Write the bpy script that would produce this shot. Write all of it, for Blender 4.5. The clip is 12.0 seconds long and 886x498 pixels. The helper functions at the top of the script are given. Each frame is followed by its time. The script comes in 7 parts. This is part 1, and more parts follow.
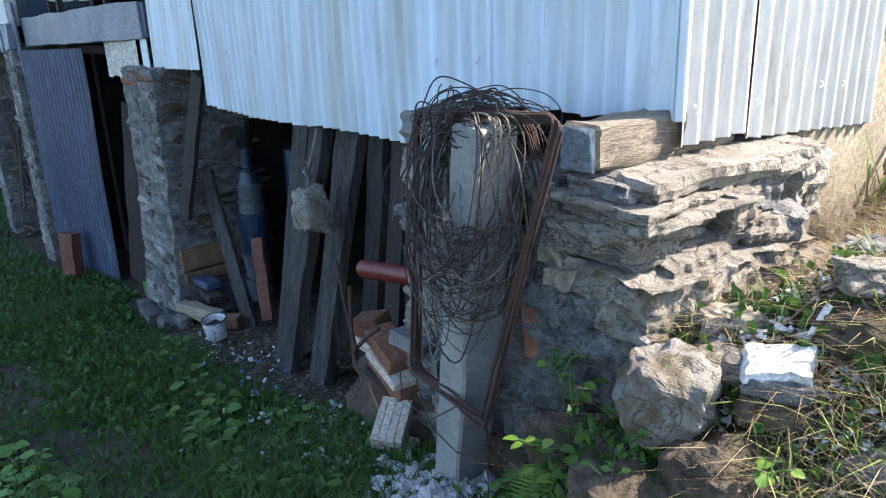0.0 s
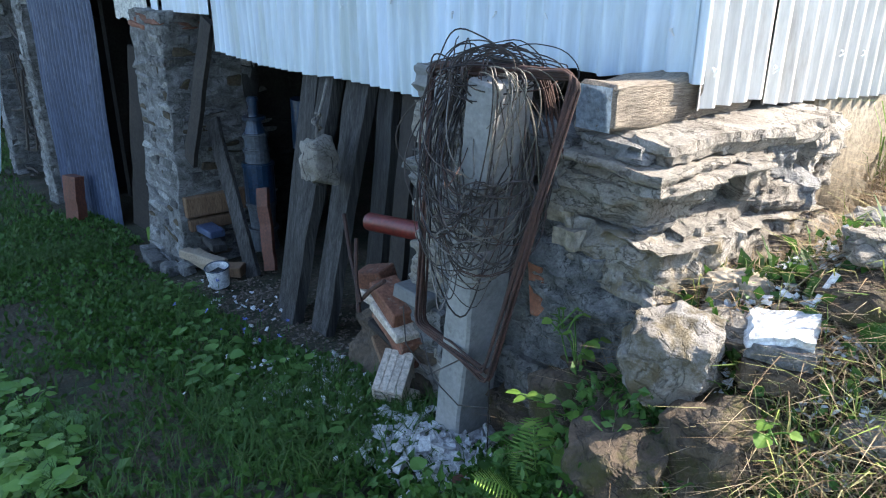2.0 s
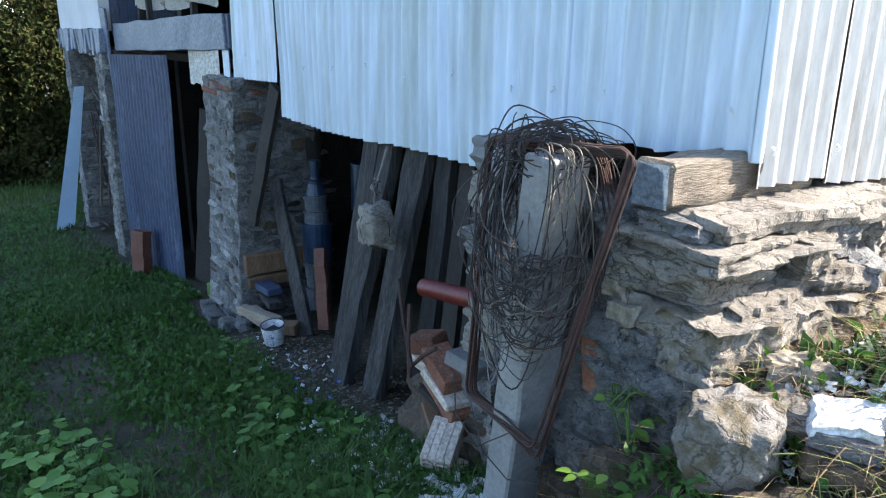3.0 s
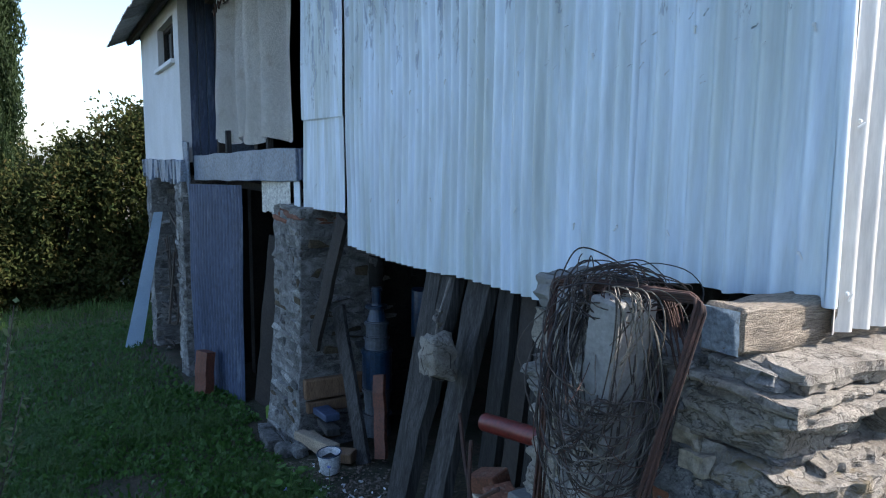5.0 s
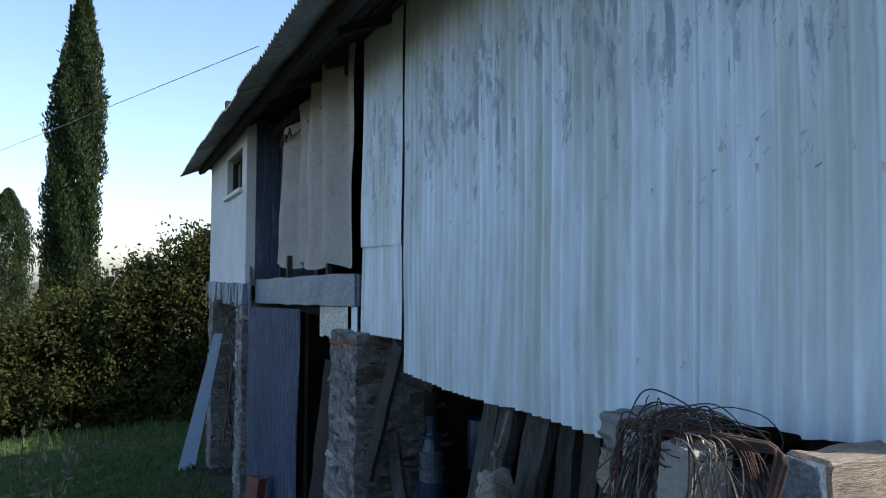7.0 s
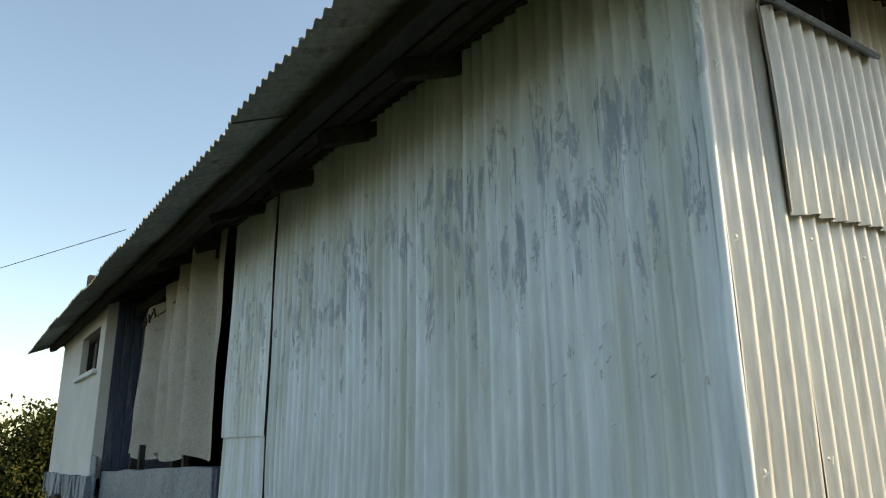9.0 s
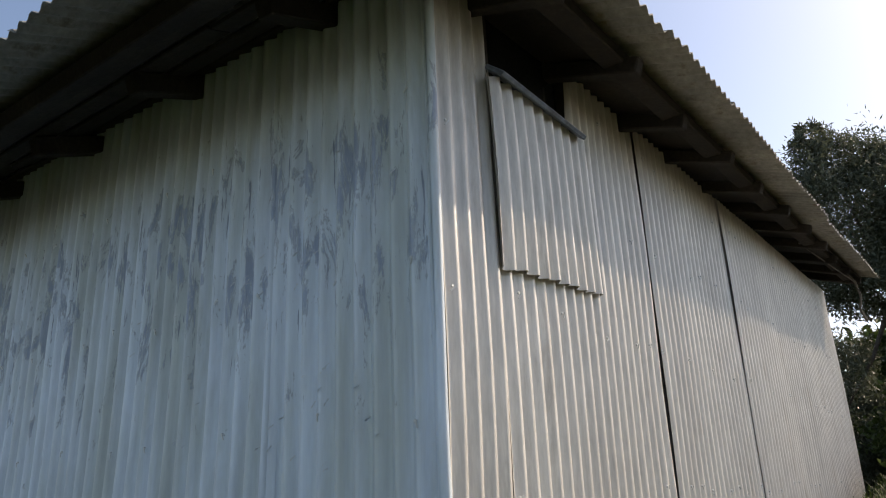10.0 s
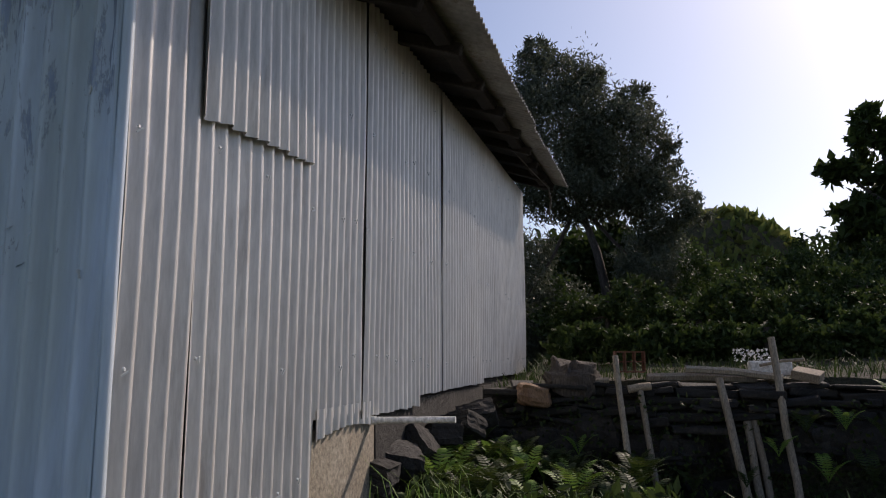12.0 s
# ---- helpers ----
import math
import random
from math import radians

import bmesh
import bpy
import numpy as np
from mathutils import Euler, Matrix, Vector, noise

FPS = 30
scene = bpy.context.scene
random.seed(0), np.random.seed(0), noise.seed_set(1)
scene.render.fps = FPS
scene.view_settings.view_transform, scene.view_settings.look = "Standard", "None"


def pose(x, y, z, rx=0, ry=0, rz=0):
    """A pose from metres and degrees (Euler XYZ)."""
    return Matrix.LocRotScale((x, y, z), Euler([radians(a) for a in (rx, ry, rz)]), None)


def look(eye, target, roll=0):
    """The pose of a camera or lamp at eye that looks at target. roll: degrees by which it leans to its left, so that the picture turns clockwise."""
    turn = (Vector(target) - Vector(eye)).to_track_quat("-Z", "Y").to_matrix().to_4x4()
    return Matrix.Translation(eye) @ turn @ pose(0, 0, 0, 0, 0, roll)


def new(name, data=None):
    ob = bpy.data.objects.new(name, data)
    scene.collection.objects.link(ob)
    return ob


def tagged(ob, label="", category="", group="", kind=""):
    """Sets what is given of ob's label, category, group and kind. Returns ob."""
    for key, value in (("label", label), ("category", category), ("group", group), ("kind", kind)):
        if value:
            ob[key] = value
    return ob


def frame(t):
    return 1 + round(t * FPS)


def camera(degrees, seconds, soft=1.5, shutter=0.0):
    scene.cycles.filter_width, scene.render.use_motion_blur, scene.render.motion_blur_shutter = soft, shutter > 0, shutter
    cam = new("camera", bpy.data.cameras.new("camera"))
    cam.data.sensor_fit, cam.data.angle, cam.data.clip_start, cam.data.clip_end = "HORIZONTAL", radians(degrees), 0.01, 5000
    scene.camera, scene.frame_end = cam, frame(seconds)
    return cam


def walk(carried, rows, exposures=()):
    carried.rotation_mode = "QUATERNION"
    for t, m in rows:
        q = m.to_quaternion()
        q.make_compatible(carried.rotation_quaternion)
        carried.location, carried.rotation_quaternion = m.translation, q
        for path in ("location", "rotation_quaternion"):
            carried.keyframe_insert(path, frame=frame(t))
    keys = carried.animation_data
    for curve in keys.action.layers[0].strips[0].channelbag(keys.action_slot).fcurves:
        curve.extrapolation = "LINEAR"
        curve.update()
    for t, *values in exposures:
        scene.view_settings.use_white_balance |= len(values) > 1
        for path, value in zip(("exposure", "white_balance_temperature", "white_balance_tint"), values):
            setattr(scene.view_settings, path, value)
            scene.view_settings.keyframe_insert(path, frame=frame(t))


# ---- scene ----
cam = camera(62.4, 12.0, soft=1.1)
PATH = [
    (0, (1.13, -1.653, 1.679), (-0.377, -0.493, 1.06), -2.2),
    (0.5, (1.13, -1.646, 1.663), (-0.343, -0.476, 0.983), -2.0),
    (1, (1.132, -1.65, 1.657), (-0.295, -0.46, 0.918), -1.7),
    (1.5, (1.132, -1.664, 1.66), (-0.289, -0.466, 0.92), -0.8),
    (2, (1.122, -1.679, 1.668), (-0.357, -0.543, 0.945), 0.1),
    (2.5, (1.123, -1.69, 1.683), (-0.437, -0.622, 1.031), 0.3),
    (3, (1.126, -1.685, 1.699), (-0.48, -0.637, 1.131), 0.4),
    (4.8, (1.119, -1.706, 1.748), (-0.614, -0.746, 1.472), 0.2),
    (5, (1.123, -1.711, 1.753), (-0.62, -0.763, 1.505), 0.3),
    (5.5, (1.119, -1.711, 1.771), (-0.652, -0.798, 1.61), 0.2),
    (6, (1.109, -1.72, 1.778), (-0.687, -0.847, 1.671), 0.2),
    (6.5, (1.096, -1.72, 1.787), (-0.719, -0.881, 1.741), 0.3),
    (6.7, (1.098, -1.722, 1.791), (-0.723, -0.894, 1.791), 0.4),
    (8.3, (1.145, -1.713, 1.866), (-0.621, -0.866, 2.273), 1.1),
    (8.5, (1.152, -1.715, 1.87), (-0.594, -0.848, 2.318), 1.7),
    (9, (1.17, -1.694, 1.895), (-0.429, -0.621, 2.435), -0.5),
    (9.5, (1.185, -1.668, 1.912), (-0.228, -0.399, 2.536), -2.4),
    (10, (1.2, -1.621, 1.894), (0.087, -0.084, 2.528), -2.2),
    (10.5, (1.203, -1.615, 1.89), (0.377, 0.12, 2.446), -1.3),
    (11, (1.248, -1.536, 1.884), (0.559, 0.278, 2.369), -1.4),
    (11.5, (1.238, -1.51, 1.876), (0.623, 0.35, 2.28), -0.7),
    (12, (1.233, -1.512, 1.874), (0.735, 0.402, 2.168), -0.1),
]
walk(cam, [(t, look(eye, target, roll)) for t, eye, target, roll in PATH],
     exposures=[(0.0, 1.85, 6050, 12), (1.0, 1.95, 6000, 11), (3.0, 1.92, 5950, 11), (5.0, 1.3, 5700, 12), (5.5, 1.0, 5800, 12), (6.5, 0.9, 5800, 12), (8.5, 0.85, 7400, 16), (9.0, 0.9, 7900, 4), (9.5, 1.1, 7600, -8), (10.0, 0.4, 7100, 15), (10.5, -0.3, 6700, 18), (11.0, -0.25, 6600, 19), (12.0, -0.42, 6350, 20)])

# ---- light ----
SUN_AZ = math.atan2(0.866, 0.50)
SUN_EL = radians(38)
world = bpy.data.worlds.new("world")
scene.world = world
world.use_nodes = True
wn = world.node_tree
sky = wn.nodes.new("ShaderNodeTexSky")
sky.sky_type, sky.sun_disc = "NISHITA", False
sky.sun_elevation, sky.sun_rotation = SUN_EL, math.pi / 2 - SUN_AZ
sky.air_density, sky.dust_density, sky.ozone_density = 1.0, 1.3, 1.0
wn.links.new(sky.outputs[0], wn.nodes["Background"].inputs[0])
wn.nodes["Background"].inputs[1].default_value = 0.15
sun = new("sun", bpy.data.lights.new("sun", "SUN"))
sun.data.energy, sun.data.angle, sun.data.color = 5.0, radians(0.6), (1.0, 0.87, 0.70)
sun_dir = Vector((math.cos(SUN_AZ) * math.cos(SUN_EL), math.sin(SUN_AZ) * math.cos(SUN_EL), math.sin(SUN_EL)))
sun.matrix_world = look(sun_dir * 30, (0, 0, 0))


# ---- materials ----
def material(name, rough=0.8, metal=0.0):
    m = bpy.data.materials.new(name)
    m.use_nodes = True
    bsdf = m.node_tree.nodes["Principled BSDF"]
    bsdf.inputs["Roughness"].default_value, bsdf.inputs["Metallic"].default_value = rough, metal
    return m, m.node_tree, bsdf


def ramp(nt, fac, stops):
    r = nt.nodes.new("ShaderNodeValToRGB")
    while len(r.color_ramp.elements) < len(stops):
        r.color_ramp.elements.new(0.5)
    for e, (p, c) in zip(r.color_ramp.elements, stops):
        e.position, e.color = p, (*c, 1) if len(c) == 3 else c
    nt.links.new(fac, r.inputs[0])
    return r.outputs[0]


def noise_tex(nt, scale, detail=6, rough=0.6, stretch=(1, 1, 1), dist=0.0, coord="Object"):
    tc = nt.nodes.new("ShaderNodeTexCoord")
    mp = nt.nodes.new("ShaderNodeMapping")
    mp.inputs["Scale"].default_value = stretch
    n = nt.nodes.new("ShaderNodeTexNoise")
    n.inputs["Scale"].default_value, n.inputs["Detail"].default_value = scale, detail
    n.inputs["Roughness"].default_value, n.inputs["Distortion"].default_value = rough, dist
    nt.links.new(tc.outputs[coord], mp.inputs[0])
    nt.links.new(mp.outputs[0], n.inputs["Vector"])
    return n.outputs[0]


def mix(nt, fac, a, b, mode="MIX"):
    n = nt.nodes.new("ShaderNodeMix")
    n.data_type, n.blend_type = "RGBA", mode
    for sock, v in ((n.inputs[0], fac), (n.inputs[6], a), (n.inputs[7], b)):
        if isinstance(v, (int, float)):
            sock.default_value = v
        elif isinstance(v, tuple):
            sock.default_value = (*v, 1)
        else:
            nt.links.new(v, sock)
    return n.outputs[2]


def bump(nt, bsdf, height, strength=0.4, dist=0.01):
    b = nt.nodes.new("ShaderNodeBump")
    b.inputs["Strength"].default_value, b.inputs["Distance"].default_value = strength, dist
    nt.links.new(height, b.inputs["Height"])
    nt.links.new(b.outputs[0], bsdf.inputs["Normal"])


def mottled(name, c1, c2, c3=None, scale=6, fine=60, rough=0.85, relief=0.4, dist=0.01, stretch=(1, 1, 1), vary=0.15, metal=0.0, spread=(0.35, 0.65), contrast=0.6):
    """Two colours in broad patches, finer grain over them, an uneven surface, and a small difference from piece to piece."""
    m, nt, bsdf = material(name, rough, metal)
    big = noise_tex(nt, scale, 5, 0.65, stretch)
    fin = noise_tex(nt, fine, 6, 0.7, stretch)
    col = ramp(nt, big, [(spread[0], c1), (spread[1], c2)])
    if c3:
        spots = ramp(nt, noise_tex(nt, scale * 2.7, 8, 0.75, stretch), [(0.55, (0, 0, 0)), (0.68, (1, 1, 1))])
        col = mix(nt, spots, col, c3)
    grain = ramp(nt, fin, [(0.3, (1 - contrast,) * 3), (0.7, (1 + 0.5 * contrast,) * 3)])
    col = mix(nt, 1.0, col, grain, "MULTIPLY")
    if vary:
        info = nt.nodes.new("ShaderNodeObjectInfo")
        tone = ramp(nt, info.outputs["Random"], [(0.0, (1 - vary,) * 3), (1.0, (1 + vary,) * 3)])
        col = mix(nt, 1.0, col, tone, "MULTIPLY")
    nt.links.new(col, bsdf.inputs["Base Color"])
    bump(nt, bsdf, fin, relief, dist)
    return m


def weathered_stone(name, dark, mid, light, scale=6.0, bed=3.0, moss=None, relief=0.024, vary=0.12):
    """Bedded rock: tones along its layers, dark seams, pits and a rough grain."""
    m, nt, bsdf = material(name, 0.93)
    st = (1, 1, bed)
    big = noise_tex(nt, scale, 9, 0.66, st, 0.5)
    col = ramp(nt, big, [(0.30, dark), (0.46, mid), (0.64, light)])
    seam = noise_tex(nt, scale * 1.3, 5, 0.55, (1, 1, bed), 0.7)
    seams = ramp(nt, seam, [(0.472, (0, 0, 0)), (0.494, (0.75, 0.75, 0.75)), (0.514, (0, 0, 0))])
    col = mix(nt, seams, col, tuple(c * 0.45 for c in dark))
    pit = noise_tex(nt, scale * 8, 6, 0.7)
    col = mix(nt, ramp(nt, pit, [(0.62, (0, 0, 0)), (0.72, (0.5, 0.5, 0.5))]), col, tuple(c * 0.5 for c in dark))
    grain = noise_tex(nt, 130, 5, 0.75)
    col = mix(nt, 1.0, col, ramp(nt, grain, [(0.3, (0.62, 0.62, 0.62)), (0.7, (1.28, 1.28, 1.28))]), "MULTIPLY")
    if moss:
        green = ramp(nt, noise_tex(nt, 9, 8, 0.72), [(0.50, (0, 0, 0)), (0.60, (0.85, 0.85, 0.85))])
        col = mix(nt, green, col, moss)
    info = nt.nodes.new("ShaderNodeObjectInfo")
    col = mix(nt, 1.0, col, ramp(nt, info.outputs["Random"], [(0.0, (1 - vary,) * 3), (1.0, (1 + vary,) * 3)]), "MULTIPLY")
    nt.links.new(col, bsdf.inputs["Base Color"])
    h = mix(nt, 1.0, mix(nt, 0.35, big, grain), mix(nt, 1.0, seams, (0.35, 0.35, 0.35), "MULTIPLY"), "SUBTRACT")
    h = mix(nt, 1.0, h, mix(nt, 1.0, pit, (0.4, 0.4, 0.4), "MULTIPLY"), "SUBTRACT")
    bump(nt, bsdf, h, 1.0, relief)
    return m


M = {}
M["grass_ground"] = mottled("grass_ground", (0.035, 0.042, 0.015), (0.10, 0.075, 0.046), (0.032, 0.055, 0.014), 2.2, 45, 0.95, 1.0, 0.04, contrast=0.8)
_nt = M["grass_ground"].node_tree
_b = _nt.nodes["Principled BSDF"]
# paler ground beside the side wall, unseen, added to bounce light onto its sheets
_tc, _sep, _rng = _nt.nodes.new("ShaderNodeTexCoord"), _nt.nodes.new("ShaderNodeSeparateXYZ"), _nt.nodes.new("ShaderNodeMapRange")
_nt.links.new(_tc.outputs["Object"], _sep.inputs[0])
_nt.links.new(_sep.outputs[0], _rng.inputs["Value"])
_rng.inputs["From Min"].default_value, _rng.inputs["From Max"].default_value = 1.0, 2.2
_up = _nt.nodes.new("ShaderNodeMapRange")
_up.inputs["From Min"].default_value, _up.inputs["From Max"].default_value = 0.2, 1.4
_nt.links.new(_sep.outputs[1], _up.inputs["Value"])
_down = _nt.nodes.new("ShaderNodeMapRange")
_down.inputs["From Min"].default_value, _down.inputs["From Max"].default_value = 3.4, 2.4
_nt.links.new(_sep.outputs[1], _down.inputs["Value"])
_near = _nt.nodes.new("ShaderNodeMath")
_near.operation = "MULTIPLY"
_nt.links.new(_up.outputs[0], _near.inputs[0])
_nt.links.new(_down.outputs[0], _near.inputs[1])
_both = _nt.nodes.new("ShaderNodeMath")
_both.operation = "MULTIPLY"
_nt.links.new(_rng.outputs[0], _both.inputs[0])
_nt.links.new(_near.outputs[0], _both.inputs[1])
_bounce_tone = ramp(_nt, noise_tex(_nt, 3, 6, 0.65), [(0.35, (0.15, 0.12, 0.07)), (0.65, (0.23, 0.19, 0.12))])
_nt.links.new(mix(_nt, _both.outputs[0], _b.inputs["Base Color"].links[0].from_socket, _bounce_tone), _b.inputs["Base Color"])
M["sheet"] = mottled("painted_sheet", (0.52, 0.55, 0.56), (0.62, 0.64, 0.64), None, 1.5, 25, 0.42, 0.05, 0.003, (1, 1, 0.15), 0.04, contrast=0.2)
M["sheet_bright"] = mottled("aluminium_paint_sheet", (0.60, 0.58, 0.55), (0.69, 0.67, 0.63), (0.50, 0.46, 0.41), 1.8, 30, 0.38, 0.08, 0.003, (1.5, 1.5, 0.2), 0.06, 0.15, contrast=0.22)
M["roof_sheet"] = mottled("weathered_roof_sheet", (0.24, 0.24, 0.22), (0.34, 0.33, 0.29), (0.17, 0.13, 0.09), 3, 30, 0.55, 0.2, contrast=0.35)
M["stone"] = mottled("pale_stone", (0.34, 0.29, 0.22), (0.46, 0.41, 0.34), (0.20, 0.17, 0.13), 9, 55, 0.9, 1.0, 0.03)
M["mortar"] = mottled("mortar", (0.12, 0.115, 0.105), (0.20, 0.19, 0.175), (0.07, 0.065, 0.055), 5, 50, 0.95, 0.9, 0.02)
M["concrete"] = mottled("concrete", (0.17, 0.168, 0.16), (0.23, 0.225, 0.215), (0.13, 0.125, 0.115), 4, 60, 0.9, 0.4, 0.006, contrast=0.25)
M["plaster"] = mottled("white_plaster", (0.62, 0.62, 0.6), (0.7, 0.7, 0.69), None, 2, 40, 0.9, 0.2, 0.005, contrast=0.15)
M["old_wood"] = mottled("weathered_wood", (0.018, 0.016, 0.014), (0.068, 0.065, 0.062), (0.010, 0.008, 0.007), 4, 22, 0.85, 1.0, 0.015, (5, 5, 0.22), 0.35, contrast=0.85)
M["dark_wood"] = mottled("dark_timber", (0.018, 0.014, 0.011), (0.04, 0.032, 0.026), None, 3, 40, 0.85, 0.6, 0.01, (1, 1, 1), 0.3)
M["soffit_wood"] = mottled("brown_board", (0.05, 0.038, 0.028), (0.085, 0.066, 0.05), (0.03, 0.022, 0.016), 4, 40, 0.85, 0.6, 0.008, (0.4, 3, 3), 0.3)
M["ledge_stone"] = weathered_stone("bedded_ledge_stone", (0.132, 0.110, 0.084), (0.238, 0.211, 0.172), (0.334, 0.304, 0.255), 7, 2.2)
M["ledge_pale"] = weathered_stone("pale_bleached_stone", (0.170, 0.145, 0.115), (0.281, 0.251, 0.208), (0.365, 0.336, 0.289), 7, 1.6)
M["ledge_grey"] = weathered_stone("grey_bedded_stone", (0.10, 0.10, 0.095), (0.19, 0.185, 0.175), (0.30, 0.29, 0.275), 8, 1.8)
M["ledge_moss"] = weathered_stone("stone_with_moss", (0.114, 0.097, 0.075), (0.220, 0.198, 0.163), (0.317, 0.290, 0.251), 7, 1.4, (0.17, 0.135, 0.075))
M["brown_rock"] = weathered_stone("damp_brown_rock", (0.045, 0.032, 0.02), (0.09, 0.065, 0.042), (0.145, 0.112, 0.075), 7, 1.0, (0.06, 0.056, 0.012))
M["rubble_face"] = weathered_stone("crumbling_mortar_rubble", (0.07, 0.07, 0.07), (0.18, 0.18, 0.175), (0.34, 0.335, 0.32), 16, 1.0, None, 0.05)
M["earth"] = mottled("earth", (0.07, 0.05, 0.035), (0.12, 0.09, 0.06), None, 4, 40, 0.95, 0.8, 0.02)


# ---- building tools ----
def mesh_of(bm, name, mat, smooth=False):
    me = bpy.data.meshes.new(name)
    bm.normal_update()
    bm.to_mesh(me)
    bm.free()
    if mat:
        me.materials.append(mat)
    if smooth:
        for p in me.polygons:
            p.use_smooth = True
        me.set_sharp_from_angle(angle=radians(50))
    return me


def part(name, bm, mat, parent=None, label="", smooth=False):
    ob = new(name, mesh_of(bm, name, mat, smooth))
    ob.parent = parent
    if label:
        tagged(ob, label)
    return ob


def thing(name, label, category, group="", kind=""):
    return tagged(new(name), label, category, group, kind)


def solid(name, bm, mat, label, category, group="", kind="", smooth=False):
    return tagged(part(name, bm, mat, None, "", smooth), label, category, group, kind)


def box(x0, x1, y0, y1, z0, z1, bevel=0.0, bm=None):
    bm = bm or bmesh.new()
    vs = [bm.verts.new((x, y, z)) for x in (x0, x1) for y in (y0, y1) for z in (z0, z1)]
    fs = [bm.faces.new([vs[i] for i in q]) for q in ((0, 1, 3, 2), (4, 6, 7, 5), (0, 4, 5, 1), (2, 3, 7, 6), (0, 2, 6, 4), (1, 5, 7, 3))]
    if bevel:
        bmesh.ops.bevel(bm, geom=list({e for f in fs for e in f.edges}), offset=bevel, segments=1, affect="EDGES")
    return bm


def put_bm(bm, m):
    bmesh.ops.transform(bm, matrix=m, verts=bm.verts)
    return bm


def rough_up(bm, amount, scale, seed=0.0):
    for v in bm.verts:
        p = v.co * scale + Vector((seed, seed * 1.7, -seed))
        v.co += Vector((noise.noise(p), noise.noise(p + Vector((9, 2, 5))), noise.noise(p + Vector((3, 8, 1))))) * amount
    return bm


def tube(points, radius, sides=6, bm=None, taper=1.0, cap=True):
    bm = bm or bmesh.new()
    pts = [Vector(p) for p in points]
    rings = []
    for i, p in enumerate(pts):
        d = (pts[min(i + 1, len(pts) - 1)] - pts[max(i - 1, 0)]).normalized()
        a = d.orthogonal().normalized() if i == 0 else (side - d * side.dot(d)).normalized()
        side = a
        b = d.cross(a)
        r = radius * (1 + (taper - 1) * i / (len(pts) - 1))
        rings.append([bm.verts.new(p + (a * math.cos(k * math.tau / sides) + b * math.sin(k * math.tau / sides)) * r) for k in range(sides)])
    for r0, r1 in zip(rings, rings[1:]):
        for k in range(sides):
            bm.faces.new((r0[k], r0[(k + 1) % sides], r1[(k + 1) % sides], r1[k]))
    if cap:
        bm.faces.new(rings[0][::-1])
        bm.faces.new(rings[-1])
    return bm


def corrugated(width, z_low, z_high, pitch=0.076, depth=0.009, rows=10, wave=0.004, seed=0.0, thick=0.0015, per=8, torn=0.0):
    """A corrugated sheet in the plane y = 0 of its own axes, from x = 0 to width, ribs upright. z_low, z_high: numbers or functions of x."""
    low = z_low if callable(z_low) else (lambda u: z_low)
    high = z_high if callable(z_high) else (lambda u: z_high)
    bm = bmesh.new()
    n = max(2, round(width / pitch * per))
    grids = []
    for back in (0, 1):
        grid = []
        for i in range(n + 1):
            u = width * i / n
            lo, hi = low(u) + torn * noise.noise((u * 9 + seed, 3.1, seed)), high(u)
            col = []
            for j in range(rows + 1):
                z = lo + (hi - lo) * j / rows
                y = -depth * math.cos(u / pitch * math.tau) + wave * noise.noise((u * 1.3 + seed, z * 1.1, seed)) * 3
                col.append(bm.verts.new((u, y + back * thick * 2, z)))
            grid.append(col)
        grids.append(grid)
    f, b = grids
    for i in range(n):
        for j in range(rows):
            bm.faces.new((f[i][j], f[i + 1][j], f[i + 1][j + 1], f[i][j + 1]))
            bm.faces.new((b[i][j], b[i][j + 1], b[i + 1][j + 1], b[i + 1][j]))
        bm.faces.new((f[i][0], b[i][0], b[i + 1][0], f[i + 1][0]))
        bm.faces.new((f[i][rows], f[i + 1][rows], b[i + 1][rows], b[i][rows]))
    return bm


def along_left(x0, y=0.0):
    """Axes of a sheet on the long shaded wall, that runs from x0 towards +x and faces -y."""
    return Matrix.Translation((x0, y, 0))


def along_right(y0, x=0.0):
    """Axes of a sheet on the sunlit side wall, that runs from y0 towards +y and faces +x."""
    return Matrix.Translation((x, y0, 0)) @ pose(0, 0, 0, 0, 0, 90)


def rock_bm(sx, sy, sz, seed, cuts=3, jag=0.22, flat=0.55):
    """A broken stone: a cube cut fine, half rounded, with facets and small dents."""
    bm = bmesh.new()
    bmesh.ops.create_cube(bm, size=1)
    bmesh.ops.subdivide_edges(bm, edges=bm.edges[:], cuts=cuts, use_grid_fill=True)
    for v in bm.verts:
        ball = v.co.normalized() * 0.56
        v.co = v.co.lerp(ball, 1 - flat)
        p = v.co * 2.1 + Vector((seed, seed * 0.7, seed * 1.3))
        v.co *= 1 + jag * noise.noise(p) + jag * 0.5 * noise.noise(p * 2.7)
        v.co.x *= sx
        v.co.y *= sy
        v.co.z *= sz
    return bm


# ---- the ground ----
PROFILE = [(-60, -2.6), (-30, -2.0), (-18, -1.75), (-12, -1.15), (-10, -0.98), (-6, -0.56), (-4, -0.42), (-2, -0.08), (-0.35, 0.27), (1.2, 0.36), (4, 0.4), (60, 0.5)]


def lerp_rows(rows, x):
    for (x0, v0), (x1, v1) in zip(rows, rows[1:]):
        if x <= x1:
            return v0 + (v1 - v0) * max(0.0, (x - x0) / (x1 - x0))
    return rows[-1][1]


def smooth01(a, b, v):
    t = min(1.0, max(0.0, (v - a) / (b - a)))
    return t * t * (3 - 2 * t)


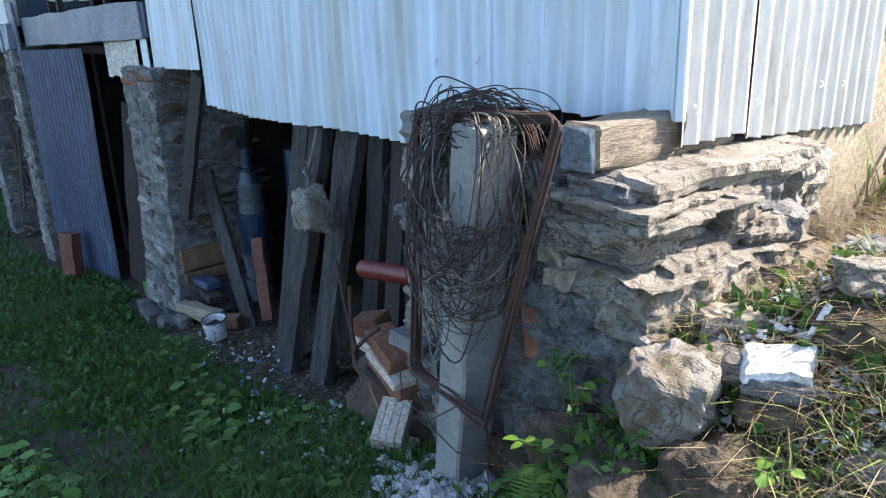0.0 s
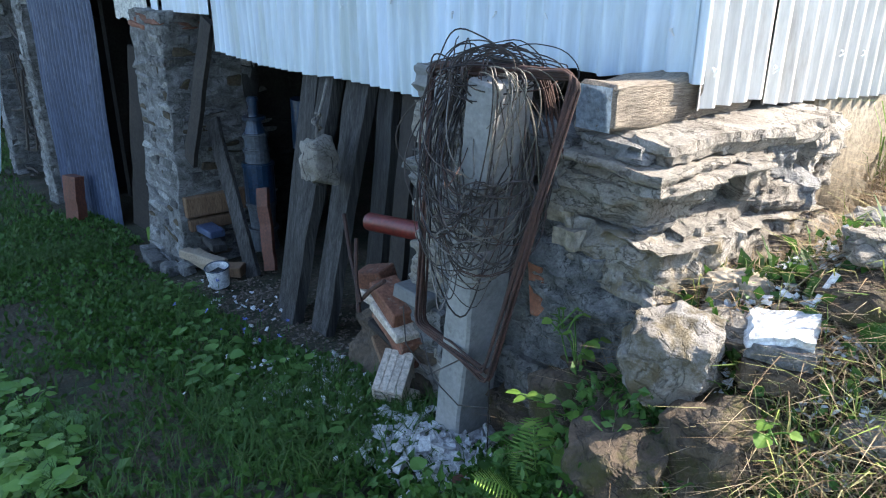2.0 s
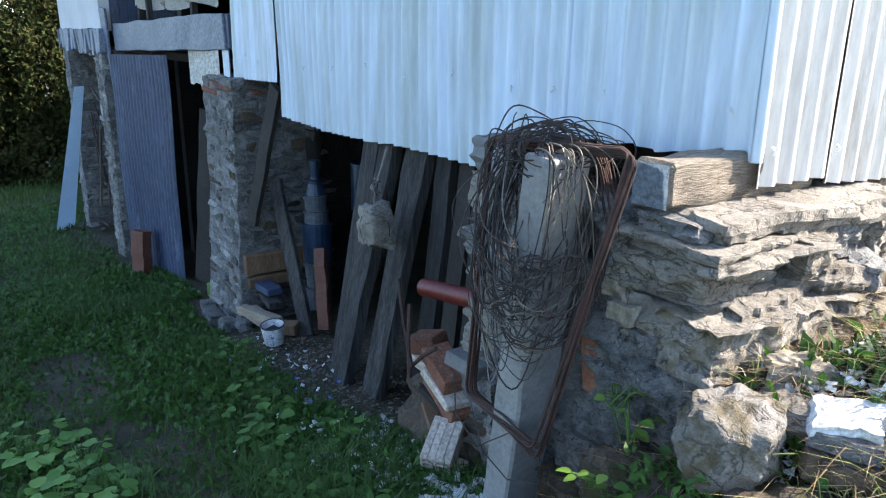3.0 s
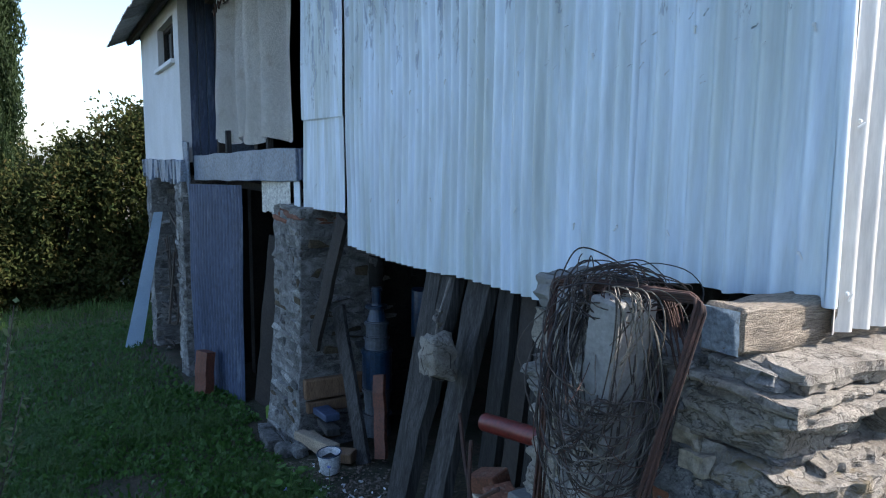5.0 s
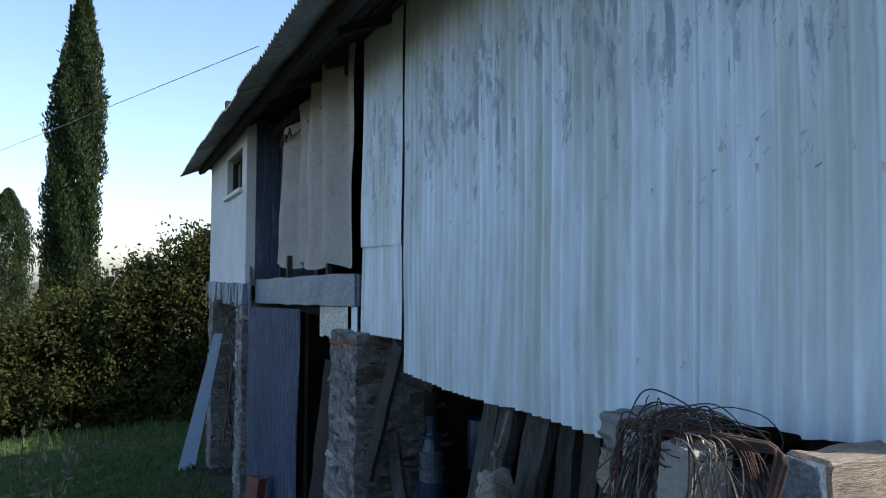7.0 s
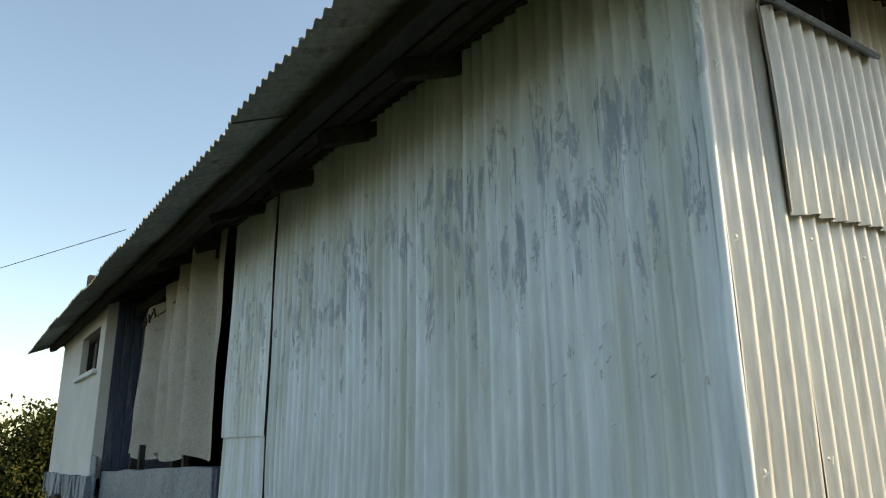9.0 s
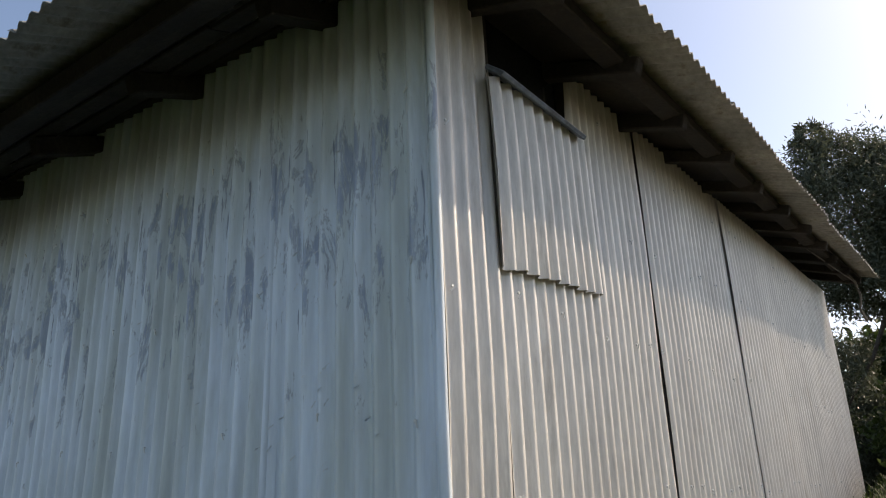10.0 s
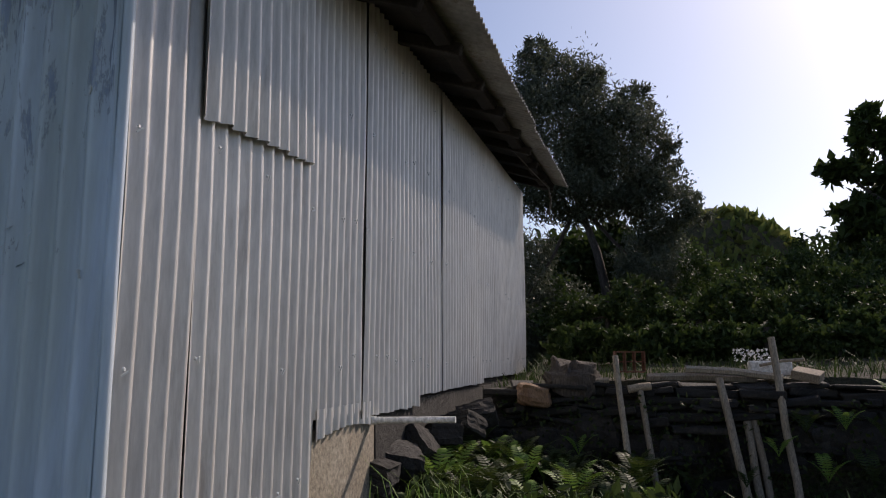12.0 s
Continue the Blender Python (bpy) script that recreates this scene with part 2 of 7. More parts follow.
def ground_z(x, y):
    z = lerp_rows(PROFILE, x)
    z -= 0.07 * max(0.0, -y - 0.6) * smooth01(1, -4, x)
    # the bank beside the side wall
    bank = smooth01(-0.15, 0.22, x) * smooth01(-1.15, 0.15, y - 0.25 * max(0, x - 0.3))
    z += bank * 0.72
    z += 0.22 * smooth01(0.2, 2.6, y) * smooth01(-0.2, 0.1, x)
    z -= 0.34 * smooth01(1.7, 2.7, y) * smooth01(0.12, 0.5, x)
    z -= 0.13 * smooth01(0.40, 0.24, x) * smooth01(0.0, 0.12, x) * smooth01(-0.2, 0.1, y) * smooth01(0.85, 0.6, y)
    # the upper terrace
    z += (0.42 + 0.34 * smooth01(0.12, 0.5, x)) * smooth01(3.7, 3.9, y) * smooth01(-0.6, -0.3, x)
    z += 0.10 * max(0.0, min(y, 60) - 5) * smooth01(-9, 0, x)
    z += 0.025 * noise.noise((x * 1.6, y * 1.6, 0)) + 0.012 * noise.noise((x * 6, y * 6, 4))
    return z


def steps(a, b, near0, near1, fine, grow=1.25):
    out = [near0 + fine * i for i in range(round((near1 - near0) / fine) + 1)]
    d, v = fine, out[-1]
    while v < b:
        d *= grow
        v += d
        out.append(v)
    d, v = fine, near0
    while v > a:
        d *= grow
        v -= d
        out.insert(0, v)
    return out


def build_ground():
    xs, ys = steps(-900, 900, -11, 3, 0.09), steps(-900, 900, -4, 4.5, 0.09)
    bm = bmesh.new()
    grid = [[bm.verts.new((x, y, ground_z(x, y))) for y in ys] for x in xs]
    for i in range(len(xs) - 1):
        for j in range(len(ys) - 1):
            bm.faces.new((grid[i][j], grid[i + 1][j], grid[i + 1][j + 1], grid[i][j + 1]))
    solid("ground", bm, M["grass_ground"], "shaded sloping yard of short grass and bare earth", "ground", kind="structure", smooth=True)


build_ground()


# ---- more materials ----
def island_leaf(name, tones, rough=0.55, gloss=0.35):
    """Leaves: the tone changes from leaf to leaf, light passes through a little."""
    m, nt, bsdf = material(name, rough)
    g = nt.nodes.new("ShaderNodeNewGeometry")
    n = len(tones)
    col = ramp(nt, g.outputs["Random Per Island"], [(i / max(1, n - 1), c) for i, c in enumerate(tones)])
    nt.links.new(col, bsdf.inputs["Base Color"])
    bsdf.inputs["Specular IOR Level"].default_value = gloss
    tr = nt.nodes.new("ShaderNodeBsdfTranslucent")
    nt.links.new(col, tr.inputs[0])
    add = nt.nodes.new("ShaderNodeMixShader")
    add.inputs[0].default_value = 0.3
    nt.links.new(bsdf.outputs[0], add.inputs[1])
    nt.links.new(tr.outputs[0], add.inputs[2])
    nt.links.new(add.outputs[0], nt.nodes["Material Output"].inputs[0])
    return m


def peeling_sheet(name, paint, old, bare, rough=0.33, low=1.9, high=3.35):
    """Brushed-on pale paint over older paint; on the upper part it flakes off in upright strips."""
    m, nt, bsdf = material(name, rough)
    streak = noise_tex(nt, 2.2, 6, 0.62, (2.0, 2.0, 0.3), 0.4)
    col = ramp(nt, streak, [(0.38, paint), (0.5, tuple(0.5 * (a + b) for a, b in zip(paint, old))), (0.62, old)])
    wash = ramp(nt, noise_tex(nt, 14, 5, 0.7, (1, 1, 0.10)), [(0.3, (0.80, 0.80, 0.82)), (0.7, (1.08, 1.08, 1.07))])
    col = mix(nt, 1.0, col, wash, "MULTIPLY")
    tc = nt.nodes.new("ShaderNodeTexCoord")
    sep = nt.nodes.new("ShaderNodeSeparateXYZ")
    nt.links.new(tc.outputs["Object"], sep.inputs[0])
    rng = nt.nodes.new("ShaderNodeMapRange")
    rng.inputs["From Min"].default_value, rng.inputs["From Max"].default_value = low, high
    nt.links.new(sep.outputs[2], rng.inputs["Value"])
    belt = ramp(nt, rng.outputs[0], [(0.0, (0, 0, 0)), (0.25, (0.55, 0.55, 0.55)), (0.5, (0.8, 0.8, 0.8)), (0.75, (0.85, 0.85, 0.85)), (0.98, (0.3, 0.3, 0.3)), (1.0, (0, 0, 0))])
    flakes = noise_tex(nt, 4.6, 10, 0.74, (2.6, 2.6, 0.62), 0.5)
    amount = mix(nt, 1.0, flakes, mix(nt, 1.0, belt, (0.192, 0.192, 0.192), "MULTIPLY"), "ADD")
    bare_mask = ramp(nt, amount, [(0.705, (0, 0, 0)), (0.735, (0.75, 0.75, 0.75))])
    edge = ramp(nt, amount, [(0.693, (0, 0, 0)), (0.705, (1, 1, 1)), (0.717, (0, 0, 0))])
    metal_col = ramp(nt, noise_tex(nt, 20, 6, 0.7, (1, 1, 0.3)), [(0.35, bare), (0.65, tuple(c * 1.5 for c in bare))])
    col = mix(nt, bare_mask, col, metal_col)
    col = mix(nt, mix(nt, 1.0, edge, (0.75, 0.75, 0.75), "MULTIPLY"), col, (0.09, 0.09, 0.10))
    lines = noise_tex(nt, 11, 8, 0.7, (5.5, 5.5, 0.30), 0.3)
    cracked = ramp(nt, mix(nt, 1.0, lines, mix(nt, 1.0, belt, (0.12, 0.12, 0.12), "MULTIPLY"), "ADD"), [(0.715, (0, 0, 0)), (0.735, (0.8, 0.8, 0.8))])
    col = mix(nt, cracked, col, (0.16, 0.19, 0.25))
    rust = ramp(nt, noise_tex(nt, 5, 8, 0.75), [(0.70, (0, 0, 0)), (0.76, (0.6, 0.6, 0.6))])
    col = mix(nt, rust, col, (0.30, 0.24, 0.18))
    nt.links.new(col, bsdf.inputs["Base Color"])
    h = mix(nt, 1.0, mix(nt, 1.0, bare_mask, (-0.6, -0.6, -0.6), "MULTIPLY"), noise_tex(nt, 30, 4, 0.6, (1, 1, 0.2)), "ADD")
    bump(nt, bsdf, h, 0.25, 0.004)
    return m


M["wall_paint"] = peeling_sheet("flaking_pale_paint", (0.65, 0.74, 0.84), (0.48, 0.54, 0.54), (0.17, 0.21, 0.30))
# rubble darkened: the barn's inner shade put into its colour
M["shade_rubble"] = mottled("shade_dark_rubble", (0.025, 0.023, 0.02), (0.05, 0.046, 0.04), None, 4, 40, 0.95, 0.8, 0.02)
M["rust"] = mottled("rusty_steel", (0.035, 0.018, 0.014), (0.075, 0.033, 0.022), (0.022, 0.016, 0.014), 20, 120, 0.8, 0.4, 0.002, vary=0.3)
M["wire_dark"] = mottled("dark_iron_wire", (0.03, 0.025, 0.022), (0.06, 0.048, 0.042), None, 20, 90, 0.6, 0.2, 0.001, vary=0.35, metal=0.3)
M["wire_pale"] = mottled("galvanised_wire", (0.12, 0.105, 0.088), (0.20, 0.18, 0.15), None, 20, 90, 0.5, 0.2, 0.001, vary=0.3, metal=0.3)
M["red_pvc"] = mottled("red_plastic_pipe", (0.12, 0.016, 0.012), (0.15, 0.024, 0.017), None, 6, 50, 0.45, 0.05)
M["brick"] = mottled("fired_clay", (0.15, 0.06, 0.034), (0.23, 0.10, 0.058), (0.26, 0.19, 0.14), 8, 70, 0.9, 0.5, 0.004, vary=0.25)
M["pale_brick"] = mottled("pale_clay", (0.50, 0.42, 0.33), (0.58, 0.50, 0.41), (0.42, 0.32, 0.24), 8, 70, 0.9, 0.5, 0.004)
M["blue_plastic"] = mottled("blue_plastic", (0.010, 0.028, 0.062), (0.016, 0.04, 0.08), None, 5, 50, 0.35, 0.05)
M["blue_sheet"] = mottled("dark_blue_coated_sheet", (0.035, 0.052, 0.10), (0.06, 0.085, 0.15), (0.13, 0.16, 0.22), 3, 55, 0.5, 0.15, 0.003, (1, 1, 0.2))
M["grey_sheet"] = mottled("grey_coated_sheet", (0.14, 0.18, 0.24), (0.21, 0.25, 0.31), (0.15, 0.16, 0.18), 3, 40, 0.5, 0.15, 0.003)
M["pale_sheet"] = mottled("pale_blue_coated_sheet", (0.66, 0.76, 0.84), (0.72, 0.81, 0.88), None, 3, 40, 0.4, 0.1, 0.003, contrast=0.12)
M["cream_sheet"] = mottled("cream_coated_sheet", (0.50, 0.49, 0.44), (0.60, 0.59, 0.54), (0.38, 0.37, 0.34), 5, 40, 0.5, 0.15, 0.003)
M["cloth"] = mottled("worn_canvas", (0.64, 0.61, 0.55), (0.74, 0.71, 0.66), (0.54, 0.49, 0.42), 2.5, 120, 0.95, 0.3, 0.003)
M["fresh_wood"] = mottled("warm_timber", (0.15, 0.085, 0.045), (0.22, 0.135, 0.075), (0.10, 0.06, 0.035), 4, 50, 0.8, 0.5, 0.006, (3, 3, 0.5), 0.25)
M["cut_wood"] = mottled("sawn_wood", (0.28, 0.22, 0.155), (0.38, 0.31, 0.22), None, 4, 60, 0.85, 0.4, 0.004, (2, 2, 2), 0.25)
M["red_wood"] = mottled("red_brown_painted_wood", (0.085, 0.026, 0.013), (0.125, 0.04, 0.02), None, 5, 60, 0.7, 0.3, 0.004)
M["hewn"] = mottled("grey_cracked_oak", (0.30, 0.25, 0.19), (0.42, 0.36, 0.28), (0.10, 0.08, 0.06), 5, 55, 0.95, 1.0, 0.02, (5, 0.5, 5))
M["grey_stone"] = mottled("grey_field_stone", (0.12, 0.12, 0.115), (0.21, 0.205, 0.19), (0.28, 0.27, 0.25), 8, 55, 0.92, 1.0, 0.03, vary=0.4)
M["lime_stone"] = mottled("lime_washed_stone", (0.22, 0.21, 0.185), (0.37, 0.36, 0.33), (0.12, 0.105, 0.085), 9, 60, 0.92, 1.0, 0.03, vary=0.4)
M["washed_stone"] = mottled("white_washed_stone", (0.24, 0.235, 0.22), (0.44, 0.435, 0.41), (0.16, 0.14, 0.12), 10, 50, 0.92, 1.0, 0.03, vary=0.3)
M["rubble_mix"] = mottled("coarse_aggregate", (0.08, 0.08, 0.078), (0.26, 0.25, 0.235), (0.20, 0.12, 0.07), 22, 70, 0.95, 1.0, 0.03, spread=(0.42, 0.58))
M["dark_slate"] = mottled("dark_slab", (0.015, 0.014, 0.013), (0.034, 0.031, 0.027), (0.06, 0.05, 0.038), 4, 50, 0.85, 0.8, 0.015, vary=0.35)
M["moss_stone"] = mottled("mossy_stone", (0.065, 0.05, 0.03), (0.13, 0.10, 0.06), (0.09, 0.085, 0.02), 7, 60, 0.95, 1.0, 0.02)
M["tan_plaster"] = mottled("stained_lime_plaster", (0.25, 0.21, 0.15), (0.32, 0.28, 0.215), (0.20, 0.155, 0.11), 3, 45, 0.92, 0.5, 0.008)
M["white_bit"] = mottled("white_fragment", (0.66, 0.66, 0.64), (0.76, 0.76, 0.74), None, 8, 60, 0.7, 0.2)
M["plaster_chip"] = mottled("plaster_chip", (0.42, 0.41, 0.39), (0.60, 0.59, 0.57), (0.28, 0.26, 0.23), 12, 60, 0.95, 0.6, 0.01)
M["pale_plaster"] = mottled("pale_plaster", (0.36, 0.355, 0.34), (0.52, 0.51, 0.49), (0.26, 0.245, 0.22), 20, 90, 0.95, 0.6, 0.01)
M["white_pvc"] = mottled("white_plastic", (0.68, 0.68, 0.66), (0.75, 0.75, 0.73), None, 5, 50, 0.4, 0.05)
M["black"] = mottled("black_plastic", (0.015, 0.015, 0.015), (0.03, 0.03, 0.03), None, 6, 50, 0.6, 0.2)
M["glass"], _nt, _b = material("dark_window_glass", 0.08)
_b.inputs["Base Color"].default_value = (0.02, 0.022, 0.025, 1)
M["bark"] = mottled("bark", (0.07, 0.055, 0.045), (0.13, 0.11, 0.09), None, 6, 40, 0.95, 1.0, 0.02, (2, 2, 0.5))
M["stick"] = mottled("debarked_pole", (0.24, 0.20, 0.15), (0.34, 0.29, 0.22), (0.16, 0.13, 0.10), 5, 50, 0.8, 0.4, 0.004, (3, 3, 0.5), 0.3)
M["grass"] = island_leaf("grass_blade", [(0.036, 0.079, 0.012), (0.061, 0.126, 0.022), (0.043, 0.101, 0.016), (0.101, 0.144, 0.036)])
# drier yellow blades, lightened as well for the sun on the bank
M["sun_grass"] = island_leaf("sunlit_bank_blade", [(0.17, 0.25, 0.045), (0.29, 0.32, 0.09), (0.45, 0.39, 0.21), (0.22, 0.30, 0.055)])
M["stalk"] = mottled("dry_stalk", (0.22, 0.15, 0.09), (0.36, 0.27, 0.17), None, 12, 60, 0.85, 0.2, 0.002, vary=0.35)
M["straw"] = island_leaf("dry_straw", [(0.32, 0.23, 0.13), (0.20, 0.135, 0.075), (0.45, 0.36, 0.23), (0.12, 0.08, 0.045)])
M["clover"] = island_leaf("clover_leaf", [(0.032, 0.079, 0.012), (0.061, 0.137, 0.022), (0.043, 0.101, 0.016), (0.086, 0.166, 0.036)])
M["weed"] = island_leaf("broad_weed_leaf", [(0.064, 0.136, 0.028), (0.096, 0.192, 0.040), (0.120, 0.224, 0.048)])
M["bright_weed"] = island_leaf("bright_weed_leaf", [(0.093, 0.196, 0.038), (0.136, 0.264, 0.051), (0.178, 0.306, 0.068)])
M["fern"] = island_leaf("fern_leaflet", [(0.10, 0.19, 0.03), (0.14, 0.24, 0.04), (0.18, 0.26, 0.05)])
M["cypress"] = island_leaf("cypress_spray", [(0.014, 0.026, 0.008), (0.022, 0.038, 0.011), (0.032, 0.052, 0.015)], 0.7, 0.2)
M["olive"] = island_leaf("olive_leaf", [(0.05, 0.06, 0.035), (0.08, 0.095, 0.058), (0.13, 0.145, 0.10)], 0.5, 0.4)
M["autumn"] = island_leaf("hedge_leaf", [(0.026, 0.034, 0.011), (0.042, 0.052, 0.016), (0.06, 0.064, 0.02), (0.038, 0.055, 0.016), (0.075, 0.06, 0.02)], 0.8, 0.08)
M["wood_leaf"] = island_leaf("wood_leaf", [(0.022, 0.037, 0.009), (0.040, 0.065, 0.015), (0.062, 0.090, 0.022)], 0.6, 0.25)
# far leaves lightened: the hill's sunlight put into their tones
M["far_wood"] = island_leaf("sunlit_far_leaf", [(0.10, 0.14, 0.035), (0.15, 0.18, 0.05), (0.20, 0.21, 0.06)], 0.7, 0.2)

# ---- fast meshes of many small pieces ----
RNG = np.random.default_rng(7)


def raw(name, verts, faces, mat, label, category, kind="stuff", parent=None):
    me = bpy.data.meshes.new(name)
    me.from_pydata(verts, [], faces)
    me.materials.append(mat)
    ob = new(name, me)
    if parent:
        ob.parent = parent
        return ob
    return tagged(ob, label, category, "", kind)


def leaves(points, length, width, up=0.3, spread=0.4):
    """Folded four-cornered leaves at the points, turned at random; up lifts them towards the sky."""
    n = len(points)
    d = RNG.normal(size=(n, 3))
    d[:, 2] += up
    d /= np.linalg.norm(d, axis=1)[:, None]
    s = np.cross(d, RNG.normal(size=(n, 3)))
    s /= np.linalg.norm(s, axis=1)[:, None]
    k = np.cross(d, s)
    ln = length * (1 + spread * RNG.uniform(-1, 1, (n, 1)))
    wd = width * (1 + spread * RNG.uniform(-1, 1, (n, 1)))
    p = np.asarray(points)
    v = np.empty((n, 4, 3))
    v[:, 0] = p
    v[:, 1] = p + d * ln * 0.45 + s * wd * 0.5 + k * wd * 0.15
    v[:, 2] = p + d * ln
    v[:, 3] = p + d * ln * 0.45 - s * wd * 0.5 + k * wd * 0.15
    i = np.arange(n)[:, None] * 4
    return v.reshape(-1, 3).tolist(), np.concatenate([i + [[0, 1, 2]], i + [[0, 2, 3]]]).tolist()


def blades(points, height, width, lean=0.5, spread=0.5):
    """Bent grass blades of five corners each, rooted at the points."""
    n = len(points)
    a = RNG.uniform(0, math.tau, n)
    h = height * (1 + spread * RNG.uniform(-1, 1, n))
    dirx, diry = np.cos(a), np.sin(a)
    bend = lean * RNG.uniform(0.2, 1.6, n) * h
    w = width * RNG.uniform(0.6, 1.3, n) * 0.5
    p = np.asarray(points)
    v = np.empty((n, 5, 3))
    side = np.stack([-diry * w, dirx * w, np.zeros(n)], 1)
    v[:, 0], v[:, 1] = p - side, p + side
    mid = p + np.stack([dirx * bend * 0.35, diry * bend * 0.35, h * 0.62], 1)
    v[:, 2], v[:, 3] = mid + side * 0.8, mid - side * 0.8
    v[:, 4] = p + np.stack([dirx * bend, diry * bend, h * RNG.uniform(0.6, 1.0, n)], 1)
    i = np.arange(n)[:, None] * 5
    f = (i + [[0, 1, 2, 3]]).tolist() + (i + [[3, 2, 4]]).tolist()
    return v.reshape(-1, 3).tolist(), f


def on_ground(xs, ys, lift=0.0):
    return np.array([(x, y, ground_z(x, y) + lift) for x, y in zip(xs, ys)])


# ---- the barn: walls of sheets ----
def grid_bm(n, m, f):
    bm = bmesh.new()
    g = [[bm.verts.new(f(i / n, j / m)) for j in range(m + 1)] for i in range(n + 1)]
    for i in range(n):
        for j in range(m):
            bm.faces.new((g[i][j], g[i + 1][j], g[i + 1][j + 1], g[i][j + 1]))
    return bm


def thicken(bm, d):
    faces = bm.faces[:]
    ret = bmesh.ops.solidify(bm, geom=faces, thickness=d)
    return bm


def nail_bm():
    bm = bmesh.new()
    bmesh.ops.create_cone(bm, cap_ends=True, segments=7, radius1=0.0065, radius2=0.004, depth=0.005, matrix=pose(0, -0.002, 0, 90))
    put = bmesh.ops.create_cube(bm, size=1)
    bmesh.ops.transform(bm, matrix=pose(0.004, -0.006, -0.010, 20, 25, 0) @ Matrix.Diagonal((0.005, 0.003, 0.022, 1)), verts=put["verts"])
    return bm


NAIL = mesh_of(nail_bm(), "nail", M["sheet"])


def nails(parent, places, mesh):
    for m in places:
        o = new("nail", mesh)
        o.matrix_basis = m
        o.parent = parent


def build_left_wall():
    wall = thing("wall_left", "barn wall of pale flaking painted corrugated sheets", "wall", kind="structure")
    sheets = [(-3.30, -0.66, 1.18, 3.68, 0.0), (-0.684, 0.0, 1.385, 3.68, -0.003)]
    for i, (x0, x1, lo, hi, y) in enumerate(sheets):
        bm = corrugated(x1 - x0, lambda u, lo=lo, x0=x0: lo + 0.012 * math.sin(3 * (u + x0)), hi, rows=14, wave=0.005, seed=i * 3.3, torn=0.012, depth=0.0150)
        part("sheet", put_bm(bm, along_left(x0, y)), M["wall_paint"], wall, smooth=True)
    upper = corrugated(0.83, 2.02, 3.66, rows=8, seed=20, wave=0.004)
    part("sheet", put_bm(upper, along_left(-4.18, -0.012) @ pose(0, 0, 0, 0, 0.5, 0)), M["wall_paint"], wall, smooth=True)
    lower = corrugated(0.82, lambda u: 1.375 + 0.02 * u, 2.05, rows=6, seed=23, wave=0.004)
    part("sheet", put_bm(lower, along_left(-4.18, 0.0)), M["wall_paint"], wall, smooth=True)
    rnd = random.Random(4)
    rows = [(1.53, 0.31), (2.115, 0.38), (2.57, 0.40), (3.12, 0.36)]
    places = []
    for z, gap in rows:
        x = -0.08
        while x > -4.1:
            if not -3.35 < x < -3.28:
                places.append(Matrix.Translation((x, -0.014, z + rnd.uniform(-0.03, 0.03))) @ pose(0, 0, 0, 0, rnd.uniform(-50, 50), 0))
            x -= 0.076 * rnd.choice([3, 4, 5, 6])
    nails(wall, places, NAIL)
    # lifted curls of paint, hanging in loose clusters on the upper half
    curls = []
    for k in range(5):
        r0, ln, wd = rnd.uniform(0.003, 0.006), rnd.uniform(0.010, 0.024), rnd.uniform(0.004, 0.008)
        turn = rnd.uniform(1.5, 3.2)
        bm = grid_bm(8, 3, lambda u, v, r0=r0, ln=ln, wd=wd, turn=turn: ((v - 0.5) * wd * (1 + 0.4 * math.sin(u * 7 + k)) + 0.004 * math.sin(u * 5), -0.016 - r0 * (1 - math.cos(u * turn)), -ln * u + r0 * 0.6 * math.sin(u * turn)))
        curls.append(mesh_of(thicken(bm, 0.0008), "paint_curl", M["sheet"]))
    centres = [(rnd.uniform(-3.2, -0.1), rnd.uniform(2.05, 3.25)) for _ in range(26)]
    for _ in range(90):
        cx, cz = rnd.choice(centres)
        x, z = cx + rnd.gauss(0, 0.07), cz + rnd.gauss(0, 0.09)
        if -3.25 < x < -0.04 and 1.7 < z < 3.4:
            o = new("paint_curl", rnd.choice(curls))
            o.matrix_basis = Matrix.Translation((x, 0.006 * math.cos(x / 0.076 * math.tau), z)) @ pose(0, 0, 0, rnd.uniform(-6, 3), rnd.uniform(-20, 20), 0)
            o.parent = wall
    # bent edge of the last sheet round the corner
    edge = tube([(0.004, 0.002, 1.385 + 2.3 * k / 12) for k in range(13)], 0.017, 10)
    part("corner_trim", rough_up(edge, 0.002, 3), M["wall_paint"], wall, smooth=True)


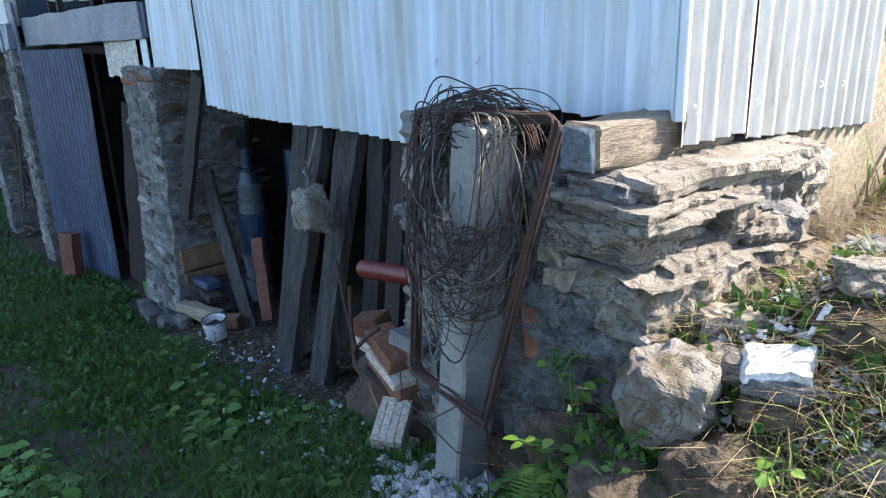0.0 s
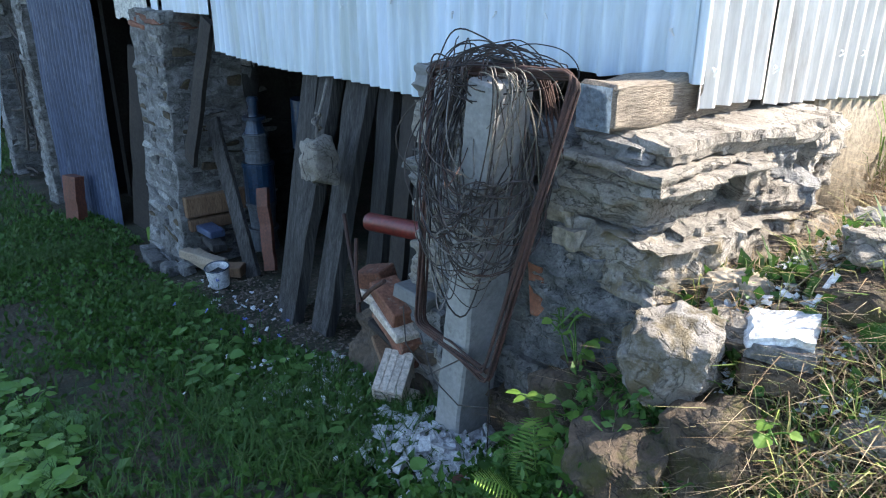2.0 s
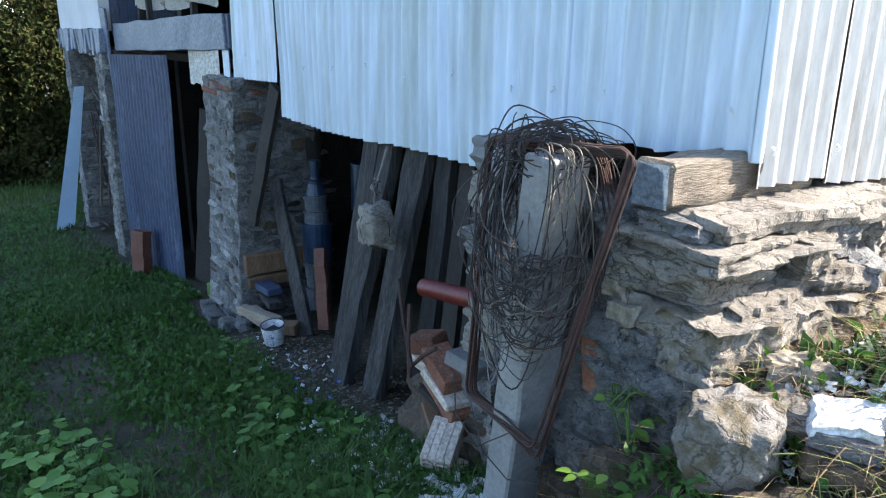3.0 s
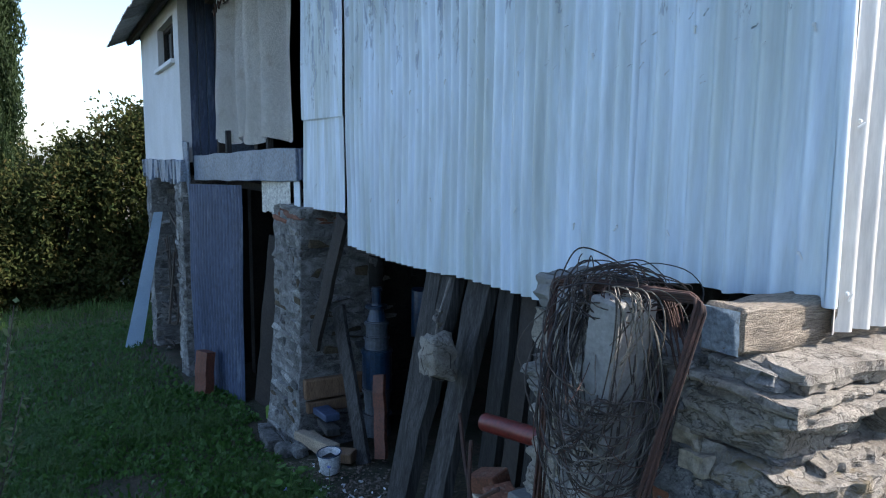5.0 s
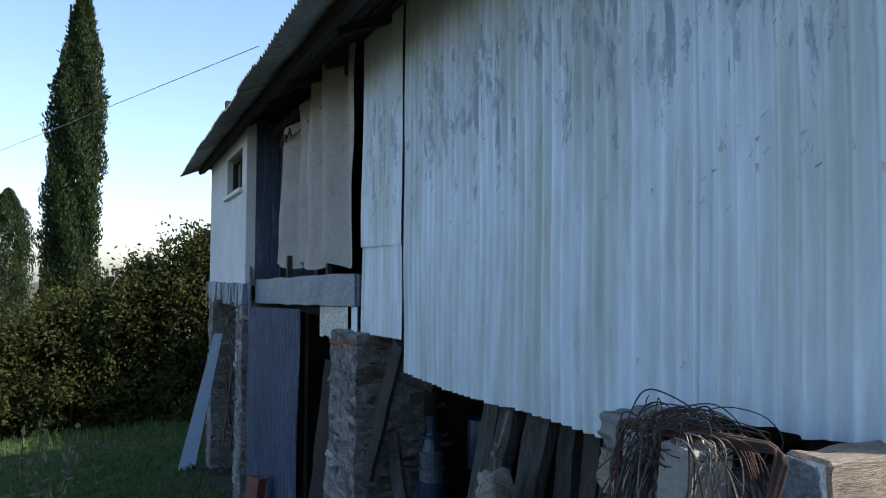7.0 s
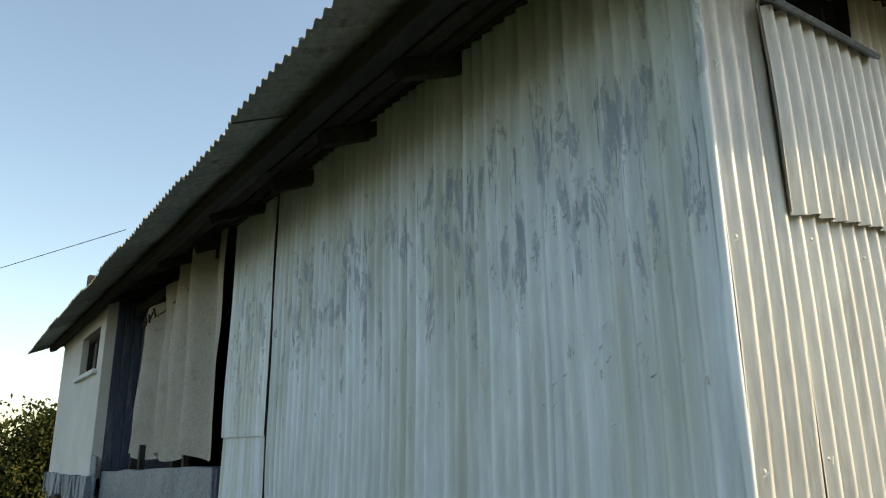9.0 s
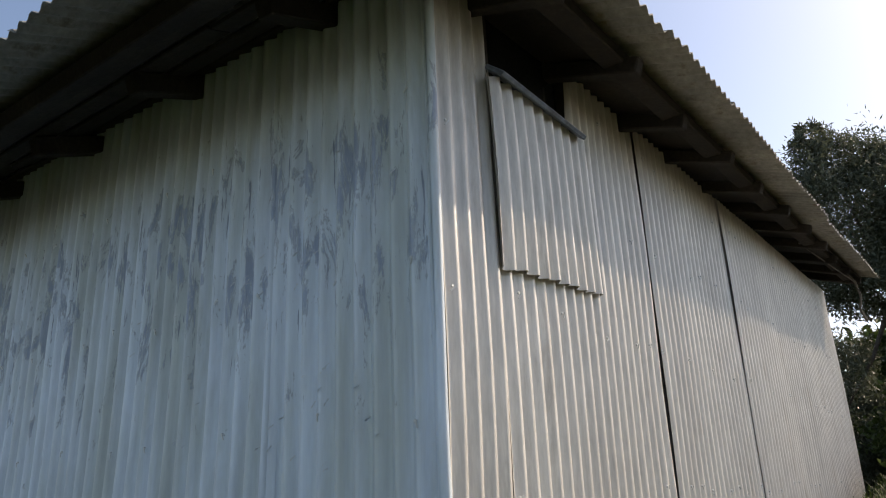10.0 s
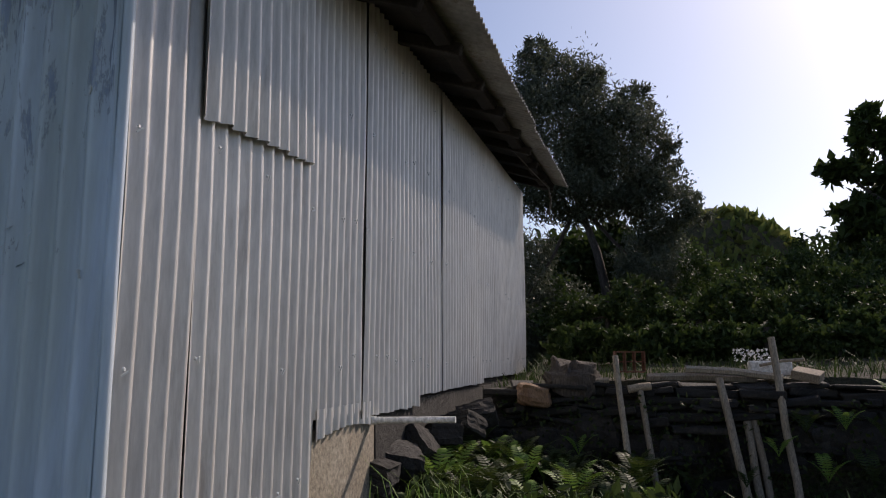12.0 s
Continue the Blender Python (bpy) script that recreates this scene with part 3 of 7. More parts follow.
def build_right_wall():
    wall = thing("wall_right", "side wall of grey painted corrugated sheets with rusty laps", "wall", kind="structure")
    top = lambda y: 3.62 + 0.028 * y
    sheets = [(0.008, 0.322, 1.315, None, 0.004), (0.327, 1.70, lambda u: 1.295 - 0.06 * u if u < 0.885 else 1.63, lambda u: 3.30 if u < 0.66 else top(0.34 + u), 0.0),
              (1.716, 3.15, lambda u: 1.60 if u < 0.94 else 1.66, None, 0.0), (3.162, 7.0, lambda u: 1.665 if u < 1.40 else 1.705, None, 0.0)]
    for i, (y0, y1, lo, hi, x) in enumerate(sheets):
        low = (lambda u: 1.295 - 0.06 * u) if lo is None else lo
        high = (lambda u, y0=y0: top(y0 + u)) if hi is None else hi
        bm = corrugated(y1 - y0, low, high, rows=12, seed=40 + i * 2.1, wave=0.004, torn=0.01, depth=0.0125)
        part("sheet", put_bm(bm, along_right(y0, x)), M["sheet_bright"], wall, smooth=True)
    low = corrugated(0.66, lambda u: 1.545 + 0.035 * math.sin(u * 4.2), 1.67, rows=4, seed=71)
    part("sheet", put_bm(low, along_right(1.22, -0.004)), M["sheet_bright"], wall, smooth=True)
    flap = corrugated(0.79, lambda u: 0.0 - 0.01 * u, lambda u: 0.69 + 0.02 * u, rows=8, seed=80, depth=0.0135, torn=0.012, wave=0.006)
    part("loose_sheet", put_bm(flap, along_right(0.310, 0.026) @ Matrix.Translation((0, 0, 2.585)) @ pose(0, 0, 0, 0.8, -4.0, 0)), M["sheet_bright"], wall, "loose grey sheet patched over the window's lower part", smooth=True)
    rnd = random.Random(9)
    places = []
    for z, gap in ((1.42, 0), (1.86, 0), (2.49, 0), (3.0, 0), (3.5, 0)):
        y = 0.05
        while y < 6.9:
            if top(y) > z and (y < 1.2 or z > 1.75) and not (0.3 < y < 1.2 and z > 2.5):
                places.append(Matrix.Translation((0.016, y, z + rnd.uniform(-0.03, 0.03))) @ pose(0, 0, 0, 0, rnd.uniform(-50, 50), 90))
            y += 0.076 * rnd.choice([2, 4, 5, 7])
    nails(wall, places, NAIL)
    win = thing("window_2", "narrow dark window hole under the eaves with a tilted grey board", "window", kind="structure")
    part("window_frame", box(-0.05, -0.005, 0.34, 0.37, 3.30, 3.66, 0.003), M["dark_wood"], win)
    part("window_frame", box(-0.05, -0.005, 0.985, 1.01, 3.30, 3.66, 0.003), M["dark_wood"], win)
    # dark pane closes the open hole, standing for its shade
    part("pane", box(-0.06, -0.052, 0.37, 0.985, 3.28, 3.70), M["glass"], win)
    sill = put_bm(box(-0.005, 0.085, -0.325, 0.325, -0.010, 0.010, 0.004), pose(0.02, 0.635, 3.325, 0, 40, 0))
    part("window_sill", rough_up(sill, 0.002, 6), M["grey_sheet"], win, "tilted grey weathered board")


def build_barn_inside():
    """What closes the barn behind its sheets and openings."""
    # inner walls take the rubble tone darkened for shade
    solid("wall_back", box(-10.2, -0.2, 3.0, 3.2, -1.3, 4.5), M["shade_rubble"], "rough unlit rubble wall inside the barn", "wall", kind="structure")
    solid("wall_end", box(-10.2, -10.05, -0.24, 3.0, 1.3, 4.4), M["shade_rubble"], "rough rubble end wall of the barn", "wall", kind="structure")
    solid("wall_end_low", box(-10.2, -10.05, 0.12, 3.0, -1.3, 1.3), M["shade_rubble"], "dark rubble end wall of the undercroft", "wall", kind="structure")
    # ceiling added out of view to keep leaking sun off the cloth
    solid("ceiling_loft", box(-10.0, -0.1, 0.15, 2.9, 3.62, 3.65), M["dark_wood"], "unseen ceiling added under the roof to stop sunlight leaking in", "ceiling", kind="structure")
    solid("wall_cross", box(-7.0, -6.85, 0.25, 3.0, -1.0, 1.43), M["shade_rubble"], "dark rubble cross wall in the undercroft", "wall", kind="structure")
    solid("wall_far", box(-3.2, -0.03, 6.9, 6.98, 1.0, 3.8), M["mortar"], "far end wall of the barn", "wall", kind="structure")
    solid("wall_inner", box(-0.55, -0.35, 0.3, 6.9, 0.2, 1.62), M["shade_rubble"], "rubble base wall behind the sheets", "wall", kind="structure")
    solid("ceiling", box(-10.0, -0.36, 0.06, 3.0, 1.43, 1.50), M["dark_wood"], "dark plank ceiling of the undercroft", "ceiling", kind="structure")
    # linings added behind the sheets so their gaps read dark
    solid("wall_lining", box(-4.14, -0.05, 0.03, 0.05, 1.44, 3.70), M["dark_wood"], "dark lining added behind the sheets to block sky at the gaps", "wall", kind="structure")
    solid("wall_lining_side", box(-0.05, -0.035, 0.05, 6.9, 1.64, 3.27), M["dark_wood"], "dark lining added behind the side sheets to block sky at the gaps", "wall", kind="structure")
    plinth = box(-0.34, -0.02, 0.72, 1.97, 0.75, 1.60, 0.01)
    bmesh.ops.subdivide_edges(plinth, edges=plinth.edges[:], cuts=5, use_grid_fill=True)
    solid("plinth", rough_up(plinth, 0.012, 4), M["tan_plaster"], "stained tan plastered base under the side sheets", "wall", kind="structure")


def build_roof():
    roof = thing("roof", "low barn roof of weathered corrugated sheets on dark rafters", "roof", kind="structure")
    slope = math.degrees(math.atan2(1.55, 3.8))
    length = math.hypot(3.8, 1.55)
    x, i = -11.05, 0
    while x < 0.5:
        w = min(0.86, 0.52 - x)
        reach = lambda u, x=x: max(0.25, min(length, (0.52 - x - u) * 1.05 + 0.02))
        bm = corrugated(w, 0.0, reach, rows=3, seed=100 + i, per=6, depth=0.010, torn=0.012, wave=0.003)
        m = Matrix.Translation((x, -0.80 + random.uniform(-0.015, 0.015), 3.355 + 0.006 * (i % 2))) @ pose(0, 0, 0, slope - 90, 0, 0)
        part("roof_sheet", put_bm(bm, m), M["roof_sheet"], roof, smooth=True)
        x += 0.83
        i += 1
    y = -0.82
    while y < 7.15:
        w = min(0.86, 7.2 - y)
        reach = lambda u, y=y: max(0.25, min(3.7, (y + u + 0.82) * 1.05 + 0.02))
        bm = corrugated(w, 0.0, reach, rows=3, seed=150 + i, per=6, depth=0.010, torn=0.012, wave=0.003)
        m = Matrix.Translation((0.52 + random.uniform(-0.015, 0.015), y, 3.475 + 0.058 * y + 0.006 * (i % 2))) @ pose(0, 0, 0, 0, 0, 90) @ pose(0, 0, 0, 18 - 90, -3.3, 0)
        part("roof_sheet", put_bm(bm, m), M["roof_sheet"], roof, smooth=True)
        y += 0.83
        i += 1
    bm = bmesh.new()
    bm.faces.new([bm.verts.new(p) for p in ((-11.05, 3.0, 4.9), (-3.0, 3.0, 4.9), (-3.0, 7.2, 5.0), (-11.05, 7.2, 3.2))])
    part("roof_back", bm, M["roof_sheet"], roof)
    rise = 1.55 / 3.8
    rz = lambda yy: 3.335 + (yy + 0.8) * rise
    # eaves purlin, boards and rafters of the long side
    part("purlin", put_bm(box(-10.9, 0.3, -0.045, 0.045, -0.075, -0.012, 0.006), pose(0, -0.50, rz(-0.5), slope, 0, 0)), M["dark_wood"], roof)
    rs = random.Random(61)
    for k in range(6):
        x = -10.9
        while x < 0.1:
            L = min(rs.uniform(1.6, 3.4), 0.15 - x)
            dz = rs.uniform(-0.02, 0.0)
            bm = box(0, L - 0.02, 0.0, rs.uniform(0.085, 0.115), -0.035 + dz, -0.018 + dz, 0.003)
            part("soffit_board", rough_up(put_bm(bm, pose(x, -0.44 + k * 0.122, rz(-0.44 + k * 0.122), slope + rs.uniform(-2, 2), 0, rs.uniform(-0.5, 0.5))), 0.004, 3, x), M["soffit_wood"] if rs.random() < 0.3 else M["dark_wood"], roof)
            x += L
    x = -10.6
    while x < 0.1:
        raft = put_bm(box(-0.035, 0.035, 0.0, 0.9, -0.115, -0.03, 0.006), pose(x + random.uniform(-0.06, 0.06), -0.34 + random.uniform(-0.08, 0.06), rz(-0.34) - 0.015, slope, 0, random.uniform(-2, 2)))
        part("rafter", rough_up(raft, 0.006, 4, x), M["dark_wood"], roof)
        x += 0.78
    # the short side
    ez = lambda yy: 3.455 + 0.058 * yy
    part("purlin", put_bm(box(-0.045, 0.045, -0.1, 7.1, -0.06, 0.0, 0.006), pose(0.27, 0, ez(0) + 0.06, 3.3, 0, 0)), M["dark_wood"], roof)
    part("soffit_boards", put_bm(box(-0.6, 0.0, 0.0, 7.05, -0.012, 0.0), pose(0.25, 0, ez(0) + 0.062, 3.3, 18, 0)), M["dark_wood"], roof)
    y = 0.25
    while y < 7.1:
        raft = put_bm(box(-0.7, 0.0, -0.028, 0.028, -0.09, -0.02, 0.006), pose(0.38 + random.uniform(-0.05, 0.04), y, ez(y) + 0.02, 0, 18, random.uniform(-3, 3)))
        part("rafter", rough_up(raft, 0.006, 4, y), M["dark_wood"], roof)
        y += 0.66


# ---- the white house part, the opening with the cloth, the undercroft ----
def build_house():
    house = thing("house_front", "white plastered upper storey projecting on stone piers", "wall", kind="structure")
    # front wall with a window hole: four pieces butted round it
    x0, x1, w0, w1, z0, z1, s0, s1 = -10.3, -7.1, -8.62, -7.42, 1.69, 3.50, 2.80, 3.27
    for n, b in (("wall", (x0, w0, -0.4, -0.25, z0, z1)), ("wall", (w1, x1, -0.4, -0.25, z0, z1)), ("wall", (w0, w1, -0.4, -0.25, z0, s0)), ("wall", (w0, w1, -0.4, -0.25, s1, z1))):
        part("wall", box(*b), M["plaster"], house)
    part("wall", box(x0, x0 + 0.15, -0.25, 1.0, z0, z1), M["plaster"], house)
    part("side_wall", box(x1 - 0.15, x1, -0.25, 0.5, z0 - 0.02, z1), M["grey_sheet"], house, "blue-grey boarded side of the white wall")
    for k in range(4):
        part("side_board", box(x1, x1 + 0.018, -0.30 + k * 0.09, -0.22 + k * 0.09, z0 - 0.05, z1, 0.003), M["blue_sheet"], house, "dark blue-grey upright board")
    win = thing("window_1", "small window with dark panes and a pale sill", "window", kind="structure")
    for b in ((w0, w0 + 0.05, s0, s1), (w1 - 0.05, w1, s0, s1), (w0, w1, s1 - 0.05, s1), (-8.05, -7.99, s0, s1)):
        part("window_frame", box(b[0], b[1], -0.33, -0.29, b[2], b[3], 0.004), M["dark_wood"], win)
    part("pane", box(w0, w1, -0.30, -0.295, s0, s1), M["glass"], win)
    part("window_sill", box(w0 - 0.06, w1 + 0.06, -0.45, -0.3, s0 - 0.05, s0, 0.006), M["plaster"], win)
    # a row of ragged slates under the plaster
    edge = thing("slate_edge", "ragged row of upright blue-grey slates under the white wall", "trim", kind="structure")
    rnd = random.Random(3)
    x = -10.35
    while x < -7.1:
        w = rnd.uniform(0.10, 0.2)
        part("slate", rough_up(put_bm(box(0, w - 0.015, -0.03, 0.03, -rnd.uniform(0.17, 0.25), 0.03, 0.005), pose(x, -0.41 + rnd.uniform(-0.02, 0.02), 1.68, rnd.uniform(-6, 6), rnd.uniform(-4, 4), 0)), 0.012, 7, x), M["grey_sheet"], edge)
        x += w
    # clad beam along the opening's foot
    beam = thing("clad_beam", "beam wrapped in dented blue-grey sheet metal below the opening", "beam", kind="structure")
    ang = math.degrees(math.atan2(0.27, 2.83))
    body = box(0, 2.78, -0.07, 0.09, -0.13, 0.13, 0.006)
    bmesh.ops.subdivide_edges(body, edges=[e for e in body.edges if e.calc_length() > 1], cuts=14)
    part("cladding", put_bm(rough_up(body, 0.014, 3), pose(-7.02, -0.24, 1.63, 0, -1.4, ang)), M["grey_sheet"], beam)
    part("end_board", box(-4.30, -4.19, -0.03, 0.03, 1.58, 1.81, 0.004), M["blue_sheet"], beam)
    part("hanging_strip", rough_up(put_bm(box(-0.14, 0.0, -0.012, 0.012, -0.55, 0.2, 0.004), pose(-7.0, -0.36, 1.70, 4, 8, 12)), 0.015, 5), M["grey_sheet"], beam, "bent strip of grey sheet metal")
    for x, y in ((-6.1, -0.16), (-5.0, -0.06)):
        part("prop", box(x - 0.03, x + 0.03, y, y + 0.05, 1.72, 2.0, 0.004), M["old_wood"], beam)
    small = corrugated(0.80, lambda u: 1.24 + 0.05 * math.sin(u * 5 + 1), 1.60, rows=4, seed=210, torn=0.05)
    solid("torn_sheet", put_bm(small, along_left(-5.22, -0.05)), M["cream_sheet"], "small torn cream corrugated sheet hanging under the beam", "metal sheet", smooth=True)
    strip = corrugated(0.14, 1.34, 1.58, rows=3, seed=214)
    solid("sheet_scrap", put_bm(strip, along_left(-4.36, -0.03)), M["pale_sheet"], "narrow scrap of pale sheet metal beside the pillar", "metal sheet", smooth=True)


def build_cloth():
    line = lambda u: (-6.55 + 2.32 * u, -0.16 + 0.15 * u)

    def sheet(u0, u1, z_low, z_top, seed, dy):
        def f(u, v):
            x, y = line(u0 + (u1 - u0) * u)
            lo = z_low + 0.03 * math.sin(9 * u + seed)
            hi = z_top(u)
            z = lo + (hi - lo) * v
            fold = 0.075 * math.sin((u * 2.2 + 0.25 * v) * math.tau + seed) * (0.4 + 0.6 * (1 - abs(2 * u - 1))) + 0.05 * noise.noise((u * 3, v * 2, seed))
            return (x + 0.05 * noise.noise((v * 2, u, seed)) + 0.34 * (1 - u) * (v - 0.6), y + dy + fold, z)
        return thicken(grid_bm(60, 40, f), 0.004)
    cur = thing("canvas_curtain", "worn grey-beige canvas sheets hung over the open bay", "curtain")
    part("cloth", sheet(0.02, 0.62, 1.90, lambda u: 3.22 + 0.28 * u, 1.0, 0.0), M["cloth"], cur, smooth=True)
    part("cloth", sheet(0.50, 1.0, 1.885, lambda u: 3.60, 3.0, -0.035), M["cloth"], cur, smooth=True)
    part("cloth", sheet(-0.05, 0.10, 2.4, lambda u: 3.25, 5.0, 0.12), M["cloth"], cur, smooth=True)
    cord = tube([(-6.5 + 0.35 * k, -0.17 + 0.02 * k, 3.12 + 0.03 * k + 0.02 * abs(k - 2)) for k in range(6)], 0.006, 5)
    part("cord", cord, M["black"], cur)
    rnd = random.Random(5)
    for k in range(5):
        part("peg", put_bm(box(-0.012, 0.012, -0.008, 0.008, -0.04, 0.04, 0.003), pose(-6.3 + 0.1 * k, -0.19, 3.13 + 0.015 * k, rnd.uniform(-20, 20), rnd.uniform(-20, 20), 0)), M["rust"], cur)
    for x, y, w, t in ((-6.75, -0.13, 0.09, 3), (-5.65, -0.02, 0.12, -4)):
        post = put_bm(box(-w / 2, w / 2, -0.05, 0.05, 0, 1.85, 0.006), pose(x, y + 0.08, 1.76, 0, t, 0))
        solid("bay_post", rough_up(post, 0.008, 4, x), M["dark_wood"], "dark upright timber post in the open bay", "post", "bay posts")
    rail = put_bm(box(0, 2.7, -0.04, 0.04, -0.05, 0.05, 0.005), pose(-6.9, -0.12, 3.36, 0, -3, 3))
    solid("bay_rail", rail, M["old_wood"], "rough timber rail over the open bay", "beam")


M["pier_mortar"] = weathered_stone("lime_mortar", (0.085, 0.081, 0.072), (0.204, 0.200, 0.187), (0.357, 0.353, 0.340), 9, 1.6, None, 0.04)


def mortar_bm(x0, x1, y0, y1, z0, z1, seed, batter):
    """The pier's body of rubble and lime, uneven, swelling a little at its foot."""
    bm = box(x0, x1, y0, y1, z0 - 0.15, z1)
    bmesh.ops.subdivide_edges(bm, edges=bm.edges[:], cuts=20, use_grid_fill=True)
    cx, cy = (x0 + x1) / 2, (y0 + y1) / 2
    for v in bm.verts:
        out = batter * max(0.0, 1 - (v.co.z - z0) / (z1 - z0)) ** 2
        v.co.x += math.copysign(out, v.co.x - cx)
        v.co.y += math.copysign(out, v.co.y - cy)
    return rough_up(bm, 0.022, 9, seed)


def stone_pier(name, label, x0, x1, y0, y1, z0, z1, course, mat_of, seed, batter=0.0):
    """A pier of flat stones laid in courses, one object a stone, round a mortar core."""
    rnd = random.Random(seed)
    pier = thing(name, label, "pillar", kind="structure")
    part("core", mortar_bm(x0, x1, y0, y1, z0, z1, seed, batter), M["shade_rubble"] if name == "pillar_inner" else M["pier_mortar"], pier)
    z = z0
    while z < z1 - 0.02:
        h = rnd.uniform(0.5, 1.15) * course
        h = min(h, z1 - z)
        out = batter * (1 - (z - z0) / (z1 - z0)) ** 2
        mat = mat_of((z - z0) / (z1 - z0), rnd)
        for side in ("front", "near", "far"):
            a0, a1 = (x0, x1) if side == "front" else (y0 + 0.06, y1)
            a = a0
            while a < a1 - 0.03:
                w = min(rnd.uniform(0.07, 0.34), a1 - a)
                d = rnd.uniform(0.08, 0.11)
                bulge = rnd.uniform(-0.012, 0.014) + out
                if side == "front":
                    b = (a + 0.004, a + w - 0.004, y0 - bulge, y0 + d)
                elif side == "near":
                    b = (x1 - d, x1 + bulge, a + 0.004, a + w - 0.004)
                else:
                    b = (x0 - bulge, x0 + d, a + 0.004, a + w - 0.004)
                if side == "front" and mat is not M["brick"] and rnd.random() < 0.55:
                    mat_here = M["washed_stone"]
                else:
                    mat_here = mat_of((z - z0) / (z1 - z0), rnd)
                bm = box(*b, z + 0.004, z + h * rnd.uniform(0.8, 1.0) - 0.004, 0.008)
                part("stone", rough_up(bm, 0.038, 15, seed + a * 7 + z * 3), mat_here, pier)
                a += w
        z += h
    return pier


def build_undercroft():
    def near_mat(f, rnd):
        if 0.90 < f < 0.975:
            return M["brick"]
        return rnd.choice([M["lime_stone"], M["grey_stone"], M["grey_stone"], M["moss_stone"], M["rubble_mix"]])
    stone_pier("pillar_near", "lime-washed rubble stone pillar with brick courses at its head", -4.68, -3.99, -0.10, 0.42, -0.46, 1.38, 0.072, near_mat, 11, 0.08)
    stone_pier("pillar_mid", "rubble stone pier carrying the white wall", -7.55, -7.1, -0.42, 0.1, -0.8, 1.52, 0.10, lambda f, r: r.choice([M["lime_stone"], M["grey_stone"]]), 12)
    stone_pier("pillar_far", "rubble stone corner pier carrying the white wall", -10.32, -9.85, -0.40, 0.1, -1.15, 1.5, 0.12, lambda f, r: r.choice([M["lime_stone"], M["grey_stone"]]), 13)
    stone_pier("pillar_inner", "shadowed rubble pier inside the undercroft", -4.9, -4.45, 0.75, 1.3, -0.5, 1.42, 0.10, lambda f, r: M["shade_rubble"], 14)
    # timber pieces built into the pillar
    t = thing("pillar_timbers", "orange-brown timber blocks laid in the pillar's base", "timber")
    part("block", rough_up(box(-4.06, -3.895, -0.12, 0.36, -0.02, 0.13, 0.008), 0.006, 6), M["fresh_wood"], t)
    part("block", rough_up(box(-4.06, -3.885, -0.11, 0.30, -0.12, -0.035, 0.008), 0.006, 6), M["fresh_wood"], t)
    # board hung aslant on the pillar's face, and a plank leaning on it
    lean_plank("slanting_board", "dark weathered board hanging aslant beside the pillar", (-3.40, 0.0, 1.36), (-3.84, -0.06, 0.40), 0.13, 0.03, 30, M["dark_wood"], "", 0.1)
    lean_plank("leaning_plank", "grey weathered plank leaning on the stone pillar", (-3.78, 0.10, 0.68), (-3.22, 0.06, -0.28), 0.11, 0.03, 31)
    lean_plank("red_board", "red-brown painted board standing by the blue containers", (-3.28, 0.20, 0.30), (-3.12, 0.14, -0.22), 0.10, 0.025, 32, M["red_wood"])
    lean_plank("door_plank", "dark old plank standing in the doorway", (-5.05, 0.05, 1.05), (-5.3, -0.05, -0.5), 0.30, 0.03, 33, M["dark_wood"])
    # the dark blue corrugated sheet
    blue = corrugated(1.32, -0.64, lambda u: 1.47 + 0.02 * u, rows=8, seed=230, wave=0.008, per=8, depth=0.014)
    solid("blue_sheet", put_bm(blue, Matrix.Translation((-6.86, -0.38, 0)) @ pose(0, 0, 0, 0, 0, 9)), M["blue_sheet"], "dark blue corrugated sheet standing before the undercroft", "metal sheet", smooth=True)
    lean_plank("red_block", "red-brown block standing against the blue sheet", (-6.08, -0.42, -0.13), (-6.05, -0.46, -0.60), 0.20, 0.09, 34, M["red_wood"])
    # pale folded sheet leaning far down the wall
    prof = [(-0.095, 0.03), (-0.085, 0.0), (0.085, 0.0), (0.095, 0.03)]
    bm = bmesh.new()
    top, bot = Vector((-8.75, -0.46, 1.05)), Vector((-10.15, -0.70, -1.02))
    rows = []
    for k in range(2):
        p = (top, bot)[k]
        rows.append([bm.verts.new(p + Vector((0.55 * a * (0.7 + 0.8 * k), -0.9 * a * (0.7 + 0.8 * k), 0.0)) * 1.0 + Vector((0.03 * c, 0.02 * c, 0))) for a, c in prof])
    for k in range(3):
        bm.faces.new((rows[0][k], rows[0][k + 1], rows[1][k + 1], rows[1][k]))
    solid("folded_sheet", thicken(bm, 0.006), M["pale_sheet"], "pale blue folded metal sheet leaning on the wood stack", "metal sheet")
    # stacked sticks in the bay behind it
    stack = thing("stick_stack", "dark stack of thin branches under the white wall", "firewood")
    rnd = random.Random(21)
    for k in range(46):
        x = rnd.uniform(-9.7, -7.7)
        z = rnd.uniform(-0.9, 1.0)
        up = k % 3 == 0
        d = Vector((rnd.uniform(-0.3, 0.3), rnd.uniform(-0.15, 0.1), 1.0)) * 0.8 if up else Vector((rnd.uniform(0.5, 0.9), rnd.uniform(-0.12, 0.12), rnd.uniform(-0.25, 0.25)))
        p = Vector((x, rnd.uniform(-0.33, -0.05), z if not up else min(z, 0.2)))
        q = [p + d * s + Vector((rnd.uniform(-0.03, 0.03), 0, rnd.uniform(-0.03, 0.03))) for s in (-0.6, -0.2, 0.2, 0.6)]
        part("branch", tube(q, rnd.uniform(0.008, 0.02), 5), M["bark"], stack)
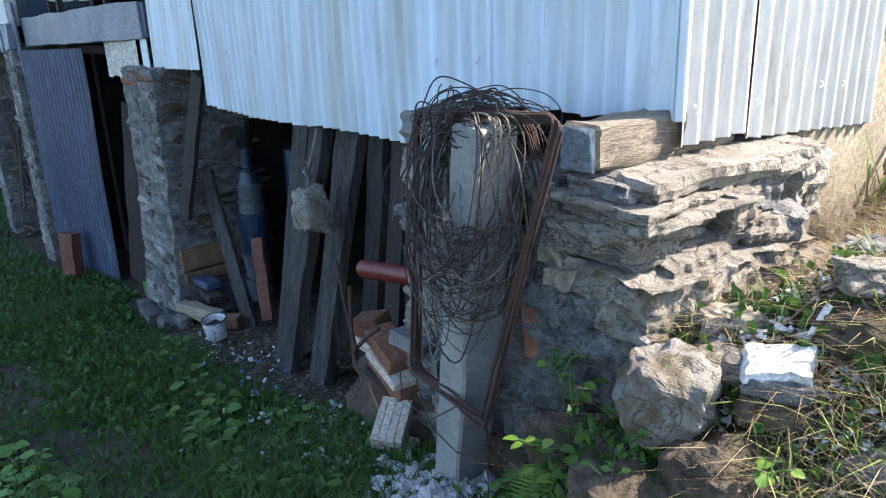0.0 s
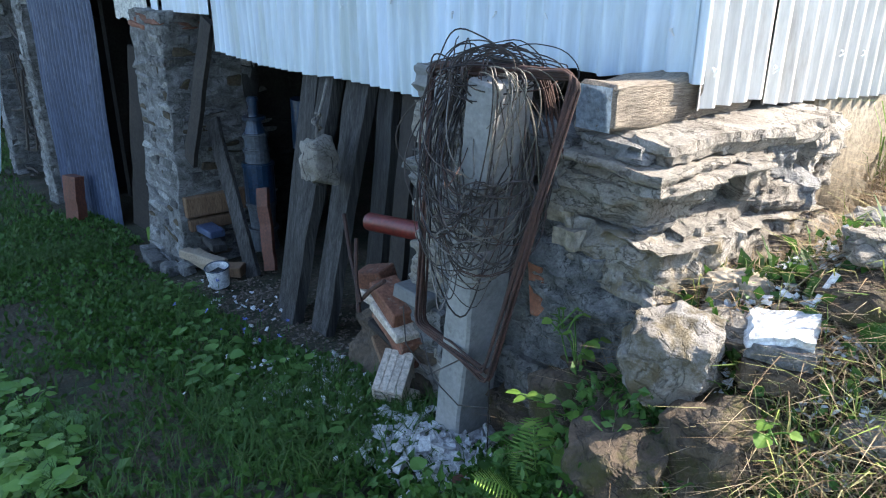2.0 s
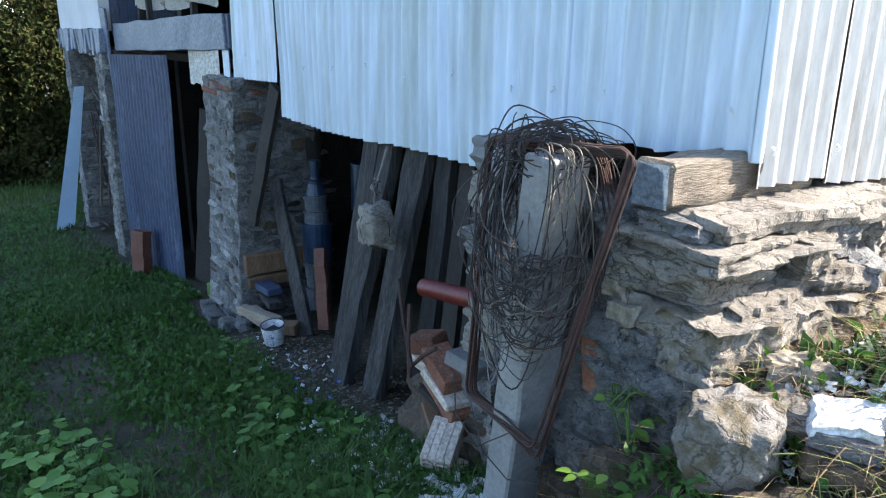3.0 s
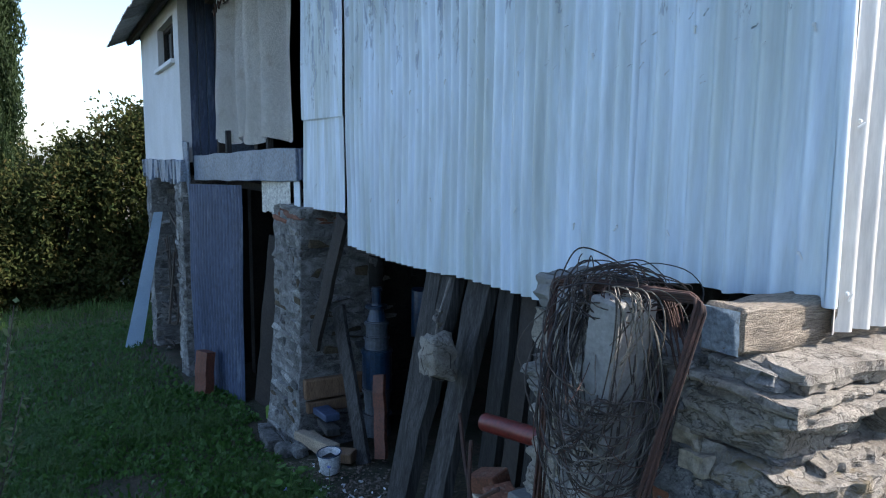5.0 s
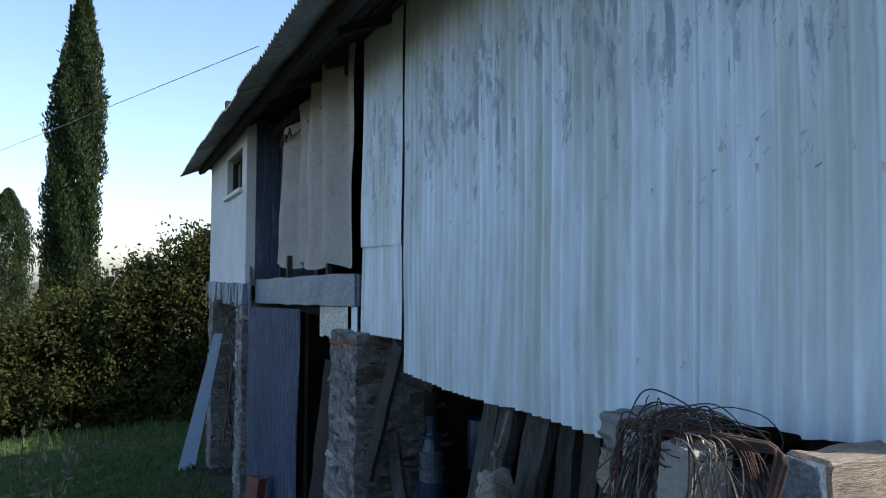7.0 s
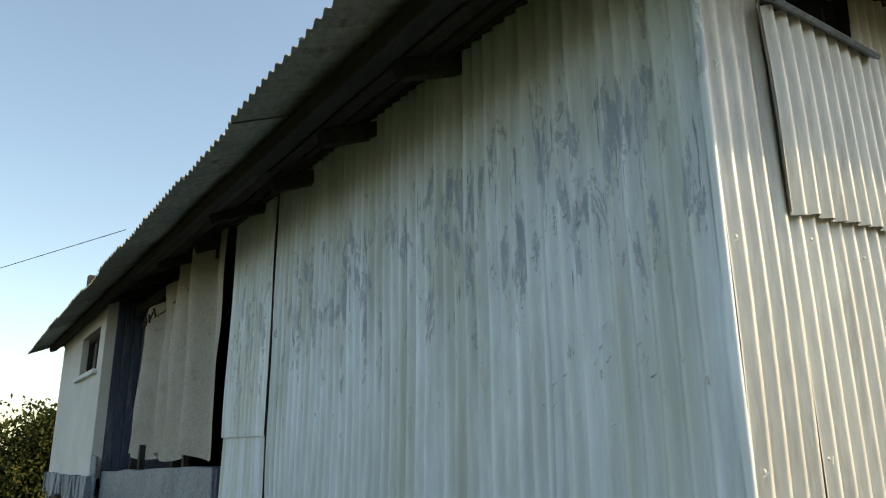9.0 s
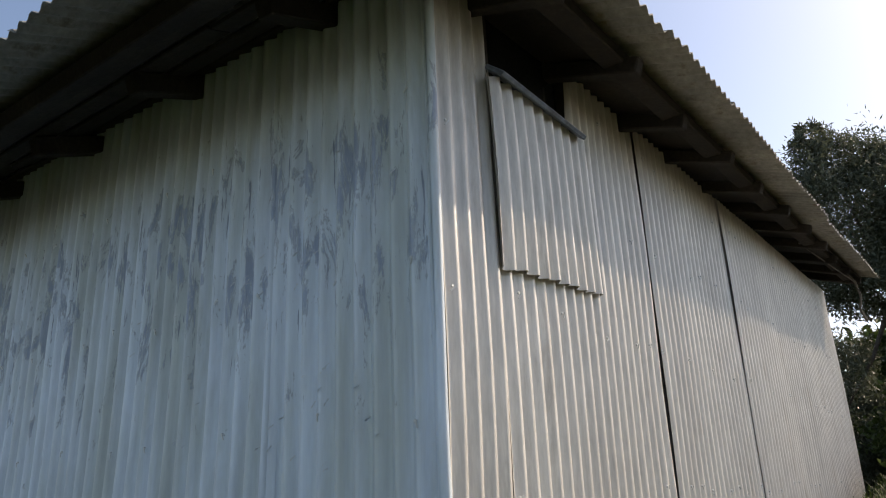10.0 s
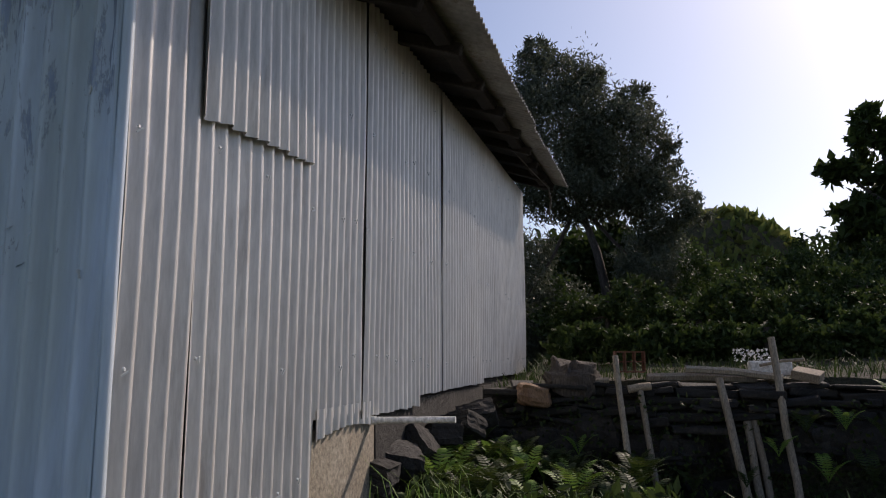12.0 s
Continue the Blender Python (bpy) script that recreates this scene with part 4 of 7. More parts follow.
    # black block fills the bay behind the sticks where only shade lies
    solid("tarpaulin", rough_up(box(-9.8, -7.6, -0.1, 0.4, -1.2, 1.2), 0.1, 2), M["black"], "black backing added behind the stacked branches for the bay's shade", "tarpaulin")
    # interior clutter
    # white plastic darkened to grey: the undercroft's shade put into the colour
    M["dim_grey"] = mottled("shade_grey_plastic", (0.05, 0.06, 0.075), (0.08, 0.092, 0.11), None, 6, 40, 0.6, 0.1)
    can = thing("blue_canister", "stack of blue plastic canisters and buckets in the dark", "canister")
    z = -0.22
    for r0, r1, h, mat in ((0.10, 0.085, 0.17, "dim_grey"), (0.085, 0.10, 0.18, "dim_grey"), (0.105, 0.105, 0.28, "blue_plastic"), (0.085, 0.08, 0.10, "dim_grey"), (0.075, 0.08, 0.10, "dim_grey"), (0.07, 0.035, 0.12, "blue_plastic"), (0.032, 0.032, 0.12, "blue_plastic")):
        bm = bmesh.new()
        bmesh.ops.create_cone(bm, cap_ends=True, segments=18, radius1=r0, radius2=r1, depth=h, matrix=pose(0, 0, h / 2))
        lid = bmesh.new()
        bmesh.ops.create_cone(lid, cap_ends=True, segments=18, radius1=max(r0, r1) + 0.008, radius2=max(r0, r1) + 0.008, depth=0.02, matrix=pose(0, 0, h - 0.02))
        body = part("canister", put_bm(bm, pose(-3.55, 0.3, z)), M[mat], can, smooth=False)
        part("lid", put_bm(lid, pose(-3.55, 0.3, z)), M[mat], body)
        z += h
    bm = bmesh.new()
    bmesh.ops.create_cone(bm, cap_ends=True, segments=18, radius1=0.13, radius2=0.10, depth=0.34, matrix=pose(-3.62, 0.75, 0.62))
    solid("blue_bag", rough_up(bm, 0.05, 4), M["blue_plastic"], "dim blue sack on the canister stack", "sack")
    bk = thing("paint_bucket", "dented white paint bucket with blue stains", "bucket")
    prof = bmesh.new()
    bmesh.ops.create_cone(prof, cap_ends=False, segments=20, radius1=0.062, radius2=0.075, depth=0.13)
    bmesh.ops.create_circle(prof, cap_ends=True, segments=20, radius=0.063, matrix=pose(0, 0, -0.06))
    part("body", put_bm(thicken(prof, 0.004), pose(-3.16, -0.20, -0.185, 6, 4, 0)), M["white_pvc"], bk, smooth=True)
    rim = tube([(0.077 * math.cos(a * math.tau / 20), 0.077 * math.sin(a * math.tau / 20), 0) for a in range(21)], 0.005, 5, cap=False)
    part("rim", put_bm(rim, pose(-3.155, -0.205, -0.12, 6, 4, 0)), M["blue_plastic"], bk)
    part("contents", put_bm(box(-0.045, 0.045, -0.045, 0.045, -0.01, 0.01, 0.01), pose(-3.16, -0.20, -0.16, 6, 4, 20)), M["black"], bk)
    rnd = random.Random(8)
    for k, (x, y, z, l, w, h, rz, mat) in enumerate([(-3.72, -0.08, -0.30, 0.34, 0.10, 0.08, 12, "cut_wood"), (-3.60, -0.14, -0.22, 0.38, 0.09, 0.06, 22, "cut_wood"), (-3.68, -0.02, -0.16, 0.30, 0.10, 0.05, -6, "old_wood"), (-3.35, -0.06, -0.24, 0.22, 0.10, 0.07, 40, "fresh_wood"), (-3.80, 0.0, -0.10, 0.26, 0.12, 0.05, 5, "blue_sheet")]):
        solid("offcut", rough_up(put_bm(box(-l / 2, l / 2, -w / 2, w / 2, -h / 2, h / 2, 0.006), pose(x, y, z, rnd.uniform(-4, 4), rnd.uniform(-5, 5), rz)), 0.008, 8, k), M[mat], "short sawn timber offcut lying at the pillar's foot", "timber", "timber offcuts")
    for k, (x, y, s) in enumerate([(-4.15, -0.30, 0.16), (-4.35, -0.28, 0.14), (-3.95, -0.27, 0.15), (-4.55, -0.25, 0.12), (-3.85, -0.18, 0.13)]):
        solid("foot_stone", put_bm(rock_bm(s, s * 0.8, s * 0.7, 60 + k), Matrix.Translation((x, y, ground_z(x, y) + s * 0.22))), M["grey_stone"], "grey field stone lying at the pillar's foot", "stone", "pillar foot stones")
    solid("yellow_tin", put_bm(box(-0.05, 0.05, -0.05, 0.05, 0, 0.12, 0.01), pose(-4.85, -0.1, -0.47, 0, 0, 20)), M["fern"], "small yellow and blue tin beside the pillar", "tin")


def lean_plank(name, label, top, bot, width, thick, seed, mat=None, group="", face=0.35):
    """A plank from foot to head, uneven along its length, its broad side towards -y, slightly turned."""
    top, bot = Vector(top), Vector(bot)
    axis = (top - bot).normalized()
    side = Vector((1, face, 0)) - axis * Vector((1, face, 0)).dot(axis)
    side.normalize()
    nor = axis.cross(side)
    L = (top - bot).length
    bm = bmesh.new()
    rings = []
    n = 9
    for k in range(n + 1):
        c = bot + axis * (L * k / n) + side * 0.012 * noise.noise((k * 0.6, seed, 0)) + nor * 0.01 * noise.noise((k * 0.5, seed, 7))
        ring = []
        for a, b in ((-1, -1), (-0.3, -1.15), (0.35, -1.1), (1, -1), (1, 1), (0, 1.1), (-1, 1)):
            w = width / 2 * (1 + 0.10 * noise.noise((k * 0.9, seed + a, 3)))
            ring.append(bm.verts.new(c + side * a * w + nor * -b * thick / 2 + axis * (0.02 * noise.noise((a * 3, seed, k)) if k in (0, n) else 0)))
        rings.append(ring)
    m = len(rings[0])
    for r0, r1 in zip(rings, rings[1:]):
        for k in range(m):
            bm.faces.new((r0[k], r0[(k + 1) % m], r1[(k + 1) % m], r1[k]))
    bm.faces.new(rings[0][::-1])
    bm.faces.new(rings[-1])
    bmesh.ops.recalc_face_normals(bm, faces=bm.faces)
    return solid(name, bm, mat or M["old_wood"], label, "plank", group)


def build_planks():
    lab = "grey split plank standing upright before the undercroft"
    rows = [((-2.16, 0.05, 1.36), (-2.33, -0.13, -0.22), 0.15, 0.06), ((-2.0, 0.06, 1.36), (-2.12, -0.20, -0.10), 0.13, 0.06), ((-1.80, 0.08, 1.36), (-1.87, -0.16, -0.08), 0.12, 0.05),
            ((-1.68, 0.06, 1.36), (-1.74, -0.20, 0.0), 0.09, 0.05), ((-1.56, 0.08, 1.36), (-1.55, -0.06, 0.02), 0.12, 0.04), ((-1.40, 0.09, 1.36), (-1.38, -0.05, 0.05), 0.11, 0.04), ((-1.27, 0.08, 1.36), (-1.22, -0.05, 0.08), 0.10, 0.04), ((-1.12, 0.09, 1.36), (-1.05, -0.02, 0.1), 0.12, 0.04)]
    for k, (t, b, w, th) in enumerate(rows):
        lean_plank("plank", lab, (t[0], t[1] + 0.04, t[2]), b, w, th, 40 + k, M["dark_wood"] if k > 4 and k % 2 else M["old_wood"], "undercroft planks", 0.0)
    # stone hung on a wire
    hang = thing("hanging_stone", "pale rounded stone hung in a wire sling from the sheets", "stone weight")
    s = rock_bm(0.165, 0.13, 0.20, 5.0, 5, 0.30, 0.6)
    stone = part("stone", put_bm(rough_up(s, 0.008, 20), Matrix.Translation((-1.75, -0.17, 0.855))), M["ledge_pale"], hang, smooth=True)
    part("wire", tube([(-1.80, -0.08, 1.20), (-1.79, -0.12, 1.10), (-1.78, -0.15, 1.04), (-1.77, -0.17, 0.95)], 0.007, 5), M["wire_pale"], hang)
    for k in range(3):
        pts = [(-1.775 + 0.022 * math.cos(a * 0.9 + k), -0.16 + 0.02 * math.sin(a * 0.9), 1.06 - 0.008 * a) for a in range(11)]
        part("knot", tube(pts, 0.006, 5), M["wire_pale"], hang)
    for k in range(3):
        a0 = k * 1.05
        pts = [Vector((-1.75, -0.17, 0.84)) + Vector((0.082 * math.cos(a0) * math.sin(t * math.tau / 18), 0.068 * math.sin(a0 + 0.3) * math.sin(t * math.tau / 18), 0.104 * math.cos(t * math.tau / 18))) for t in range(19)]
        part("sling", tube(pts, 0.0022, 5, cap=False), M["wire_dark"], stone)


build_left_wall()
build_right_wall()
build_barn_inside()
build_roof()
build_house()
build_cloth()
build_undercroft()
build_planks()



# ---- the corner: foundation stones, post, wire, steel ----
def slab_bm(sx, sy, sz, seed, cuts=7, layer=0.25, jag=0.10):
    """A long broken slab: blocky, with ledges along its layers."""
    bm = bmesh.new()
    bmesh.ops.create_cube(bm, size=1)
    bmesh.ops.subdivide_edges(bm, edges=bm.edges[:], cuts=cuts, use_grid_fill=True)
    for v in bm.verts:
        ball = v.co.normalized() * 0.60
        v.co = v.co.lerp(ball, 0.22)
        p = Vector((v.co.x * sx, v.co.y * sy, v.co.z * sz))
        q = p * 6 + Vector((seed, seed * 0.7, seed * 1.3))
        grow = 1 + jag * noise.noise(q) + jag * 0.7 * noise.noise(q * 2.6)
        ledge = layer * jag * math.copysign(abs(noise.noise((p.z * 34 + seed, seed, 1.0))) ** 0.6, noise.noise((p.z * 34 + seed, seed, 1.0))) * 2
        v.co = Vector((p.x * (grow + ledge), p.y * (grow + ledge), p.z * (1 + jag * 0.8 * noise.noise(q * 0.8))))
    return rough_up(bm, 0.010, 26, seed)


def ledge_bm(sx, sy, sz, seed, n=(14, 24, 8), bed=30.0, step=0.016, jag=0.05, corner=0.14):
    """A long block of bedded rock: nearly square edges, broken back in steps along its beds, with chips and hollows."""
    bm = bmesh.new()
    seen = {}
    nx, ny, nz = n

    def vert(i, j, k):
        if (i, j, k) not in seen:
            u = Vector((i / nx * 2 - 1, j / ny * 2 - 1, k / nz * 2 - 1))
            u = u.lerp(u.normalized() * 1.15, corner)
            p = Vector((u.x * sx / 2, u.y * sy / 2, u.z * sz / 2))
            q = p + Vector((seed * 3.1, seed * 1.7, seed))
            warp = 0.010 * noise.noise(q * 7)
            lay = math.floor((p.z + warp) * bed + seed)
            back = step * (2 * noise.cell((lay * 1.37 + 0.5, seed, math.floor(p.y * 3.0 + noise.noise(q * 3)) + 0.5)) - 1)
            chip = jag * (0.55 * noise.noise(q * 5.5) + 0.34 * noise.noise(q * 14) + 0.26 * noise.noise(q * 33))
            hollow = -0.6 * jag * max(0.0, noise.noise(q * 9 + Vector((5, 5, 5))) - 0.18)
            out = Vector((u.x, u.y, 0.0))
            if out.length > 0.01:
                out.normalize()
            p = p + out * (back + chip + hollow) + Vector((0, 0, 0.30 * jag * noise.noise(q * 6 + Vector((2, 9, 4))) + 0.12 * jag * noise.noise(q * 26)))
            seen[(i, j, k)] = bm.verts.new(p)
        return seen[(i, j, k)]
    for i in range(nx):
        for j in range(ny):
            bm.faces.new((vert(i, j, 0), vert(i, j + 1, 0), vert(i + 1, j + 1, 0), vert(i + 1, j, 0)))
            bm.faces.new((vert(i, j, nz), vert(i + 1, j, nz), vert(i + 1, j + 1, nz), vert(i, j + 1, nz)))
        for k in range(nz):
            bm.faces.new((vert(i, 0, k), vert(i + 1, 0, k), vert(i + 1, 0, k + 1), vert(i, 0, k + 1)))
            bm.faces.new((vert(i, ny, k), vert(i, ny, k + 1), vert(i + 1, ny, k + 1), vert(i + 1, ny, k)))
    for j in range(ny):
        for k in range(nz):
            bm.faces.new((vert(0, j, k), vert(0, j, k + 1), vert(0, j + 1, k + 1), vert(0, j + 1, k)))
            bm.faces.new((vert(nx, j, k), vert(nx, j + 1, k), vert(nx, j + 1, k + 1), vert(nx, j, k + 1)))
    return bm


def build_foundation():
    wall = thing("foundation", "rough dry-laid corner foundation of large pale stones", "wall", kind="structure")
    rows = [  # centre, size, turn, material
        ((-0.02, 0.14, 1.250), (0.30, 0.78, 0.06), (-1, 4, -2), "ledge_pale"),
        ((-0.03, -0.17, 1.243), (0.20, 0.26, 0.05), (0, 3, 4), "ledge_grey"),
        ((-0.02, -0.10, 1.212), (0.32, 0.44, 0.028), (0, 3, 3), "ledge_stone"),
        ((0.00, -0.08, 1.185), (0.34, 0.44, 0.026), (1, 2, -4), "ledge_pale"),
        ((-0.05, -0.13, 1.125), (0.33, 0.36, 0.105), (2, 3, 5), "ledge_stone"),
        ((0.01, 0.13, 1.165), (0.26, 0.22, 0.12), (8, 4, 12), "ledge_stone"),
        ((0.02, 0.31, 1.175), (0.22, 0.18, 0.10), (-6, 6, -10), "ledge_grey"),
        ((0.01, 0.53, 1.145), (0.24, 0.28, 0.24), (6, 8, 8), "ledge_pale"),
        ((-0.01, 0.02, 1.065), (0.35, 0.50, 0.075), (4, 8, 3), "ledge_stone"),
        ((0.03, 0.27, 1.085), (0.30, 0.26, 0.085), (-3, 10, -6), "ledge_stone"),
        ((0.14, 0.34, 1.065), (0.13, 0.14, 0.10), (5, 12, 25), "ledge_grey"),
        ((0.00, 0.07, 0.975), (0.42, 0.80, 0.155), (-2, 5, -3), "ledge_moss"),
        ((-0.12, -0.20, 0.99), (0.42, 0.22, 0.19), (0, 0, 4), "ledge_grey"),
        ((-0.15, -0.30, 1.06), (0.10, 0.06, 0.05), (0, 6, 10), "tan_plaster"),
        ((-0.10, -0.32, 1.005), (0.11, 0.06, 0.055), (0, -8, -10), "tan_plaster"),
        ((-0.03, -0.20, 0.865), (0.40, 0.30, 0.12), (0, 4, 6), "rubble_face"),
        ((-0.16, -0.21, 0.86), (0.40, 0.28, 0.24), (0, 0, -4), "rubble_face"),
        ((-0.02, -0.18, 0.74), (0.38, 0.34, 0.20), (0, 0, 10), "rubble_face"),
        ((-0.22, -0.20, 0.66), (0.36, 0.26, 0.24), (0, 0, 4), "ledge_grey"),
        ((-0.28, -0.20, 0.45), (0.40, 0.28, 0.30), (0, 0, -6), "ledge_grey"),
        ((0.02, -0.20, 0.56), (0.36, 0.32, 0.22), (0, 0, 8), "brown_rock"),
        ((-0.10, -0.24, 0.30), (0.50, 0.34, 0.30), (0, 0, 0), "brown_rock"),
        ((-0.26, -0.22, 1.19), (0.26, 0.20, 0.13), (0, 0, -8), "ledge_grey"),
        ((-0.50, -0.14, 1.05), (0.34, 0.26, 0.24), (0, 0, 0), "ledge_grey"),
        ((-0.52, -0.16, 0.78), (0.38, 0.28, 0.30), (0, 0, 5), "ledge_grey"),
        ((-0.50, -0.16, 0.48), (0.40, 0.30, 0.32), (0, 0, -5), "rubble_face"),
        ((-0.74, -0.18, 1.32), (0.20, 0.20, 0.12), (0, 0, 3), "concrete"),
        ((-0.75, -0.17, 1.18), (0.22, 0.24, 0.15), (0, 0, -6), "ledge_pale"),
        ((-0.76, -0.16, 1.02), (0.24, 0.24, 0.16), (0, 0, 8), "ledge_grey"),
        ((-0.75, -0.18, 0.85), (0.22, 0.25, 0.16), (0, 0, -3), "ledge_pale"),
        ((-0.77, -0.17, 0.67), (0.25, 0.26, 0.20), (0, 0, 6), "ledge_pale"),
        ((-0.74, -0.19, 0.48), (0.24, 0.27, 0.19), (0, 0, -7), "ledge_grey"),
        ((-0.73, -0.18, 0.26), (0.27, 0.28, 0.26), (0, 0, 3), "ledge_pale"),
    ]
    for k, (c, s, r, mat) in enumerate(rows):
        fine = 0.011 if max(s) > 0.28 else 0.012
        n = tuple(max(4, round(d / fine)) for d in s)
        bm = ledge_bm(*s, 3.7 * k + 1, n, 34, 0.006 if s[2] < 0.04 else 0.008, 0.035 if s[2] < 0.07 else 0.06)
        part("stone", put_bm(bm, pose(*c, *r)), M[mat], wall)
    core = box(-0.85, 0.0, -0.10, 0.7, 0.0, 1.2)
    part("core", core, M["mortar"], wall)
    bk = put_bm(box(-0.03, 0.03, -0.05, 0.05, -0.09, 0.09, 0.006), pose(-0.19, -0.30, 0.84, 0, -6, 8))
    part("brick", rough_up(bk, 0.005, 9), M["brick"], wall, "upright clay brick wedged between the stones")
    # hewn sill timber on top
    b = box(-0.058, 0.058, -0.30, 0.32, -0.058, 0.058, 0.010)
    bmesh.ops.subdivide_edges(b, edges=[e for e in b.edges if e.calc_length() > 0.5], cuts=22)
    bmesh.ops.subdivide_edges(b, edges=[e for e in b.edges if 0.08 < e.calc_length() < 0.13], cuts=6, use_grid_fill=True)
    for v in b.verts:  # drying cracks along the grain
        crack = noise.noise((v.co.y * 3, v.co.z * 60, 1.5))
        v.co.x -= 0.014 * max(0.0, crack) * (1 if v.co.x > 0 else -1)
    beam = thing("sill_beam", "cracked grey hewn oak beam with a pale painted end", "beam")
    timber = part("timber", rough_up(put_bm(b, pose(-0.072, 0.0, 1.346, 0, 0, 1)), 0.012, 9), M["hewn"], beam)
    M["end_paint"] = mottled("flaked_blue_grey_paint", (0.30, 0.36, 0.42), (0.40, 0.45, 0.50), (0.16, 0.15, 0.13), 14, 60, 0.8, 0.8, 0.01)
    e = grid_bm(6, 6, lambda u, v: ((u - 0.5) * 0.108, -0.302 - 0.004 * noise.noise((u * 5, v * 5, 2)), (v - 0.5) * 0.108))
    part("painted_end", put_bm(thicken(e, 0.004), pose(-0.072, -0.004, 1.346, 0, 0, 1)), M["end_paint"], timber, "flaking pale blue paint on the end grain")


def build_post():
    post = thing("concrete_post", "grey square concrete post standing in rubble", "post")
    bm = box(-0.055, 0.055, -0.072, 0.072, -0.08, 1.12, 0.008)
    bmesh.ops.subdivide_edges(bm, edges=[e for e in bm.edges if e.calc_length() > 0.5], cuts=12)
    lean = pose(-0.405, -0.43, 0.29, 0, 7.0, 2)
    part("shaft", put_bm(rough_up(bm, 0.006, 8), lean), M["concrete"], post)
    part("steel_end", put_bm(box(-0.05, 0.05, -0.012, 0.012, 0, 0.05, 0.003), pose(-0.30, -0.38, 1.395, 0, 7, 20)), M["black"], post, "dark steel flat on the post's head")
    rnd = random.Random(17)
    # long rusty stirrups hung over it
    for k in range(8):
        j = lambda s=0.012: rnd.uniform(-s, s)
        TL, TR, BR, BL = (-0.53 + j(), -0.45 + j(), 1.41 + j()), (-0.045 + j(), -0.40 + j(), 1.435 + j()), (-0.185 + j(), -0.515 + j(0.02), 0.615 + j(0.02)), (-0.56 + j(0.02), -0.485 + j(0.02), 0.62 + j(0.02))
        pts = []
        c = [Vector(p) for p in (TL, TR, BR, BL)]
        for i in range(4):
            p, q, r = c[i - 1], c[i], c[(i + 1) % 4]
            u, v = (p - q).normalized() * 0.025, (r - q).normalized() * 0.025
            pts += [q + u, q + (u + v) * 0.3, q + v, (q + r) / 2 + Vector((j(0.008), j(0.008), j(0.008)))]
        pts.append(pts[0])
        solid("rebar_stirrup", tube(pts, 0.0042, 6, cap=False), M["rust"], "long rusty steel stirrup hung over the concrete post", "rebar", "stirrups on the post", smooth=True)
    # the heap of wire
    coil = thing("wire_tangle", "tangled heap of dark and rusty wire hung over the post", "wire")
    left, near = Vector((-0.67, -0.74, 0)), Vector((0.74, -0.67, 0))
    head = Vector((-0.285, -0.43, 0))

    def strand(pts, radius, mat):
        part("wire", tube(pts, radius, 4, cap=False), M[mat], coil, smooth=True)

    def kind():
        return rnd.choice(["wire_dark"] * 7 + ["rust"] * 2 + ["wire_pale"])
    for k in range(48):  # long loops hung round the post's head, their lower bends lying before it
        small = k % 3 == 0
        w, h = (rnd.uniform(0.03, 0.08), rnd.uniform(0.14, 0.30)) if small else (rnd.uniform(0.07, 0.155), rnd.uniform(0.12, 0.285))
        mid = head + left * ((rnd.uniform(0.07, 0.14) if small else rnd.gauss(0.04, 0.035))) + Vector((0, 0, 1.40 + rnd.choice([0.02, 0.02, 0.04, 0.07, 0.10]) * rnd.random() * 1.2 - h * rnd.uniform(0.95, 1.15)))
        tip, ph, n = rnd.uniform(-0.25, 0.25), rnd.uniform(0, 6), 38
        turns = rnd.uniform(0.85, 1.3)
        pts = []
        for i in range(n + 1):
            a = math.tau * turns * i / n + ph
            wob = Vector((noise.noise((i * 0.13, k * 3.3, 0)), noise.noise((i * 0.13, k * 3.3, 4)), noise.noise((i * 0.13, k * 3.3, 8)))) * 0.045
            p = mid + left * (w * math.cos(a) * (1.0 - 0.25 * math.sin(a)) + tip * 0.25 * h * math.sin(a)) + near * (-0.005 - 0.105 * math.sin(a) + 0.02 * math.sin(a * 2 + ph)) + Vector((0, 0, h * math.sin(a)))
            pts.append(p + wob)
        strand(pts, rnd.uniform(0.0015, 0.0026), kind())
    for k in range(26):  # the snarl on top
        w, h = rnd.uniform(0.04, 0.13), rnd.uniform(0.02, 0.075)
        mid = head + left * rnd.gauss(-0.01, 0.05) + near * rnd.uniform(-0.05, 0.05) + Vector((0, 0, 1.42 + rnd.uniform(-0.02, 0.02)))
        skew = rnd.uniform(-1, 1)
        pts = [mid + left * w * math.cos(a * 0.2) + near * 0.05 * skew * math.sin(a * 0.2) + Vector((0, 0, h * math.sin(a * 0.2) + 0.012 * noise.noise((a * 0.24, k, 2)))) for a in range(-2, 30)]
        strand(pts, rnd.uniform(0.0015, 0.0024), kind())
    for k in range(20):  # pale strands down the side in the light
        x = rnd.uniform(-0.04, 0.075)
        top = head + left * -x + near * (0.075 + rnd.uniform(0, 0.02)) + Vector((0, 0, 1.425 + rnd.uniform(-0.01, 0.02)))
        L, sw = rnd.uniform(0.10, 0.42), rnd.uniform(-0.06, 0.10)
        pts = [top + left * -(0.05 * math.sin(t * 2.6) * (1 if k % 2 else 0.4) + sw * t * t) + near * 0.03 * math.sin(t * 3) + Vector((0, 0, 0.02 * math.sin(t * 3.1) - L * t ** 1.5)) for t in [i / 12 for i in range(13)]]
        strand(pts, rnd.uniform(0.0014, 0.0021), "wire_pale" if k % 4 else "wire_dark")
    for k in range(12):  # rusty strands bunched beside them
        top = head + left * -rnd.uniform(0.12, 0.16) + near * rnd.uniform(0.02, 0.06) + Vector((0, 0, 1.43))
        L = rnd.uniform(0.12, 0.24)
